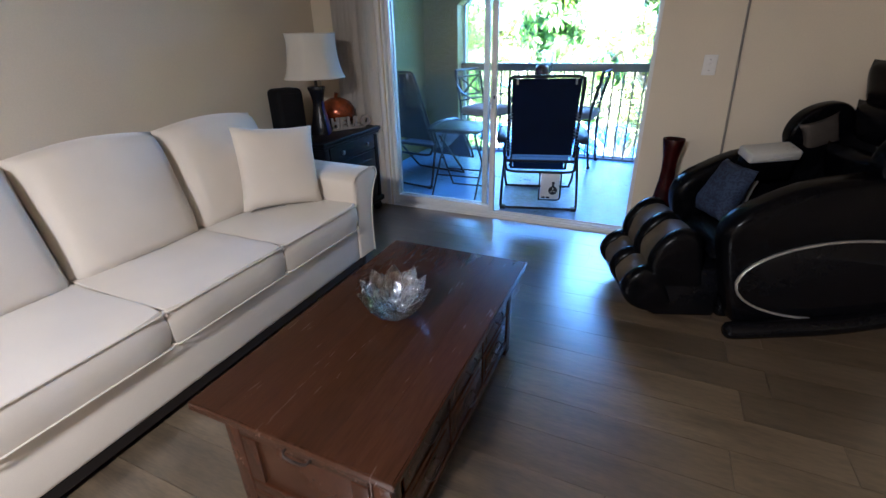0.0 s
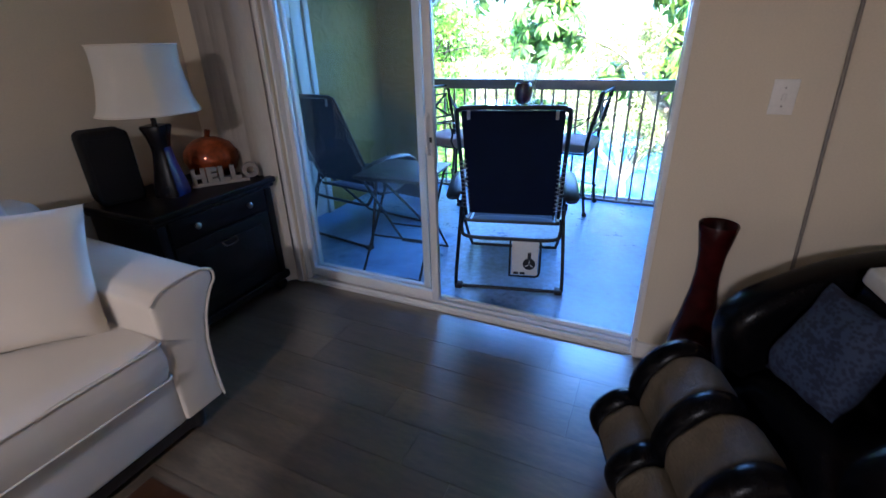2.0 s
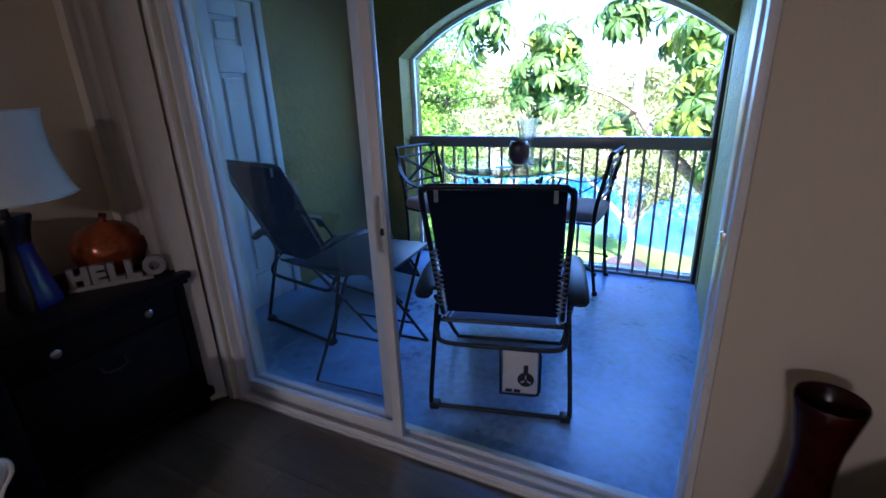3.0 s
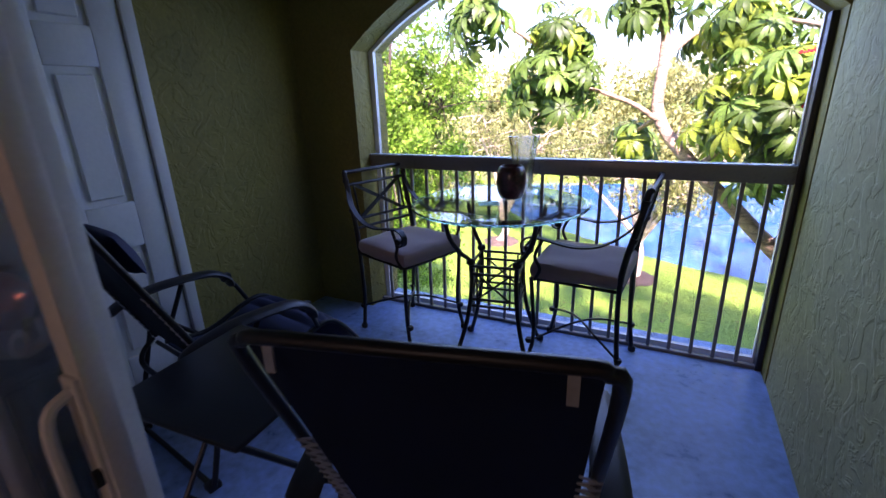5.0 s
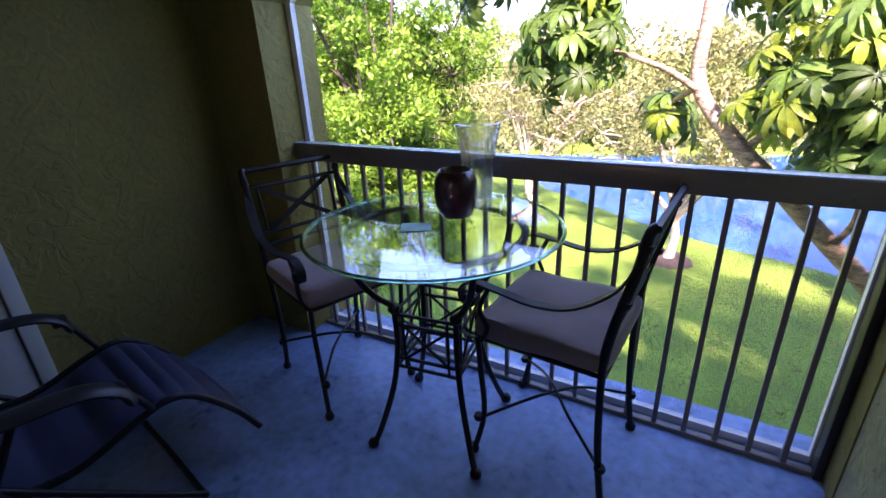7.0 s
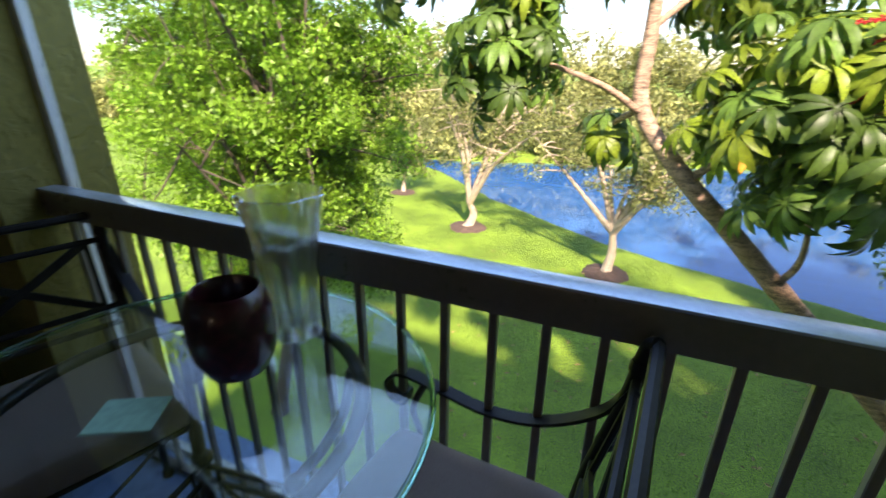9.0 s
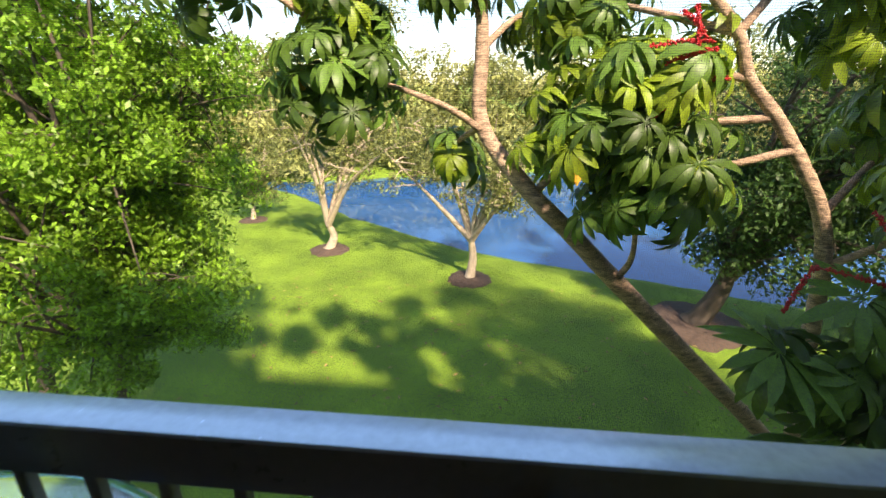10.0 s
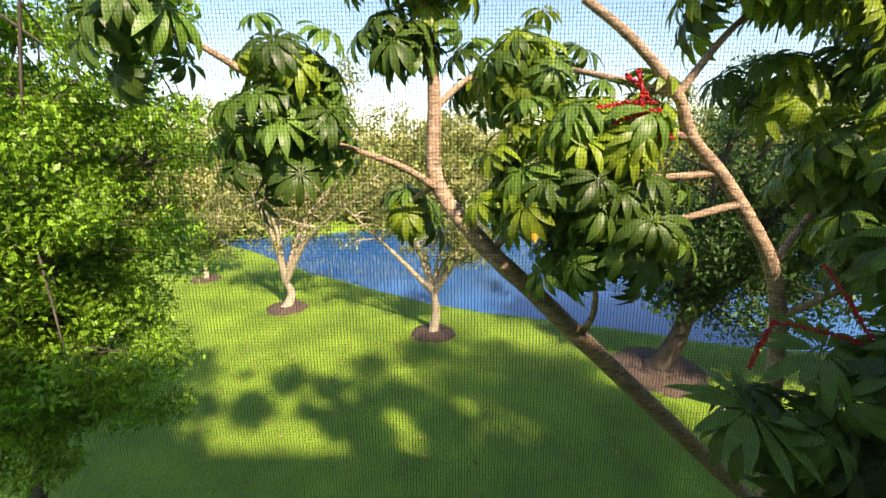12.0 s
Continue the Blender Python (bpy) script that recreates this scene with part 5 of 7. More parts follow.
make_bistro_table()
TOP = DECK + 0.923
bm = bmesh.new()
lathe(bm, [(0.0, 0.0), (0.05, 0.0), (0.058, 0.004), (0.075, 0.04), (0.082, 0.085), (0.079, 0.135), (0.066, 0.172), (0.06, 0.176), (0.056, 0.172), (0.07, 0.085), (0.048, 0.012), (0.0, 0.01)], 40, cap=False)
o = tagged(mesh_object("candle_pot", bm, M_MAROON, 60), "dark maroon glass candle pot on the glass table", "candle pot")
o.matrix_basis = pose(-1.195, 5.70, TOP)
bm = bmesh.new()
lathe(bm, [(0.0, 0.0), (0.05, 0.0), (0.054, 0.01), (0.052, 0.05), (0.058, 0.14), (0.068, 0.24), (0.085, 0.322), (0.081, 0.324), (0.063, 0.24), (0.052, 0.14), (0.045, 0.06), (0.042, 0.034), (0.0, 0.03)], 36, cap=False, wobble=lambda f: 1 + 0.07 * math.sin(f * 14 * math.pi))
o = tagged(mesh_object("glass_vase", bm, M_CLEARGLASS, 60), "clear fluted glass vase on the glass table", "vase")
o.matrix_basis = pose(-1.175, 5.850, TOP)
bm = bmesh.new()
box(bm, -0.055, 0.055, -0.042, 0.042, 0, 0.003, 0.001)
o = tagged(mesh_object("paper_coaster", bm, M_COASTER), "small square green paper coaster on the table", "coaster")
o.matrix_basis = pose(-1.26, 5.52, TOP, 0, 0, 30)


def make_lounger(m, tray=False):
    """A folding recliner. It faces +y; its rear foot bar lies at the origin."""
    s = thing("recliner", "black folding recliner chair with dark navy sling", "recliner", group="recliners on the balcony")
    s.matrix_basis = m
    W = 0.295
    # sling frame of the back, with its sling
    b0, b1 = Vector((0, 0.13, 0.45)), Vector((0, -0.185, 1.135))
    def on_back(x, f, d=0.0):
        p = b0.lerp(b1, f)
        n = (b1 - b0).normalized().cross(Vector((1, 0, 0)))
        return Vector((x, p.y, p.z)) + n * d
    bm = bmesh.new()
    V = W - 0.012
    tube(bm, smooth_line([on_back(-V, 0), on_back(-V, 0.5), on_back(-V, 0.93), on_back(-V + 0.02, 0.985), on_back(-V + 0.06, 1.0), on_back(0, 1.0), on_back(V - 0.06, 1.0), on_back(V - 0.02, 0.985), on_back(V, 0.93), on_back(V, 0.5), on_back(V, 0)], 4), 0.0125, 8)
    bf = part("back_frame", bm, M_TUBE, s, smooth=60)
    bm = bmesh.new()
    n, k = 10, 12
    grid = [[bm.verts.new(on_back((-W + 0.035) + (2 * W - 0.07) * i / n, 0.02 + 0.955 * j / k, 0.018 * math.sin(math.pi * j / k) * (1 - abs(2 * i / n - 1) ** 4))) for j in range(k + 1)] for i in range(n + 1)]
    back = [[bm.verts.new(v.co + Vector((0, 0.006, 0.002))) for v in col] for col in grid]
    for i in range(n):
        for j in range(k):
            bm.faces.new((grid[i][j], grid[i + 1][j], grid[i + 1][j + 1], grid[i][j + 1]))
            bm.faces.new((back[i][j], back[i][j + 1], back[i + 1][j + 1], back[i + 1][j]))
    for j in range(k):
        bm.faces.new((grid[0][j], grid[0][j + 1], back[0][j + 1], back[0][j]))
        bm.faces.new((grid[n][j], back[n][j], back[n][j + 1], grid[n][j + 1]))
    for i in range(n):
        bm.faces.new((grid[i][k], grid[i + 1][k], back[i + 1][k], back[i][k]))
        bm.faces.new((grid[i][0], back[i][0], back[i + 1][0], grid[i + 1][0]))
    part("back_sling", bm, M_SLING, bf, "dark navy woven sling", smooth=60)
    for side in (1, -1):
        bm = bmesh.new()
        pts = []
        for q in range(25):
            f = 0.08 + 0.5 * q / 24
            pts.append(on_back(side * (W - 0.006 if q % 2 else W - 0.045), f, -0.012))
        tube(bm, pts, 0.0028, 5)
        part("lacing", bm, M_LACE, bf, "grey elastic lacing")
    for side in (1, -1):
        bm = bmesh.new()
        b2 = bmesh.new()
        box(b2, -0.008, 0.008, -0.003, 0.003, -0.03, 0.03)
        merge(bm, b2, Matrix.Translation(on_back(side * (W - 0.075), 0.965, -0.012)))
        part("strap", bm, M_LACE, bf, "pale woven strap")
    bm = bmesh.new()
    b2 = bmesh.new()
    pillow(b2, 0.42, 0.17, 0.085, n=12, soft=0.4, seed=3)
    merge(bm, b2, Matrix.Translation(on_back(0, 0.74, 0.062)) @ pose(0, 0, 0, 115, 0, 0))
    part("head_pillow", bm, M_PADCLOTH, s, smooth=60)
    # seat and leg rest, padded cross-ways
    line = smooth_line([(0, 0.16, 0.40), (0, 0.36, 0.37), (0, 0.56, 0.43), (0, 0.66, 0.445), (0, 0.74, 0.40), (0, 0.85, 0.26), (0, 0.92, 0.13)], 5)
    for side in (1, -1):
        bm = bmesh.new()
        tube(bm, [(side * (W - 0.01), p.y, p.z) for p in line], 0.0125, 8)
        part("seat_rail", bm, M_TUBE, s, smooth=60)
    bm = bmesh.new()
    tube(bm, [(-W + 0.01, line[-1].y, line[-1].z), (W - 0.01, line[-1].y, line[-1].z)], 0.0125, 8)
    part("front_bar", bm, M_TUBE, s)
    bm = bmesh.new()
    nx = 10
    rows = []
    fine = smooth_line(line, 3)
    for idx, p in enumerate(fine):
        d = (fine[min(idx + 1, len(fine) - 1)] - fine[max(idx - 1, 0)]).normalized()
        nr = Vector((1, 0, 0)).cross(d)
        puff = 0.018 * abs(math.sin(idx * math.pi / 11)) + 0.006
        rows.append(([bm.verts.new(Vector(((-W + 0.035) + (2 * W - 0.07) * i / nx, p.y, p.z)) + nr * puff * (1 - abs(2 * i / nx - 1) ** 6)) for i in range(nx + 1)],
                     [bm.verts.new(Vector(((-W + 0.035) + (2 * W - 0.07) * i / nx, p.y, p.z)) - nr * 0.008) for i in range(nx + 1)]))
    for (t0, u0), (t1, u1) in zip(rows, rows[1:]):
        for i in range(nx):
            bm.faces.new((t0[i], t0[i + 1], t1[i + 1], t1[i]))
            bm.faces.new((u0[i], u1[i], u1[i + 1], u0[i + 1]))
        bm.faces.new((t0[0], t1[0], u1[0], u0[0]))
        bm.faces.new((t0[nx], u0[nx], u1[nx], t1[nx]))
    for t0, u0 in (rows[0], rows[-1]):
        for i in range(nx):
            bm.faces.new((t0[i], u0[i], u0[i + 1], t0[i + 1]))
    part("seat_sling", bm, M_PADCLOTH, s, "padded dark navy seat", smooth=60)
    # legs
    bm = bmesh.new()
    tube(bm, smooth_line([(-W - 0.015, 0.125, 0.50), (-W - 0.035, 0.0, 0.06), (-W - 0.015, -0.01, 0.02), (-W + 0.03, -0.01, 0.014), (0, -0.01, 0.014), (W - 0.03, -0.01, 0.014), (W + 0.015, -0.01, 0.02), (W + 0.035, 0.0, 0.06), (W + 0.015, 0.125, 0.50)], 4), 0.0115, 8)
    part("rear_leg_frame", bm, M_TUBE, s, smooth=60)
    bm = bmesh.new()
    tube(bm, smooth_line([(-W - 0.03, 0.16, 0.52), (-W - 0.03, 0.42, 0.26), (-W - 0.02, 0.64, 0.04), (-W + 0.04, 0.66, 0.014), (W - 0.04, 0.66, 0.014), (W + 0.02, 0.64, 0.04), (W + 0.03, 0.42, 0.26), (W + 0.03, 0.16, 0.52)], 4), 0.0115, 8)
    part("front_leg_frame", bm, M_TUBE, s, smooth=60)
    for z, y in ((0.41, 0.13), (0.385, 0.19)):
        bm = bmesh.new()
        bar(bm, (-W, y, z), (W, y, z), 0.010)
        part("cross_bar", bm, M_TUBE, s)
    bm = bmesh.new()
    tube(bm, smooth_line([(-W - 0.005, 0.12, 0.44), (-W - 0.005, 0.06, 0.38), (-W + 0.04, 0.045, 0.335), (0, 0.045, 0.33), (W - 0.04, 0.045, 0.335), (W + 0.005, 0.06, 0.38), (W + 0.005, 0.12, 0.44)], 5), 0.012, 8)
    part("rear_bow", bm, M_TUBE, s, smooth=60)
    for side in (1, -1):
        bm = bmesh.new()
        box(bm, side * (W + 0.015) - 0.024, side * (W + 0.015) + 0.024, -0.035, 0.02, 0.0, 0.032, 0.008)
        part("rubber_foot", bm, M_ARM, s, "black rubber foot")
        bm = bmesh.new()
        prof = smooth_line([(0, -0.02, 0.60), (0, 0.05, 0.632), (0, 0.18, 0.655), (0, 0.34, 0.652), (0, 0.46, 0.635), (0, 0.53, 0.59), (0, 0.55, 0.54)], 4)
        tube(bm, [(side * (W + 0.045), p.y, p.z) for p in prof], [0.03] + [0.042] * (len(prof) - 2) + [0.034], 10, flat=0.42)
        a = part("armrest", bm, M_ARM, s, smooth=60)
        bm = bmesh.new()
        tube(bm, smooth_line([(side * (W + 0.03), 0.52, 0.60), (side * (W + 0.02), 0.56, 0.54), (side * W, 0.60, 0.45)], 4), 0.011, 8)
        part("arm_strut", bm, M_TUBE, a, smooth=60)
        bm = bmesh.new()
        bar(bm, (side * (W + 0.03), 0.30, 0.635), (side * (W + 0.02), 0.20, 0.44), 0.011)
        part("arm_strut", bm, M_TUBE, a, smooth=60)
        bm = bmesh.new()
        bar(bm, (side * (W + 0.03), 0.04, 0.625), (side * W, 0.06, 0.61), 0.011)
        part("arm_link", bm, M_TUBE, a, smooth=60)
        bm = bmesh.new()
        box(bm, side * (W + 0.035) - 0.02, side * (W + 0.035) + 0.02, 0.50, 0.55, 0.575, 0.615, 0.008)
        part("lock_clamp", bm, M_ARM, a)
    if tray:
        # folded side tray hanging from the rear bar
        bm = bmesh.new()
        x0, x1, z0, z1, y = 0.005, 0.19, 0.075, 0.33, 0.05
        box(bm, x0 + 0.012, x1 - 0.012, y - 0.004, y + 0.004, z0 + 0.012, z1 - 0.012, 0.003)
        t = part("tray", bm, M_CARD, s, "cream plastic side tray hanging folded")
        bm = bmesh.new()
        tube(bm, [(x0, y, z0), (x1 - 0.03, y, z0), (x1 - 0.008, y, z0 + 0.008), (x1, y, z0 + 0.03), (x1, y, z1 - 0.03), (x1 - 0.008, y, z1 - 0.008), (x1 - 0.03, y, z1), (x0, y, z1)], 0.007, 8, closed=True)
        part("tray_frame", bm, M_TUBE, t, smooth=60)
        bm = bmesh.new()
        b2 = bmesh.new()
        lathe(b2, [(0.0, 0.006), (0.032, 0.006), (0.038, 0.004), (0.039, 0.0)], 28, cap=False)
        merge(bm, b2, pose(0.125, y - 0.004, 0.165, 90, 0, 0))
        box(bm, 0.114, 0.136, y - 0.009, y - 0.004, 0.2, 0.245, 0.002)
        cup = part("cup_ring", bm, M_ARM, t, "black round cup holder", smooth=50)
        bm = bmesh.new()
        for a in (90, 210, 330):
            b2 = bmesh.new()
            box(b2, 0.006, 0.026, -0.0025, 0.0025, 0, 0.002)
            merge(bm, b2, pose(0.125, y - 0.0105, 0.165, 90, 0, 0) @ pose(0, 0, 0, 0, 0, a))
        part("cup_spokes", bm, M_CARD, cup)
        for xa in (0.03, 0.07):
            bm = bmesh.new()
            box(bm, xa, xa + 0.032, y - 0.008, y - 0.004, 0.092, 0.108, 0.002)
            part("slot", bm, M_ARM, t)
    return s


make_lounger(pose(-0.768, 3.972, DECK, 0, 0, 13.5), tray=True)
make_lounger(pose(-2.235, 4.235, DECK, 0, 0, -9.5))


def make_side_table():
    s = thing("folding_table", "small grey folding side table with crossed black legs", "side table", (-1.558, 4.122, DECK), 3.5)
    bm = bmesh.new()
    box(bm, -0.25, 0.25, -0.25, 0.25, 0.655, 0.675, 0.008)
    part("tabletop", bm, M_GREYTOP, s)
    bm = bmesh.new()
    for x in (-0.22, 0.22):
        bar(bm, (x, -0.22, 0.648), (x, 0.22, 0.648), 0.008)
    for y in (-0.22, 0.22):
        bar(bm, (-0.22, y, 0.648), (0.22, y, 0.648), 0.008)
    part("top_frame", bm, M_TUBE, s)
    for k, x in ((1, 0.21), (-1, 0.19)):
        bm = bmesh.new()
        tube(bm, [(-x, k * 0.22, 0.645), (-x, -k * 0.29, 0.012), (x, -k * 0.29, 0.012), (x, k * 0.22, 0.645)], 0.0095, 8)
        part("leg_frame", bm, M_TUBE, s)
        bm = bmesh.new()
        bar(bm, (-x, -k * 0.12, 0.22), (x, -k * 0.12, 0.22), 0.007)
        part("stretcher", bm, M_TUBE, s)
    for x in (-0.2, 0.2):
        bm = bmesh.new()
        tube(bm, [(x - 0.02, 0.02, 0.352), (x + 0.02, 0.02, 0.352)], 0.008, 8)
        part("pivot", bm, M_TUBE, s)


make_side_table()


def make_mobile():
    s = thing("hanging_mobile", "black wire leaf mobile hanging from the balcony ceiling", "mobile", (-1.12, 5.72, 2.4))
    bm = bmesh.new()
    tube(bm, smooth_line([(0, 0, 0), (0.01, 0, -0.2), (0, 0.0, -0.44), (0.06, 0, -0.58), (0.02, 0.0, -0.74), (-0.1, 0, -0.9)], 5), 0.0018, 5)
    part("hanging_wire", bm, M_BLACK, s)
    bm = bmesh.new()
    tube(bm, smooth_line([(-0.36, 0, -0.50), (-0.18, 0.02, -0.45), (0, 0, -0.44), (0.18, -0.02, -0.46), (0.38, 0, -0.52)], 5), 0.0018, 5)
    part("branch_wire", bm, M_BLACK, s)
    rnd = random.Random(5)
    for i in range(18):
        f = -1 + 2 * i / 17
        x, z = 0.38 * f + rnd.uniform(-0.02, 0.02), -0.46 - 0.05 * f * f - rnd.uniform(0.0, 0.13)
        bm = bmesh.new()
        a = rnd.uniform(0, math.pi)
        ln, w = 0.026, 0.013
        pts = []
        for k in range(14):
            q = 2 * math.pi * k / 14
            u, v = ln * math.cos(q), w * math.sin(q) * (1 - 0.4 * math.cos(q))
            pts.append((x + u * math.cos(a) - v * math.sin(a), 0.02 * f, z + u * math.sin(a) + v * math.cos(a)))
        tube(bm, pts, 0.0016, 5, closed=True)
        tube(bm, [(x, 0.02 * f, z + 0.02), (x * 0.98, 0.01, -0.45 - 0.05 * f * f)], 0.0008, 4)
        part("wire_leaf", bm, M_BLACK, s)


make_mobile()

# ---- outside: materials ----
def grass_shader():
    m = shader("lawn", (0.115, 0.215, 0.016), rough=0.8, vary=0.35, scale=0.6, fine=28, bump=0.6, depth=0.03, tint2=(0.185, 0.285, 0.022))
    return m


M_GRASS = grass_shader()
M_BLADE = shader("grass_blade", (0.125, 0.235, 0.017), rough=0.6, vary=0.2, random_tint=0.14, by_island=True, see_through=0.4, bump=0)
M_MULCH = shader("bark_mulch", (0.10, 0.066, 0.05), rough=0.9, vary=0.5, scale=9, fine=40, bump=0.9, depth=0.03)
M_WATER = shader("pond_water", (0.03, 0.115, 0.31), rough=0.05, rough_vary=0.02, spec=0.8, vary=0.1, scale=0.25, fine=1.6, bump=0.05, depth=0.03, stretch=(0.35, 2.2, 1))
M_BARK = shader("pinkish_bark", (0.40, 0.27, 0.19), rough=0.8, vary=0.6, scale=7, fine=26, bump=0.9, depth=0.025, stretch=(1, 1, 3.5))
M_DARKBARK = shader("dark_bark", (0.085, 0.065, 0.05), rough=0.85, vary=0.35, scale=6, fine=40, bump=0.6, depth=0.015)
M_PALEBARK = shader("pale_bark", (0.44, 0.35, 0.26), rough=0.8, vary=0.3, scale=4, fine=30, bump=0.4, depth=0.01)
M_UMBLEAF = shader("umbrella_leaf", (0.11, 0.195, 0.03), rough=0.44, vary=0.25, scale=12, fine=60, bump=0.15, depth=0.004, random_tint=0.5, see_through=0.36)
M_UMBYOUNG = shader("young_umbrella_leaf", (0.27, 0.37, 0.03), rough=0.44, vary=0.25, scale=12, fine=60, bump=0.15, depth=0.004, random_tint=0.3, see_through=0.4)
M_YELLOWLEAF = shader("yellowed_leaf", (0.55, 0.30, 0.02), rough=0.5, vary=0.2)
M_LEAF = shader("small_leaf", (0.21, 0.37, 0.03), rough=0.45, vary=0.15, random_tint=0.5, by_island=True, see_through=0.4, bump=0)
M_LEAFDARK = shader("dark_small_leaf", (0.07, 0.14, 0.03), rough=0.5, vary=0.15, random_tint=0.5, by_island=True, see_through=0.3, bump=0)
M_LEAFDRY = shader("olive_small_leaf", (0.22, 0.24, 0.07), rough=0.55, vary=0.15, random_tint=0.45, by_island=True, see_through=0.35, bump=0)
M_WOODS = shader("woodland_leaf", (0.33, 0.34, 0.11), rough=0.6, vary=0.15, random_tint=0.5, by_island=True, see_through=0.3, bump=0)
M_BERRY = shader("red_flower_beads", (0.55, 0.02, 0.03), rough=0.4, vary=0.2)
M_LITTER = shader("fallen_leaf", (0.30, 0.20, 0.08), rough=0.7, vary=0.2, random_tint=0.4, by_island=True, bump=0)
M_FACADE = shader("building_stucco", (0.40, 0.38, 0.24), rough=0.8, vary=0.08, scale=1.5, fine=30, bump=0.2)

GROUND = -5.7


# ---- the building round the flat ----
def outer(name, x0, x1, y0, y1, z0, z1, label):
    bm = bmesh.new()
    box(bm, x0, x1, y0, y1, z0, z1)
    structure(name, bm, M_FACADE, label, "wall")


outer("building_wall_west", -3.3, B_LEFT - 0.205, -6, 6.2, GROUND, 2.56, "olive stucco outer wall of the building")
outer("building_wall_east", RIGHT + 0.205, 16, -6, 6.2, GROUND, 2.56, "olive stucco outer wall of the building")
outer("building_wall_recess", B_RIGHT + 0.205, RIGHT + 0.2, FRONT + WALL_T + 0.005, 6.2, GROUND, 2.56, "olive stucco outer wall of the building")
outer("building_wall_lower", B_LEFT - 0.2, B_RIGHT + 0.2, -6, 6.2, GROUND, DECK - 0.205, "olive stucco outer wall of the lower storeys")
outer("building_wall_rear", B_LEFT - 0.2, RIGHT + 0.2, -6, BACK - WALL_T - 0.005, DECK - 0.2, 2.66, "olive stucco rear wall of the building")
# unseen gables, added to break the roof's straight shadow edge on the lawn
bm = bmesh.new()
prism(bm, [(4.8, 3.71), (6.2, 4.7), (7.4, 4.0), (9.6, 4.8), (11.2, 4.2), (13.2, 5.2), (15.8, 3.9), (15.9, 3.71)], "y", -6.1, 6.3)
structure("building_gables", bm, M_FACADE, "unseen roof gables, added to shape the shadow on the lawn", "roof")
# this roof is out of view; its height is set by the lawn's shade
outer("building_roof", -3.5, 16.2, -6.2, 6.38, 2.665, 3.7, "flat stucco-edged roof of the building")


# ---- ground, pond ----
def shore_near(x):
    return float(np.interp(x, [-60, -30, -15, -8, -1.5, 4, 11, 25, 60], [47, 43.5, 37, 30.5, 25.9, 23.4, 21.1, 17, 12]))


def shore_far(x):
    return float(np.interp(x, [-60, -30, -16, -8.7, 5, 25, 60], [46.5, 43.2, 41, 43.5, 47.5, 52, 58]))


def make_ground():
    xs = np.concatenate([[-2500, -900, -400, -200, -120, -80], np.arange(-60, 60.1, 1.2), [80, 120, 200, 400, 900, 2500]])
    ys = np.concatenate([[-2500, -800, -300, -100, -40, -15, -5], np.arange(0, 64.1, 0.8), [72, 90, 130, 200, 400, 900, 2500]])
    verts = []
    for y in ys:
        for x in xs:
            z = GROUND + 0.10 * noise.noise((x * 0.12, y * 0.12, 0.0))
            if -60 <= x <= 60:
                d = min(y - shore_near(x), shore_far(x) - y)
                d += 0.5 * noise.noise((x * 0.5, y * 0.5, 3.0))
                z -= 1.1 * max(0.0, min(1.0, (d + 0.9) / 2.5))
            verts.append((x, y, z))
    nx = len(xs)
    faces = [(j * nx + i, j * nx + i + 1, (j + 1) * nx + i + 1, (j + 1) * nx + i) for j in range(len(ys) - 1) for i in range(nx - 1)]
    me = bpy.data.meshes.new("ground")
    me.from_pydata([tuple(map(float, v)) for v in verts], [], faces)
    me.materials.append(M_GRASS)
    me.shade_smooth()
    tagged(new("ground", me), "mown green lawn sloping gently to a pond", "lawn", kind="structure")
    bm = bmesh.new()
    box(bm, -62, 62, 9, 62, GROUND - 0.9, GROUND - 0.42)
    structure("water", bm, M_WATER, "calm blue pond reflecting the sky", "pond")


make_ground()


def blades(name, label, n, region, size, material, seed, category, flat=False):
    """Thousands of small blades or leaves strewn over the lawn, in one mesh."""
    r = np.random.RandomState(seed)
    x = r.uniform(region[0], region[1], n)
    y = r.uniform(region[2], region[3], n)
    a = r.uniform(0, 2 * math.pi, n)
    s = size * r.uniform(0.6, 1.4, n)
    verts, faces = [], []
    for i in range(n):
        if y[i] > shore_near(x[i]) - 1.0:
            continue
        z = GROUND + 0.10 * noise.noise((x[i] * 0.12, y[i] * 0.12, 0.0))
        k = len(verts)
        c, q = math.cos(a[i]), math.sin(a[i])
        if flat:
            L, W = s[i], s[i] * 0.4
            verts += [(x[i] + c * L, y[i] + q * L, z + 0.02), (x[i] - q * W, y[i] + c * W, z + 0.045), (x[i] - c * L, y[i] - q * L, z + 0.02), (x[i] + q * W, y[i] - c * W, z + 0.03)]
            faces.append((k, k + 1, k + 2, k + 3))
        else:
            W = s[i] * 0.22
            verts += [(x[i] + c * W, y[i] + q * W, z - 0.01), (x[i] - c * W, y[i] - q * W, z - 0.01), (x[i] - q * s[i] * 0.6, y[i] + c * s[i] * 0.6, z + s[i])]
            faces.append((k, k + 1, k + 2))
    me = bpy.data.meshes.new(name)
    me.from_pydata(verts, [], faces)
    me.materials.append(material)
    tagged(new(name, me), label, category, kind="stuff")


blades("grass_blades", "short uneven green grass blades of the lawn", 90000, (-14, 12, 11.0, 29), 0.042, M_BLADE, 3, "grass")
blades("leaf_litter", "dry fallen leaves strewn over the lawn", 420, (-8, 8, 10.5, 22), 0.07, M_LITTER, 8, "fallen leaves", flat=True)


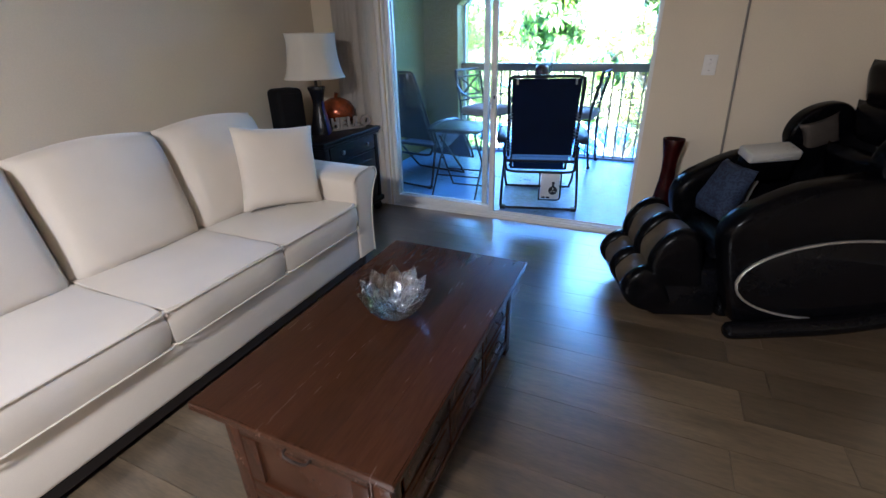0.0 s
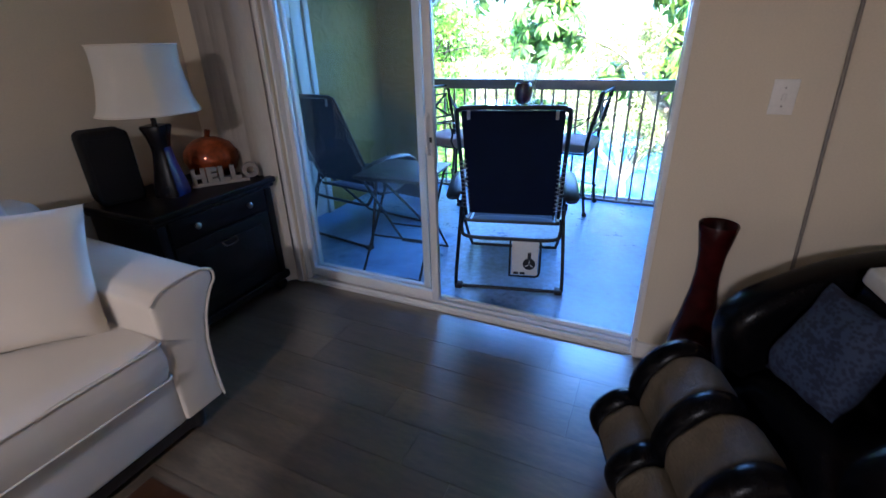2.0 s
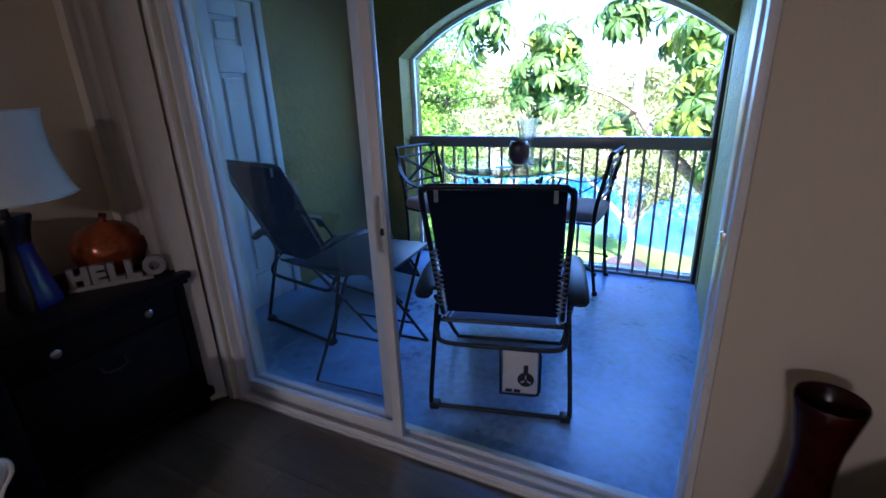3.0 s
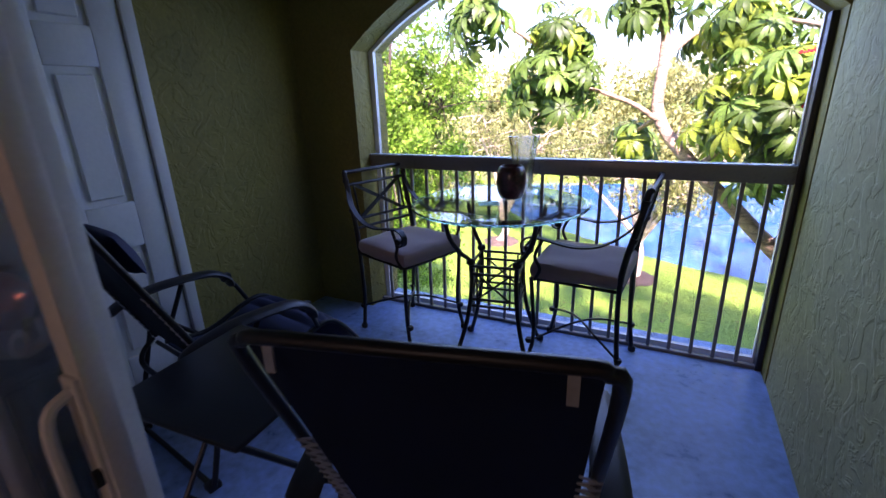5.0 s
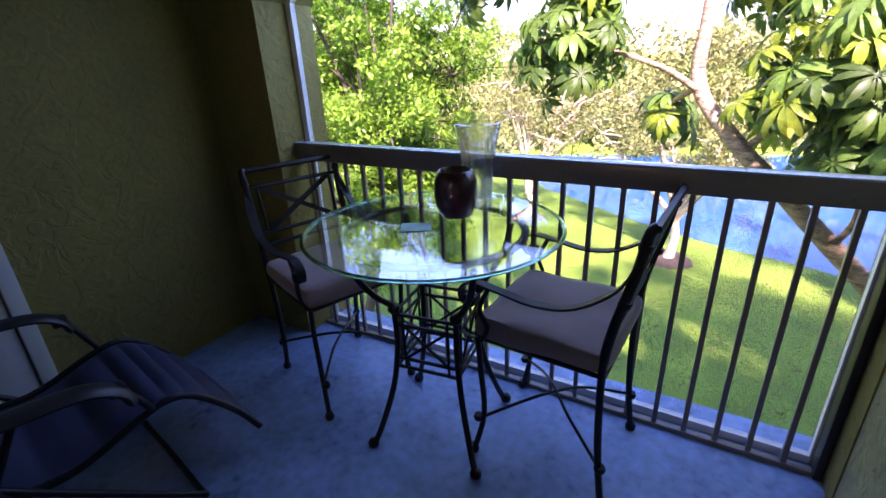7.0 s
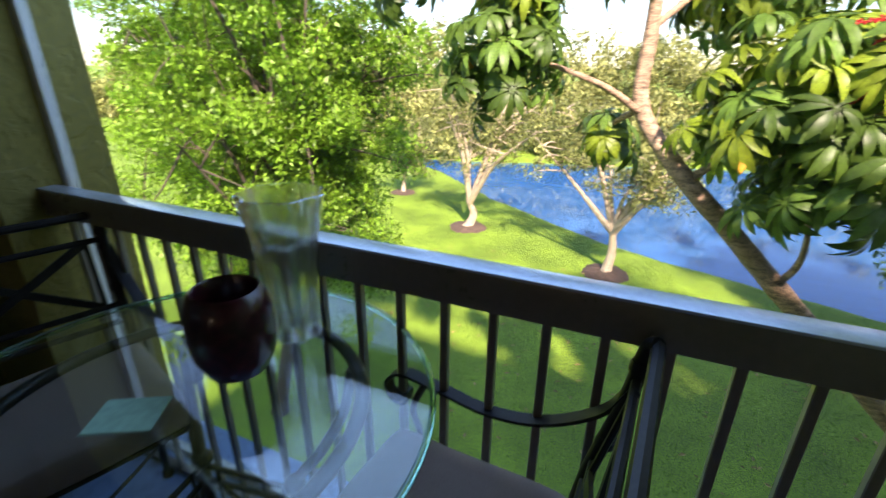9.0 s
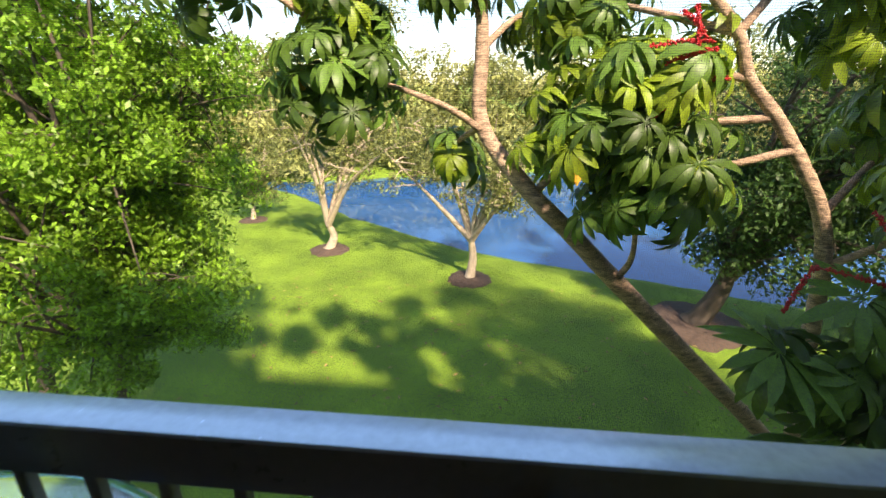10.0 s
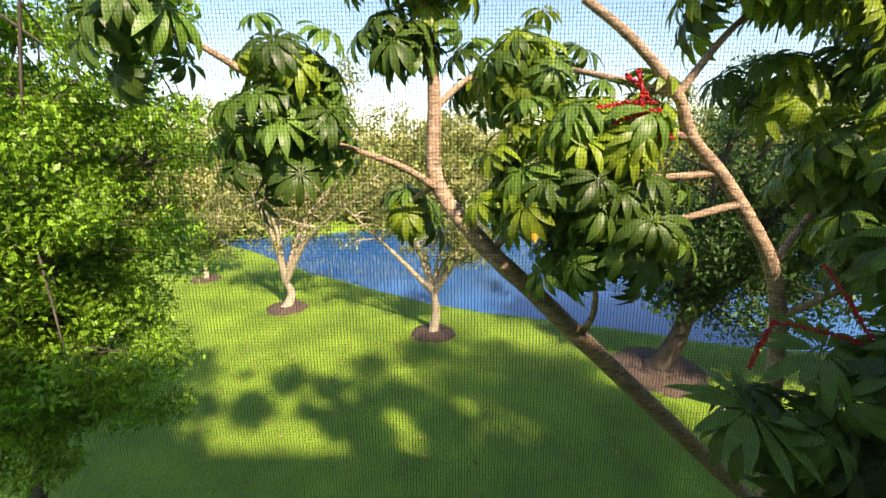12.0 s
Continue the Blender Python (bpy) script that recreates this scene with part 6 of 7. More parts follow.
def make_mulch(x, y, r, seed):
    rnd = random.Random(seed)
    bm = bmesh.new()
    n = 28
    rings = []
    for k, (f, h) in enumerate(((0.0, 0.12), (0.4, 0.12), (0.75, 0.08), (1.0, -0.06))):
        rings.append([bm.verts.new((x + r * f * math.cos(2 * math.pi * i / n) * rnd.uniform(0.92, 1.1), y + r * f * math.sin(2 * math.pi * i / n) * rnd.uniform(0.92, 1.1), GROUND + h + rnd.uniform(-0.02, 0.03))) for i in range(n)])
    for a, b in zip(rings, rings[1:]):
        for i in range(n):
            bm.faces.new((a[i], a[(i + 1) % n], b[(i + 1) % n], b[i]))
    return tagged(mesh_object("mulch_ring", bm, M_MULCH, 60), "ring of brown bark mulch round a tree foot", "mulch", group="mulch rings")


make_mulch(-7.70, 24.45, 0.95, 1)
make_mulch(-1.15, 21.7, 0.95, 2)
make_mulch(6.1, 18.9, 1.7, 3)
make_mulch(-13.5, 28.6, 0.9, 4)


# ---- trees with small leaves ----
def leaf_mesh(name, centers, radii, per, size, material, seed, squash=0.7):
    """One crown: rhombic folded leaves thrown round each clump's middle."""
    r = np.random.RandomState(seed)
    c = np.repeat(np.array(centers, float), per, axis=0)
    rad = np.repeat(np.array(radii, float), per)
    n = len(c)
    d = r.normal(size=(n, 3))
    d /= np.linalg.norm(d, axis=1)[:, None]
    d *= (r.uniform(0, 1, n) ** 0.45 * rad)[:, None]
    d[:, 2] *= squash
    p = c + d
    a = r.normal(size=(n, 3)) + np.array([0, 0, -0.25])
    a /= np.linalg.norm(a, axis=1)[:, None]
    up = r.normal(size=(n, 3)) * 0.7 + np.array([0, 0, 1.0])
    b = np.cross(a, up)
    b /= np.linalg.norm(b, axis=1)[:, None] + 1e-9
    nrm = np.cross(b, a)
    s = (size * r.uniform(0.6, 1.35, n))[:, None]
    v = np.empty((n, 4, 3))
    v[:, 0] = p - a * s * 0.5
    v[:, 1] = p + b * s * 0.24 + nrm * s * 0.07
    v[:, 2] = p + a * s * 0.5
    v[:, 3] = p - b * s * 0.24 + nrm * s * 0.07
    me = bpy.data.meshes.new(name)
    me.vertices.add(n * 4)
    me.vertices.foreach_set("co", v.reshape(-1))
    me.loops.add(n * 4)
    me.loops.foreach_set("vertex_index", np.arange(n * 4, dtype=np.int32))
    me.polygons.add(n)
    me.polygons.foreach_set("loop_start", np.arange(0, n * 4, 4, dtype=np.int32))
    me.update(calc_edges=True)
    me.validate()
    me.materials.append(material)
    return me


def make_leafy_tree(name, label, base, top, center, radii, limbs, twigs, per, size, clump, leaf_mat, bark, seed, trunk_r=0.14, bare=0.0, group="", forked=False):
    rnd = random.Random(seed)
    t = thing(name, label, "tree", (0, 0, 0), group=group)
    base, top, center = Vector(base), Vector(top), Vector(center)
    mid = base.lerp(top, 0.5) + Vector((rnd.uniform(-0.2, 0.2), rnd.uniform(-0.2, 0.2), 0))
    tr = smooth_line([base, mid, top], 6)
    bm = bmesh.new()
    tube(bm, tr, [trunk_r * (1.35 if i == 0 else 1.0) * (1 - 0.45 * i / (len(tr) - 1)) for i in range(len(tr))], 10)
    part("trunk", bm, bark, t, smooth=70)
    clumps = []
    for i in range(limbs):
        while True:
            d = Vector((rnd.uniform(-1, 1), rnd.uniform(-1, 1), rnd.uniform(-1, 1)))
            if 0.3 < d.length < 1:
                break
        d = d.normalized() * rnd.uniform(0.45, 1.12)
        tip = center + Vector((d.x * radii[0], d.y * radii[1], d.z * radii[2]))
        start = tr[-1] if forked else tr[rnd.randint(len(tr) * 2 // 3, len(tr) - 1)]
        m1 = start.lerp(tip, 0.4) + Vector((rnd.uniform(-0.3, 0.3), rnd.uniform(-0.3, 0.3), 0.25 * (tip - start).length * rnd.uniform(0.1, 0.6)))
        ln = smooth_line([start, m1, tip], 6)
        r0 = trunk_r * (rnd.uniform(0.45, 0.7) if forked else rnd.uniform(0.3, 0.5))
        bm = bmesh.new()
        tube(bm, ln, [r0 * (1 - 0.85 * k / (len(ln) - 1)) for k in range(len(ln))], 7)
        for _ in range(twigs):
            q = ln[rnd.randint(len(ln) * (2 if forked else 1) // 3, len(ln) - 1)]
            e = q + Vector((rnd.gauss(0, 1) * radii[0], rnd.gauss(0, 1) * radii[1], rnd.gauss(0, 0.8) * radii[2])) * 0.2
            k = q.lerp(e, 0.5) + Vector((0, 0, rnd.uniform(-0.08, 0.12)))
            tube(bm, smooth_line([q, k, e], 3), [r0 * 0.3, r0 * 0.28, r0 * 0.25, r0 * 0.2, r0 * 0.16, r0 * 0.12, r0 * 0.08], 5)
            if rnd.random() > bare:
                clumps.append((e, clump * rnd.uniform(0.6, 1.25)))
        part("limb", bm, bark, t, smooth=70)
        clumps.append((tip, clump * rnd.uniform(0.7, 1.2)))
    me = leaf_mesh("crown", [tuple(c) for c, _ in clumps], [r for _, r in clumps], per, size, leaf_mat, seed)
    ob = new("crown", me)
    ob.parent = t
    tagged(ob, kind="stuff")
    return t


make_leafy_tree("tree", "dense small-leaved yellow-green tree close to the balcony", (-7.0, 11.0, GROUND), (-6.2, 11.7, -1.5), (-6.75, 11.5, 1.5), (3.1, 2.3, 3.8), 40, 11, 270, 0.095, 0.46, M_LEAF, M_DARKBARK, 21, 0.15)
make_leafy_tree("tree", "dense small-leaved tree on the lawn beside the balcony", (-10.5, 13.2, GROUND), (-10.2, 13.4, -1.0), (-10.0, 13.6, 0.9), (3.4, 2.8, 4.6), 26, 7, 230, 0.10, 0.7, M_LEAF, M_DARKBARK, 22, 0.17)
make_leafy_tree("lawn_tree", "small pale-barked tree with sparse olive leaves in mulch", (-7.70, 24.4, GROUND), (-7.65, 24.45, -4.5), (-7.3, 24.6, -0.2), (3.4, 2.6, 2.0), 11, 9, 70, 0.15, 0.62, M_LEAFDRY, M_PALEBARK, 23, 0.23, 0.25, "lawn trees", True)
make_leafy_tree("lawn_tree", "small pale-barked tree with sparse olive leaves in mulch", (-1.15, 21.7, GROUND), (-1.1, 21.7, -4.1), (-1.2, 21.9, -0.7), (3.0, 2.2, 1.6), 10, 9, 74, 0.15, 0.58, M_LEAFDRY, M_PALEBARK, 24, 0.21, 0.2, "lawn trees", True)
make_leafy_tree("lawn_tree", "small pale-barked tree with sparse olive leaves in mulch", (-13.5, 28.6, GROUND), (-13.4, 28.6, -4.2), (-13.4, 28.8, -2.0), (2.6, 2.2, 2.0), 10, 6, 70, 0.18, 0.6, M_LEAFDRY, M_PALEBARK, 25, 0.15, 0.1, "lawn trees")
make_leafy_tree("shade_tree", "dark spreading shade tree with a thick leaning trunk", (6.1, 18.9, GROUND), (6.9, 19.0, -3.4), (9.0, 19.6, 0.2), (4.6, 3.2, 3.6), 26, 8, 180, 0.16, 0.85, M_LEAFDARK, M_DARKBARK, 26, 0.36)
# the next tree is added at the view's right edge to shade the lawn
make_leafy_tree("shade_tree", "tall dense leafy tree, added beside the building to shade the lawn", (7.6, 10.6, GROUND), (7.2, 10.3, -1.6), (6.9, 9.9, 2.2), (3.2, 1.6, 4.9), 40, 9, 230, 0.11, 0.62, M_LEAF, M_DARKBARK, 28, 0.2)
make_leafy_tree("shade_tree", "tall dark leafy tree beyond the lawn", (12.5, 16.0, GROUND), (12.3, 16.0, -1.5), (11.6, 16.0, 1.8), (4.4, 3.4, 4.4), 24, 8, 170, 0.16, 0.85, M_LEAFDARK, M_DARKBARK, 27, 0.26)


# ---- umbrella trees ----
def whorl_mesh(seed, young=False, flat=False):
    """A ring of drooping leaflets on a stalk."""
    rnd = random.Random(seed)
    bm = bmesh.new()
    tube(bm, [(0, 0, -0.22), (0.0, 0.0, -0.1), (0, 0, 0)], [0.006, 0.005, 0.006], 5)
    n = rnd.randint(12, 15)
    for i in range(n):
        a = 2 * math.pi * i / n + rnd.uniform(-0.12, 0.12)
        L = rnd.uniform(0.22, 0.31) * (0.95 if young else 1.0)
        W = L * rnd.uniform(0.118, 0.145)
        slope, bend = radians(rnd.uniform(4, 32)), radians(rnd.uniform(70, 112))
        if flat:
            L, W, slope, bend = L * 1.3, W * 1.25, radians(rnd.uniform(0, 14)), radians(rnd.uniform(20, 50))
        r, z = 0.0, 0.0
        prev = None
        steps = 7
        for k in range(steps + 1):
            f = k / steps
            ang = slope - bend * f
            if k:
                r += L * 1.2 / steps * math.cos(ang)
                z += L * 1.2 / steps * math.sin(ang)
            w = 0.004 if f < 0.16 else W * math.sin(math.pi * min(1, (f - 0.10) / 0.90) ** 1.0) ** 0.9 + 0.001
            c, s = math.cos(a), math.sin(a)
            mid = Vector((r * c, r * s, z - w * 0.22))
            lft = Vector((r * c - s * w, r * s + c * w, z))
            rgt = Vector((r * c + s * w, r * s - c * w, z))
            row = [bm.verts.new(lft), bm.verts.new(mid), bm.verts.new(rgt)]
            if prev:
                bm.faces.new((prev[0], prev[1], row[1], row[0]))
                bm.faces.new((prev[1], prev[2], row[2], row[1]))
            prev = row
    me = bpy.data.meshes.new("leaf_whorl")
    bm.to_mesh(me)
    bm.free()
    me.shade_smooth()
    me.materials.append(M_UMBYOUNG if young else M_UMBLEAF)
    return me


WHORLS = [whorl_mesh(s) for s in range(7)]
YOUNG = [whorl_mesh(50 + s, True) for s in range(4)]
FLAT = [whorl_mesh(80 + s, False, True) for s in range(3)]


def flower_spike(parent, a, b, seed):
    """A stalk set with red beads."""
    rnd = random.Random(seed)
    a, b = Vector(a), Vector(b)
    bm = bmesh.new()
    tube(bm, [a, a.lerp(b, 0.5) + Vector((0, 0, 0.02)), b], 0.006, 6)
    for i in range(110):
        f = rnd.random()
        p = a.lerp(b, f) + Vector((0, 0, 0.02 * 4 * f * (1 - f)))
        d = Vector((rnd.gauss(0, 1), rnd.gauss(0, 1), rnd.gauss(0, 1))).normalized() * 0.016
        v = bmesh.ops.create_icosphere(bm, subdivisions=1, radius=rnd.uniform(0.006, 0.010))["verts"]
        bmesh.ops.translate(bm, vec=p + d, verts=v)
    part("flower_spike", bm, M_BERRY, parent, "spike of small red flower beads", smooth=60)


def make_umbrella_tree(label, trunk, trunk_r, branches, seed, spikes=(), tops=(), yellow=()):
    """trunk: points from the ground up. branches: (points, whorls, spread, share of young leaves)."""
    rnd = random.Random(seed)
    t = thing("umbrella_tree", label, "tree", group="umbrella trees")
    ln = smooth_line(trunk, 7)
    bm = bmesh.new()
    rr = [trunk_r * (1 - 0.55 * i / (len(ln) - 1)) * (1 + 0.10 * noise.noise((i * 0.9, seed, 0))) for i in range(len(ln))]
    tube(bm, ln, rr, 12)
    part("trunk", bm, M_BARK, t, smooth=70)
    for pts, count, spread, young in branches:
        if len(pts) > 1:
            bl = smooth_line(pts, 6)
            bm = bmesh.new()
            r0 = 0.034 + trunk_r * 0.05
            tube(bm, bl, [r0 * (1 - 0.6 * i / (len(bl) - 1)) for i in range(len(bl))], 9)
            part("branch", bm, M_BARK, t, smooth=70)
        tip = Vector(pts[-1])
        for i in range(round(count * (2.4 if len(branches) < 10 else 1.4))):
            d = Vector((rnd.gauss(0, 1), rnd.gauss(0, 0.9), rnd.gauss(0, 0.58)))
            d = d.normalized() * spread * 1.25 * rnd.uniform(0.2, 1.0)
            at = tip + d
            out = (d * 0.7 + Vector((0, -0.05, 0.75 * spread))).normalized()
            m = Matrix.Translation(at) @ Vector((0, 0, 1)).rotation_difference(out).to_matrix().to_4x4() @ pose(0, 0, 0, 0, 0, rnd.uniform(0, 360))
            sc = rnd.uniform(0.8, 1.25)
            ob = new("leaf_whorl", rnd.choice(YOUNG) if rnd.random() < young else rnd.choice(WHORLS))
            ob.parent = t
            ob.matrix_basis = m @ Matrix.Scale(sc, 4)
            if i % 2 == 0:
                bm = bmesh.new()
                st = at - out * 0.2 * sc
                tube(bm, smooth_line([tip, tip.lerp(st, 0.5) + Vector((0, 0, -0.03)), st], 3), 0.007, 5)
                part("stalk", bm, M_UMBYOUNG, t, smooth=70)
    for k, at in enumerate(tops):
        ob = new("leaf_whorl", FLAT[k % len(FLAT)])
        ob.parent = t
        ob.matrix_basis = pose(*at, rnd.uniform(8, 25), rnd.uniform(-12, 12), rnd.uniform(0, 90)) @ Matrix.Scale(rnd.uniform(1.0, 1.2), 4)
    for k, (a, b) in enumerate(spikes):
        flower_spike(t, a, b, seed * 10 + k)
    for at in yellow:
        bm = bmesh.new()
        prev = None
        for k in range(8):
            f = k / 7
            w = 0.004 + 0.038 * math.sin(math.pi * min(1, f * 1.02)) ** 0.8
            row = [bm.verts.new((at[0] + q * w, at[1] - 0.04 * f * f + abs(q) * 0.012, at[2] - 0.22 * f)) for q in (-1, 0, 1)]
            if prev:
                bm.faces.new((prev[0], prev[1], row[1], row[0]))
                bm.faces.new((prev[1], prev[2], row[2], row[1]))
            prev = row
        part("yellow_leaf", bm, M_YELLOWLEAF, t, "withered yellow-orange hanging leaflet", smooth=70)
    return t


make_umbrella_tree("leaning umbrella tree with a bare pinkish trunk and drooping leaf whorls",
                   [(5.8, 12.2, GROUND), (3.02, 11.13, -2.81), (0.909, 10.35, -0.62), (0.35, 10.15, -0.03), (-0.146, 9.98, 0.477), (-0.62, 10.33, 1.06), (-0.645, 10.45, 1.75), (-0.66, 10.5, 2.15), (-0.78, 10.5, 2.9)], 0.12,
                   [([(-0.60, 10.3, 1.0), (-0.9, 10.1, 1.22), (-1.19, 9.9, 1.36), (-1.6, 9.98, 1.48), (-2.0, 10.0, 1.5)], 21, 0.55, 0.0),
                    ([(-1.7, 9.98, 1.54), (-2.0, 10.0, 1.9), (-1.95, 10.0, 2.2)], 11, 0.42, 0.55),
                    ([(-2.0, 10.0, 1.9), (-2.5, 9.7, 2.25), (-2.9, 9.4, 2.5)], 12, 0.5, 0.1),
                    ([(-0.78, 10.5, 2.9), (-0.8, 10.5, 3.1)], 14, 0.55, 0.15),
                    ([(-0.66, 10.5, 2.1), (-0.8, 10.45, 2.35), (-0.9, 10.4, 2.4)], 9, 0.34, 0.0),
                    ([(-0.64, 10.45, 1.8), (-0.3, 10.7, 2.1), (0.0, 10.9, 2.15)], 9, 0.4, 0.35),
                    ([(-0.1, 9.98, 0.45), (0.15, 9.9, 0.75), (0.1, 10.0, 1.0)], 8, 0.38, 0.3),
                    ([(0.909, 10.35, -0.62), (1.0, 10.2, -0.3), (0.95, 10.1, 0.1), (0.75, 10.0, 0.45)], 12, 0.42, 0.2),
                    ([(-0.62, 10.33, 1.06), (-0.85, 10.6, 0.9), (-0.95, 10.8, 0.75)], 6, 0.3, 0.3)], 31, yellow=[(-2.24, 9.75, 1.61)])
make_umbrella_tree("umbrella tree with bright young leaves and red flower spikes",
                   [(3.1, 9.9, GROUND), (2.9, 9.8, -3.0), (2.55, 9.6, -0.9), (2.39, 9.5, -0.06), (2.255, 9.5, 0.414), (2.02, 9.5, 0.805), (1.75, 9.55, 1.2), (1.5, 9.6, 1.5), (1.345, 9.6, 1.83), (0.95, 9.6, 2.25), (0.55, 9.6, 2.55)], 0.08,
                   [([(1.75, 9.55, 1.2), (1.2, 9.7, 1.15), (0.75, 9.8, 1.15), (0.5, 9.8, 1.2)], 22, 0.58, 0.3),
                    ([(1.9, 9.5, 0.95), (1.4, 9.6, 0.8), (1.0, 9.7, 0.8)], 18, 0.52, 0.1),
                    ([(1.5, 9.6, 1.5), (1.1, 9.7, 1.55), (0.8, 9.8, 1.6)], 16, 0.5, 0.5),
                    ([(1.345, 9.6, 1.83), (0.7, 10.2, 2.1), (0.35, 10.6, 2.2)], 14, 0.5, 0.5),
                    ([(2.255, 9.5, 0.414), (2.8, 9.8, 0.9), (3.1, 9.9, 1.15)], 16, 0.5, 0.4),
                    ([(1.345, 9.6, 1.83), (1.7, 9.6, 2.3), (2.1, 9.6, 2.65)], 18, 0.6, 0.6),
                    ([(2.39, 9.5, -0.06), (2.7, 9.2, 0.35), (2.9, 9.1, 0.6)], 14, 0.5, 0.1)], 32,
                   [((1.25, 9.4, 1.50), (0.95, 9.45, 1.42)), ((0.95, 9.7, 1.62), (0.60, 9.75, 1.55)), ((0.85, 9.7, 1.58), (0.8, 9.7, 1.78)), ((0.72, 9.7, 1.58), (0.66, 9.7, 1.75)), ((0.9, 9.5, 1.3), (0.78, 9.5, 1.2)),
                    ((1.05, 9.3, 1.75), (0.62, 9.35, 1.72)), ((1.0, 9.3, 1.78), (0.8, 9.3, 1.95)), ((1.1, 9.3, 1.7), (0.75, 9.3, 1.6)), ((0.95, 9.3, 1.72), (0.9, 9.3, 1.98))], yellow=[(0.18, 9.3, 0.9)])
make_umbrella_tree("low umbrella tree seen from above with red flower spikes",
                   [(2.7, 8.9, GROUND), (2.6, 8.8, -3.0), (2.4, 8.7, -1.4), (2.3, 8.6, -0.7)], 0.09,
                   [([(2.4, 8.7, -1.2), (2.0, 8.6, -0.75), (1.75, 8.5, -0.45)], 7, 0.34, 0.0),
                    ([(2.3, 8.6, -0.7), (2.25, 8.5, -0.7)], 8, 0.36, 0.0),
                    ([(2.3, 8.6, -0.7), (2.4, 8.5, -0.2), (2.35, 8.45, 0.05)], 9, 0.36, 0.05),
                    ([(2.4, 8.7, -1.2), (2.7, 8.4, -0.9), (2.85, 8.3, -0.7)], 9, 0.4, 0.0),
                    ([(2.4, 8.7, -1.5), (2.2, 8.3, -1.4), (2.1, 8.2, -1.25)], 8, 0.4, 0.0),
                    ([(2.5, 8.75, -1.6), (3.0, 8.9, -1.2), (3.1, 9.0, -0.9)], 9, 0.45, 0.0)], 33,
                   [((2.32, 8.5, 0.10), (1.85, 8.5, 0.72)), ((2.25, 8.5, 0.15), (1.60, 8.5, 0.33)), ((1.60, 8.5, 0.33), (1.49, 8.5, 0.0))],
                   [(1.50, 8.45, -0.28), (2.15, 8.4, -0.68), (1.95, 8.5, 0.12), (2.6, 8.4, -0.35), (1.85, 8.3, -0.95), (2.5, 8.3, 0.25)])


# crown added above and beside the view to shade the lawn; some branches show
make_umbrella_tree("tall umbrella tree, its wide crown added out of view to shade the lawn",
                   [(4.9, 10.4, GROUND), (4.8, 10.3, -2.5), (4.6, 10.2, 0.2), (4.3, 10.1, 2.0), (3.9, 10.0, 3.4), (3.6, 10.0, 4.4)], 0.13,
                   [([(4.3, 10.1, 2.0), (3.9, 9.9, 2.3), (3.4, 9.7, 2.5)], 15, 0.6, 0.5),
                    ([(3.9, 10.0, 3.4), (3.0, 9.9, 3.5), (2.3, 9.8, 3.6)], 18, 0.7, 0.4),
                    ([(3.9, 10.0, 3.4), (3.4, 9.7, 3.3), (3.0, 9.5, 3.2)], 16, 0.65, 0.4),
                    ([(3.6, 10.0, 4.4), (2.9, 10.0, 4.5), (2.4, 10.1, 4.6)], 18, 0.75, 0.4),
                    ([(3.6, 10.0, 4.4), (4.0, 10.1, 4.9), (4.2, 10.2, 5.2)], 18, 0.75, 0.4),
                    ([(4.3, 10.1, 2.0), (4.6, 9.8, 2.8), (4.8, 9.6, 3.3)], 18, 0.7, 0.4),
                    ([(4.6, 10.2, 0.2), (4.2, 9.9, 0.7), (3.9, 9.7, 1.0)], 12, 0.55, 0.4),
                    ([(4.3, 10.1, 2.0), (3.4, 10.2, 2.0), (2.6, 10.1, 2.0)], 20, 0.58, 0.6),
                    ([(4.5, 10.15, 1.0), (3.7, 9.7, 1.4), (3.0, 9.4, 1.6)], 20, 0.55, 0.6),
                    ([(4.8, 10.3, -1.5), (4.6, 9.9, -0.9), (4.4, 9.7, -0.5)], 14, 0.6, 0.2),
                    ([(4.6, 10.2, 0.2), (5.2, 9.8, 0.5), (5.6, 9.6, 0.8)], 14, 0.6, 0.2),
                    ([(4.3, 10.1, 2.0), (5.2, 9.9, 1.9), (5.8, 9.8, 2.0)], 14, 0.6, 0.2)], 34)


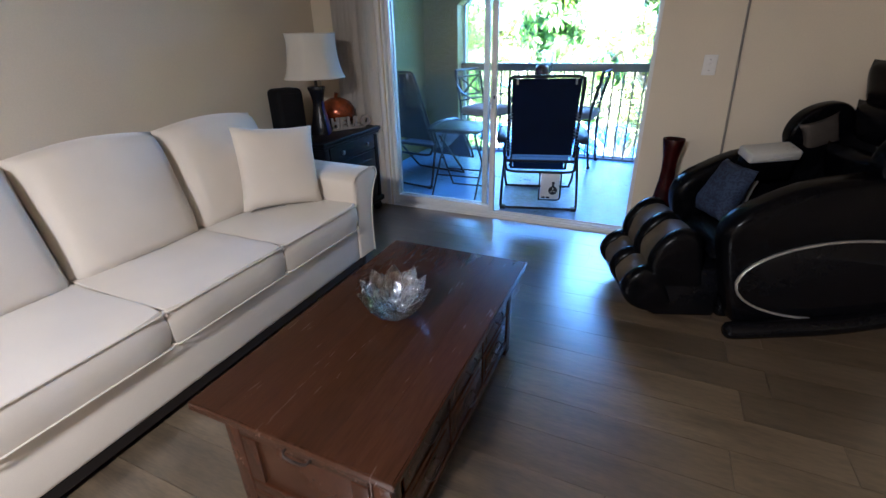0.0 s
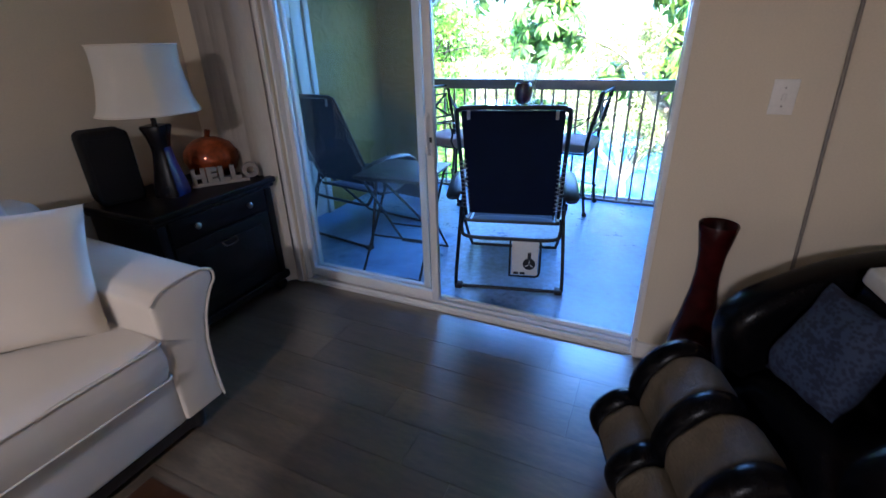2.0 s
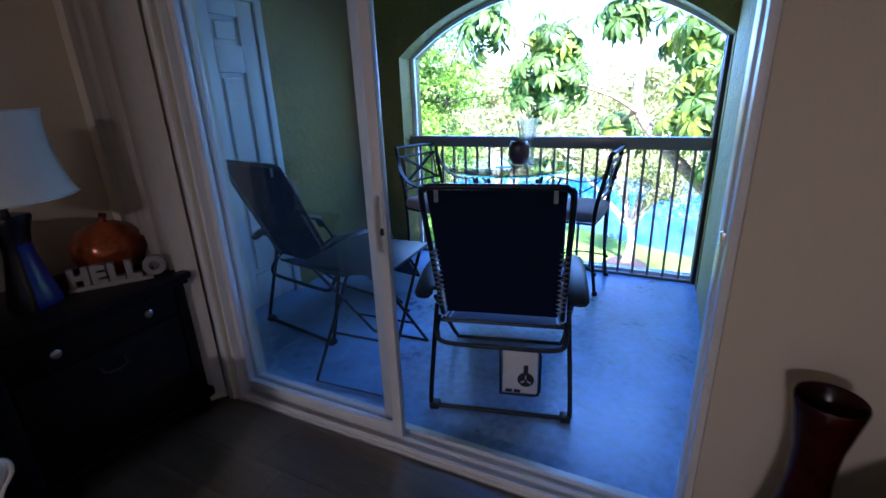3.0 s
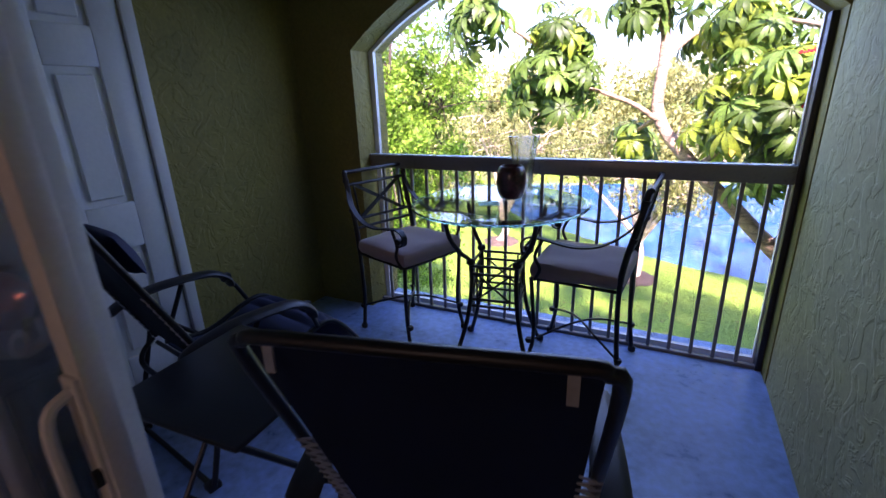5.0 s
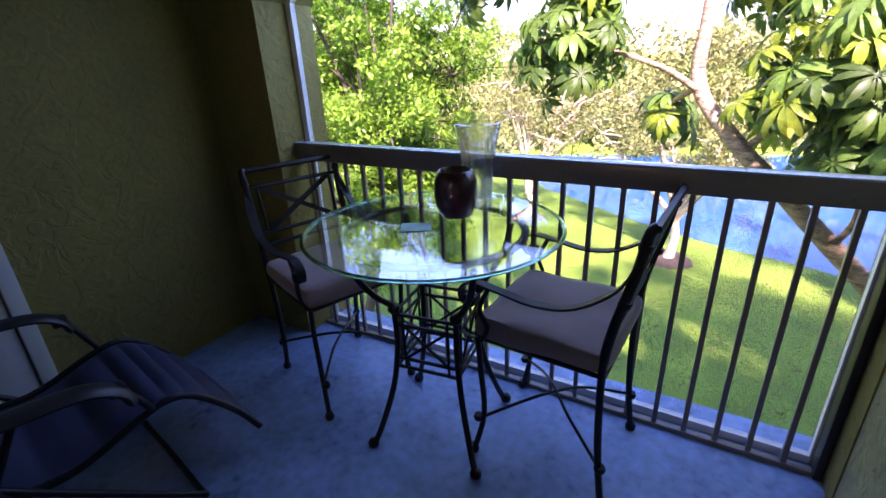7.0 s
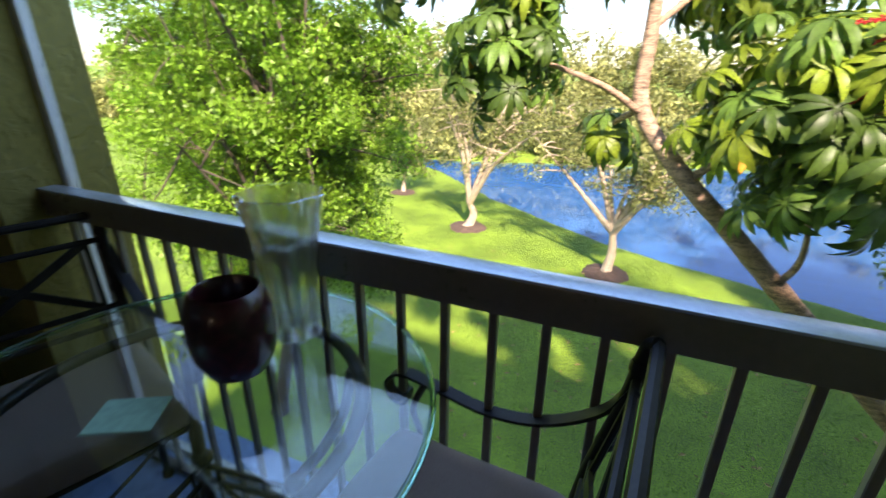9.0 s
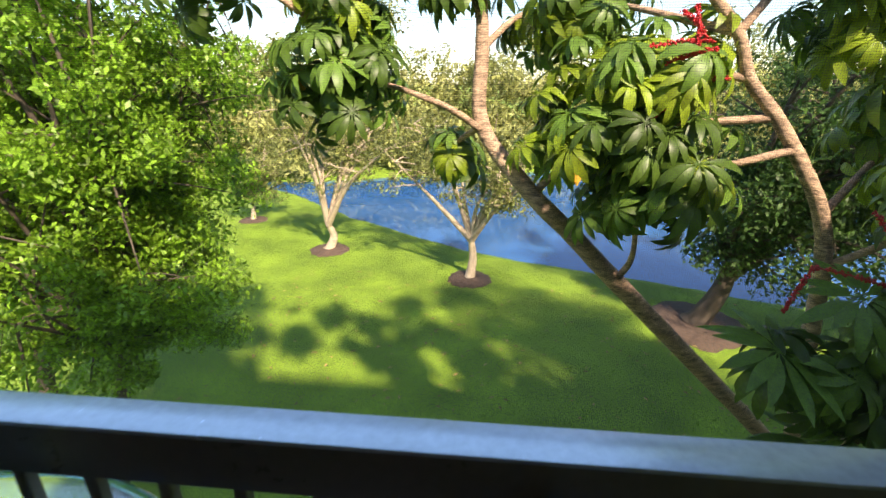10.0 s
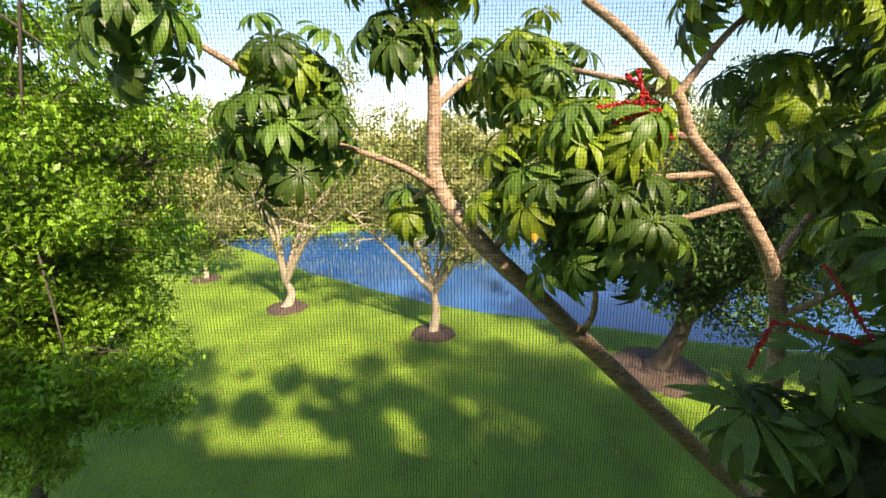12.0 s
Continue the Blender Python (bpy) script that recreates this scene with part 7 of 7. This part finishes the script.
# ---- woods beyond the pond, as one mass ----
def make_woods():
    rnd = random.Random(40)
    cs, rs = [], []
    for row, (off, h0, h1, step) in enumerate(((2.0, 2.8, 5.5, 2.6), (6.0, 5.5, 9.5, 3.0), (13.0, 8.5, 13.0, 4.0), (24.0, 11.0, 15.0, 5.0))):
        x = -75.0
        while x < 75:
            y = shore_far(max(-60, min(60, x))) + off + rnd.uniform(-1.5, 1.5)
            h = rnd.uniform(h0, h1) * (0.85 if -9 < x < 6 else 1.0) * (1 + 0.5 * noise.noise((x * 0.13, row * 1.7, 0)))
            for _ in range(16):
                f = rnd.random()
                w = 2.3 * (0.5 + row * 0.35)
                cs.append((x + rnd.gauss(0, w * 0.6), y + rnd.gauss(0, 1.0), GROUND + h * (0.12 + 0.86 * f)))
                rs.append(rnd.uniform(0.7, 1.4) * (1 + 0.25 * row))
            x += step * rnd.uniform(0.7, 1.3)
    me = leaf_mesh("woods", cs, rs, 85, 0.55, M_WOODS, 41, 0.8)
    tagged(new("woods", me), "dense olive-green woodland along the far shore", "woods", kind="stuff")
    # bare stems among them
    verts = bmesh.new()
    for i in range(70):
        x = rnd.uniform(-40, 45)
        y = shore_far(x) + rnd.uniform(0.8, 4)
        z = GROUND - 0.1
        a = Vector((x, y, z))
        b = a + Vector((rnd.uniform(-0.8, 0.8), rnd.uniform(-0.4, 0.4), rnd.uniform(2.5, 5)))
        tube(verts, smooth_line([a, a.lerp(b, 0.5) + Vector((rnd.uniform(-0.2, 0.2), 0, 0)), b], 3), [0.09, 0.085, 0.08, 0.07, 0.06, 0.05, 0.04], 5)
    tagged(mesh_object("woodland_stems", verts, M_PALEBARK, 70), "pale thin stems among the far woodland", "woods", kind="stuff")


make_woods()

# ---- floor planks of the room, one by one ----
def make_planks():
    rnd = random.Random(11)
    PW, PL = 0.18, 1.22
    meshes = {}
    def plank_mesh(ln):
        key = round(ln, 2)
        if key not in meshes:
            bm = bmesh.new()
            box(bm, 0, key - 0.0016, 0, PW - 0.0016, -0.006, 0.0)
            me = bpy.data.meshes.new("plank")
            bmesh.ops.recalc_face_normals(bm, faces=bm.faces)
            bm.to_mesh(me)
            bm.free()
            me.materials.append(M_PLANK)
            meshes[key] = me
        return meshes[key]
    y = BACK
    while y < FRONT - 0.001:
        x = LEFT
        first = rnd.uniform(0.25, 1.2)
        while x < RIGHT - 0.02:
            ln = min(first if x == LEFT else PL, RIGHT - x)
            if y + PW <= FRONT + 0.001:
                piece("plank", plank_mesh(ln), floor, (x, y, 0))
            x += round(ln, 2)
        y += PW
    bm = bmesh.new()
    box(bm, LEFT, RIGHT, FRONT - 0.11, FRONT + 0.002, -0.008, -0.0012)
    part("edge_strip", bm, M_PLANK, floor)


make_planks()
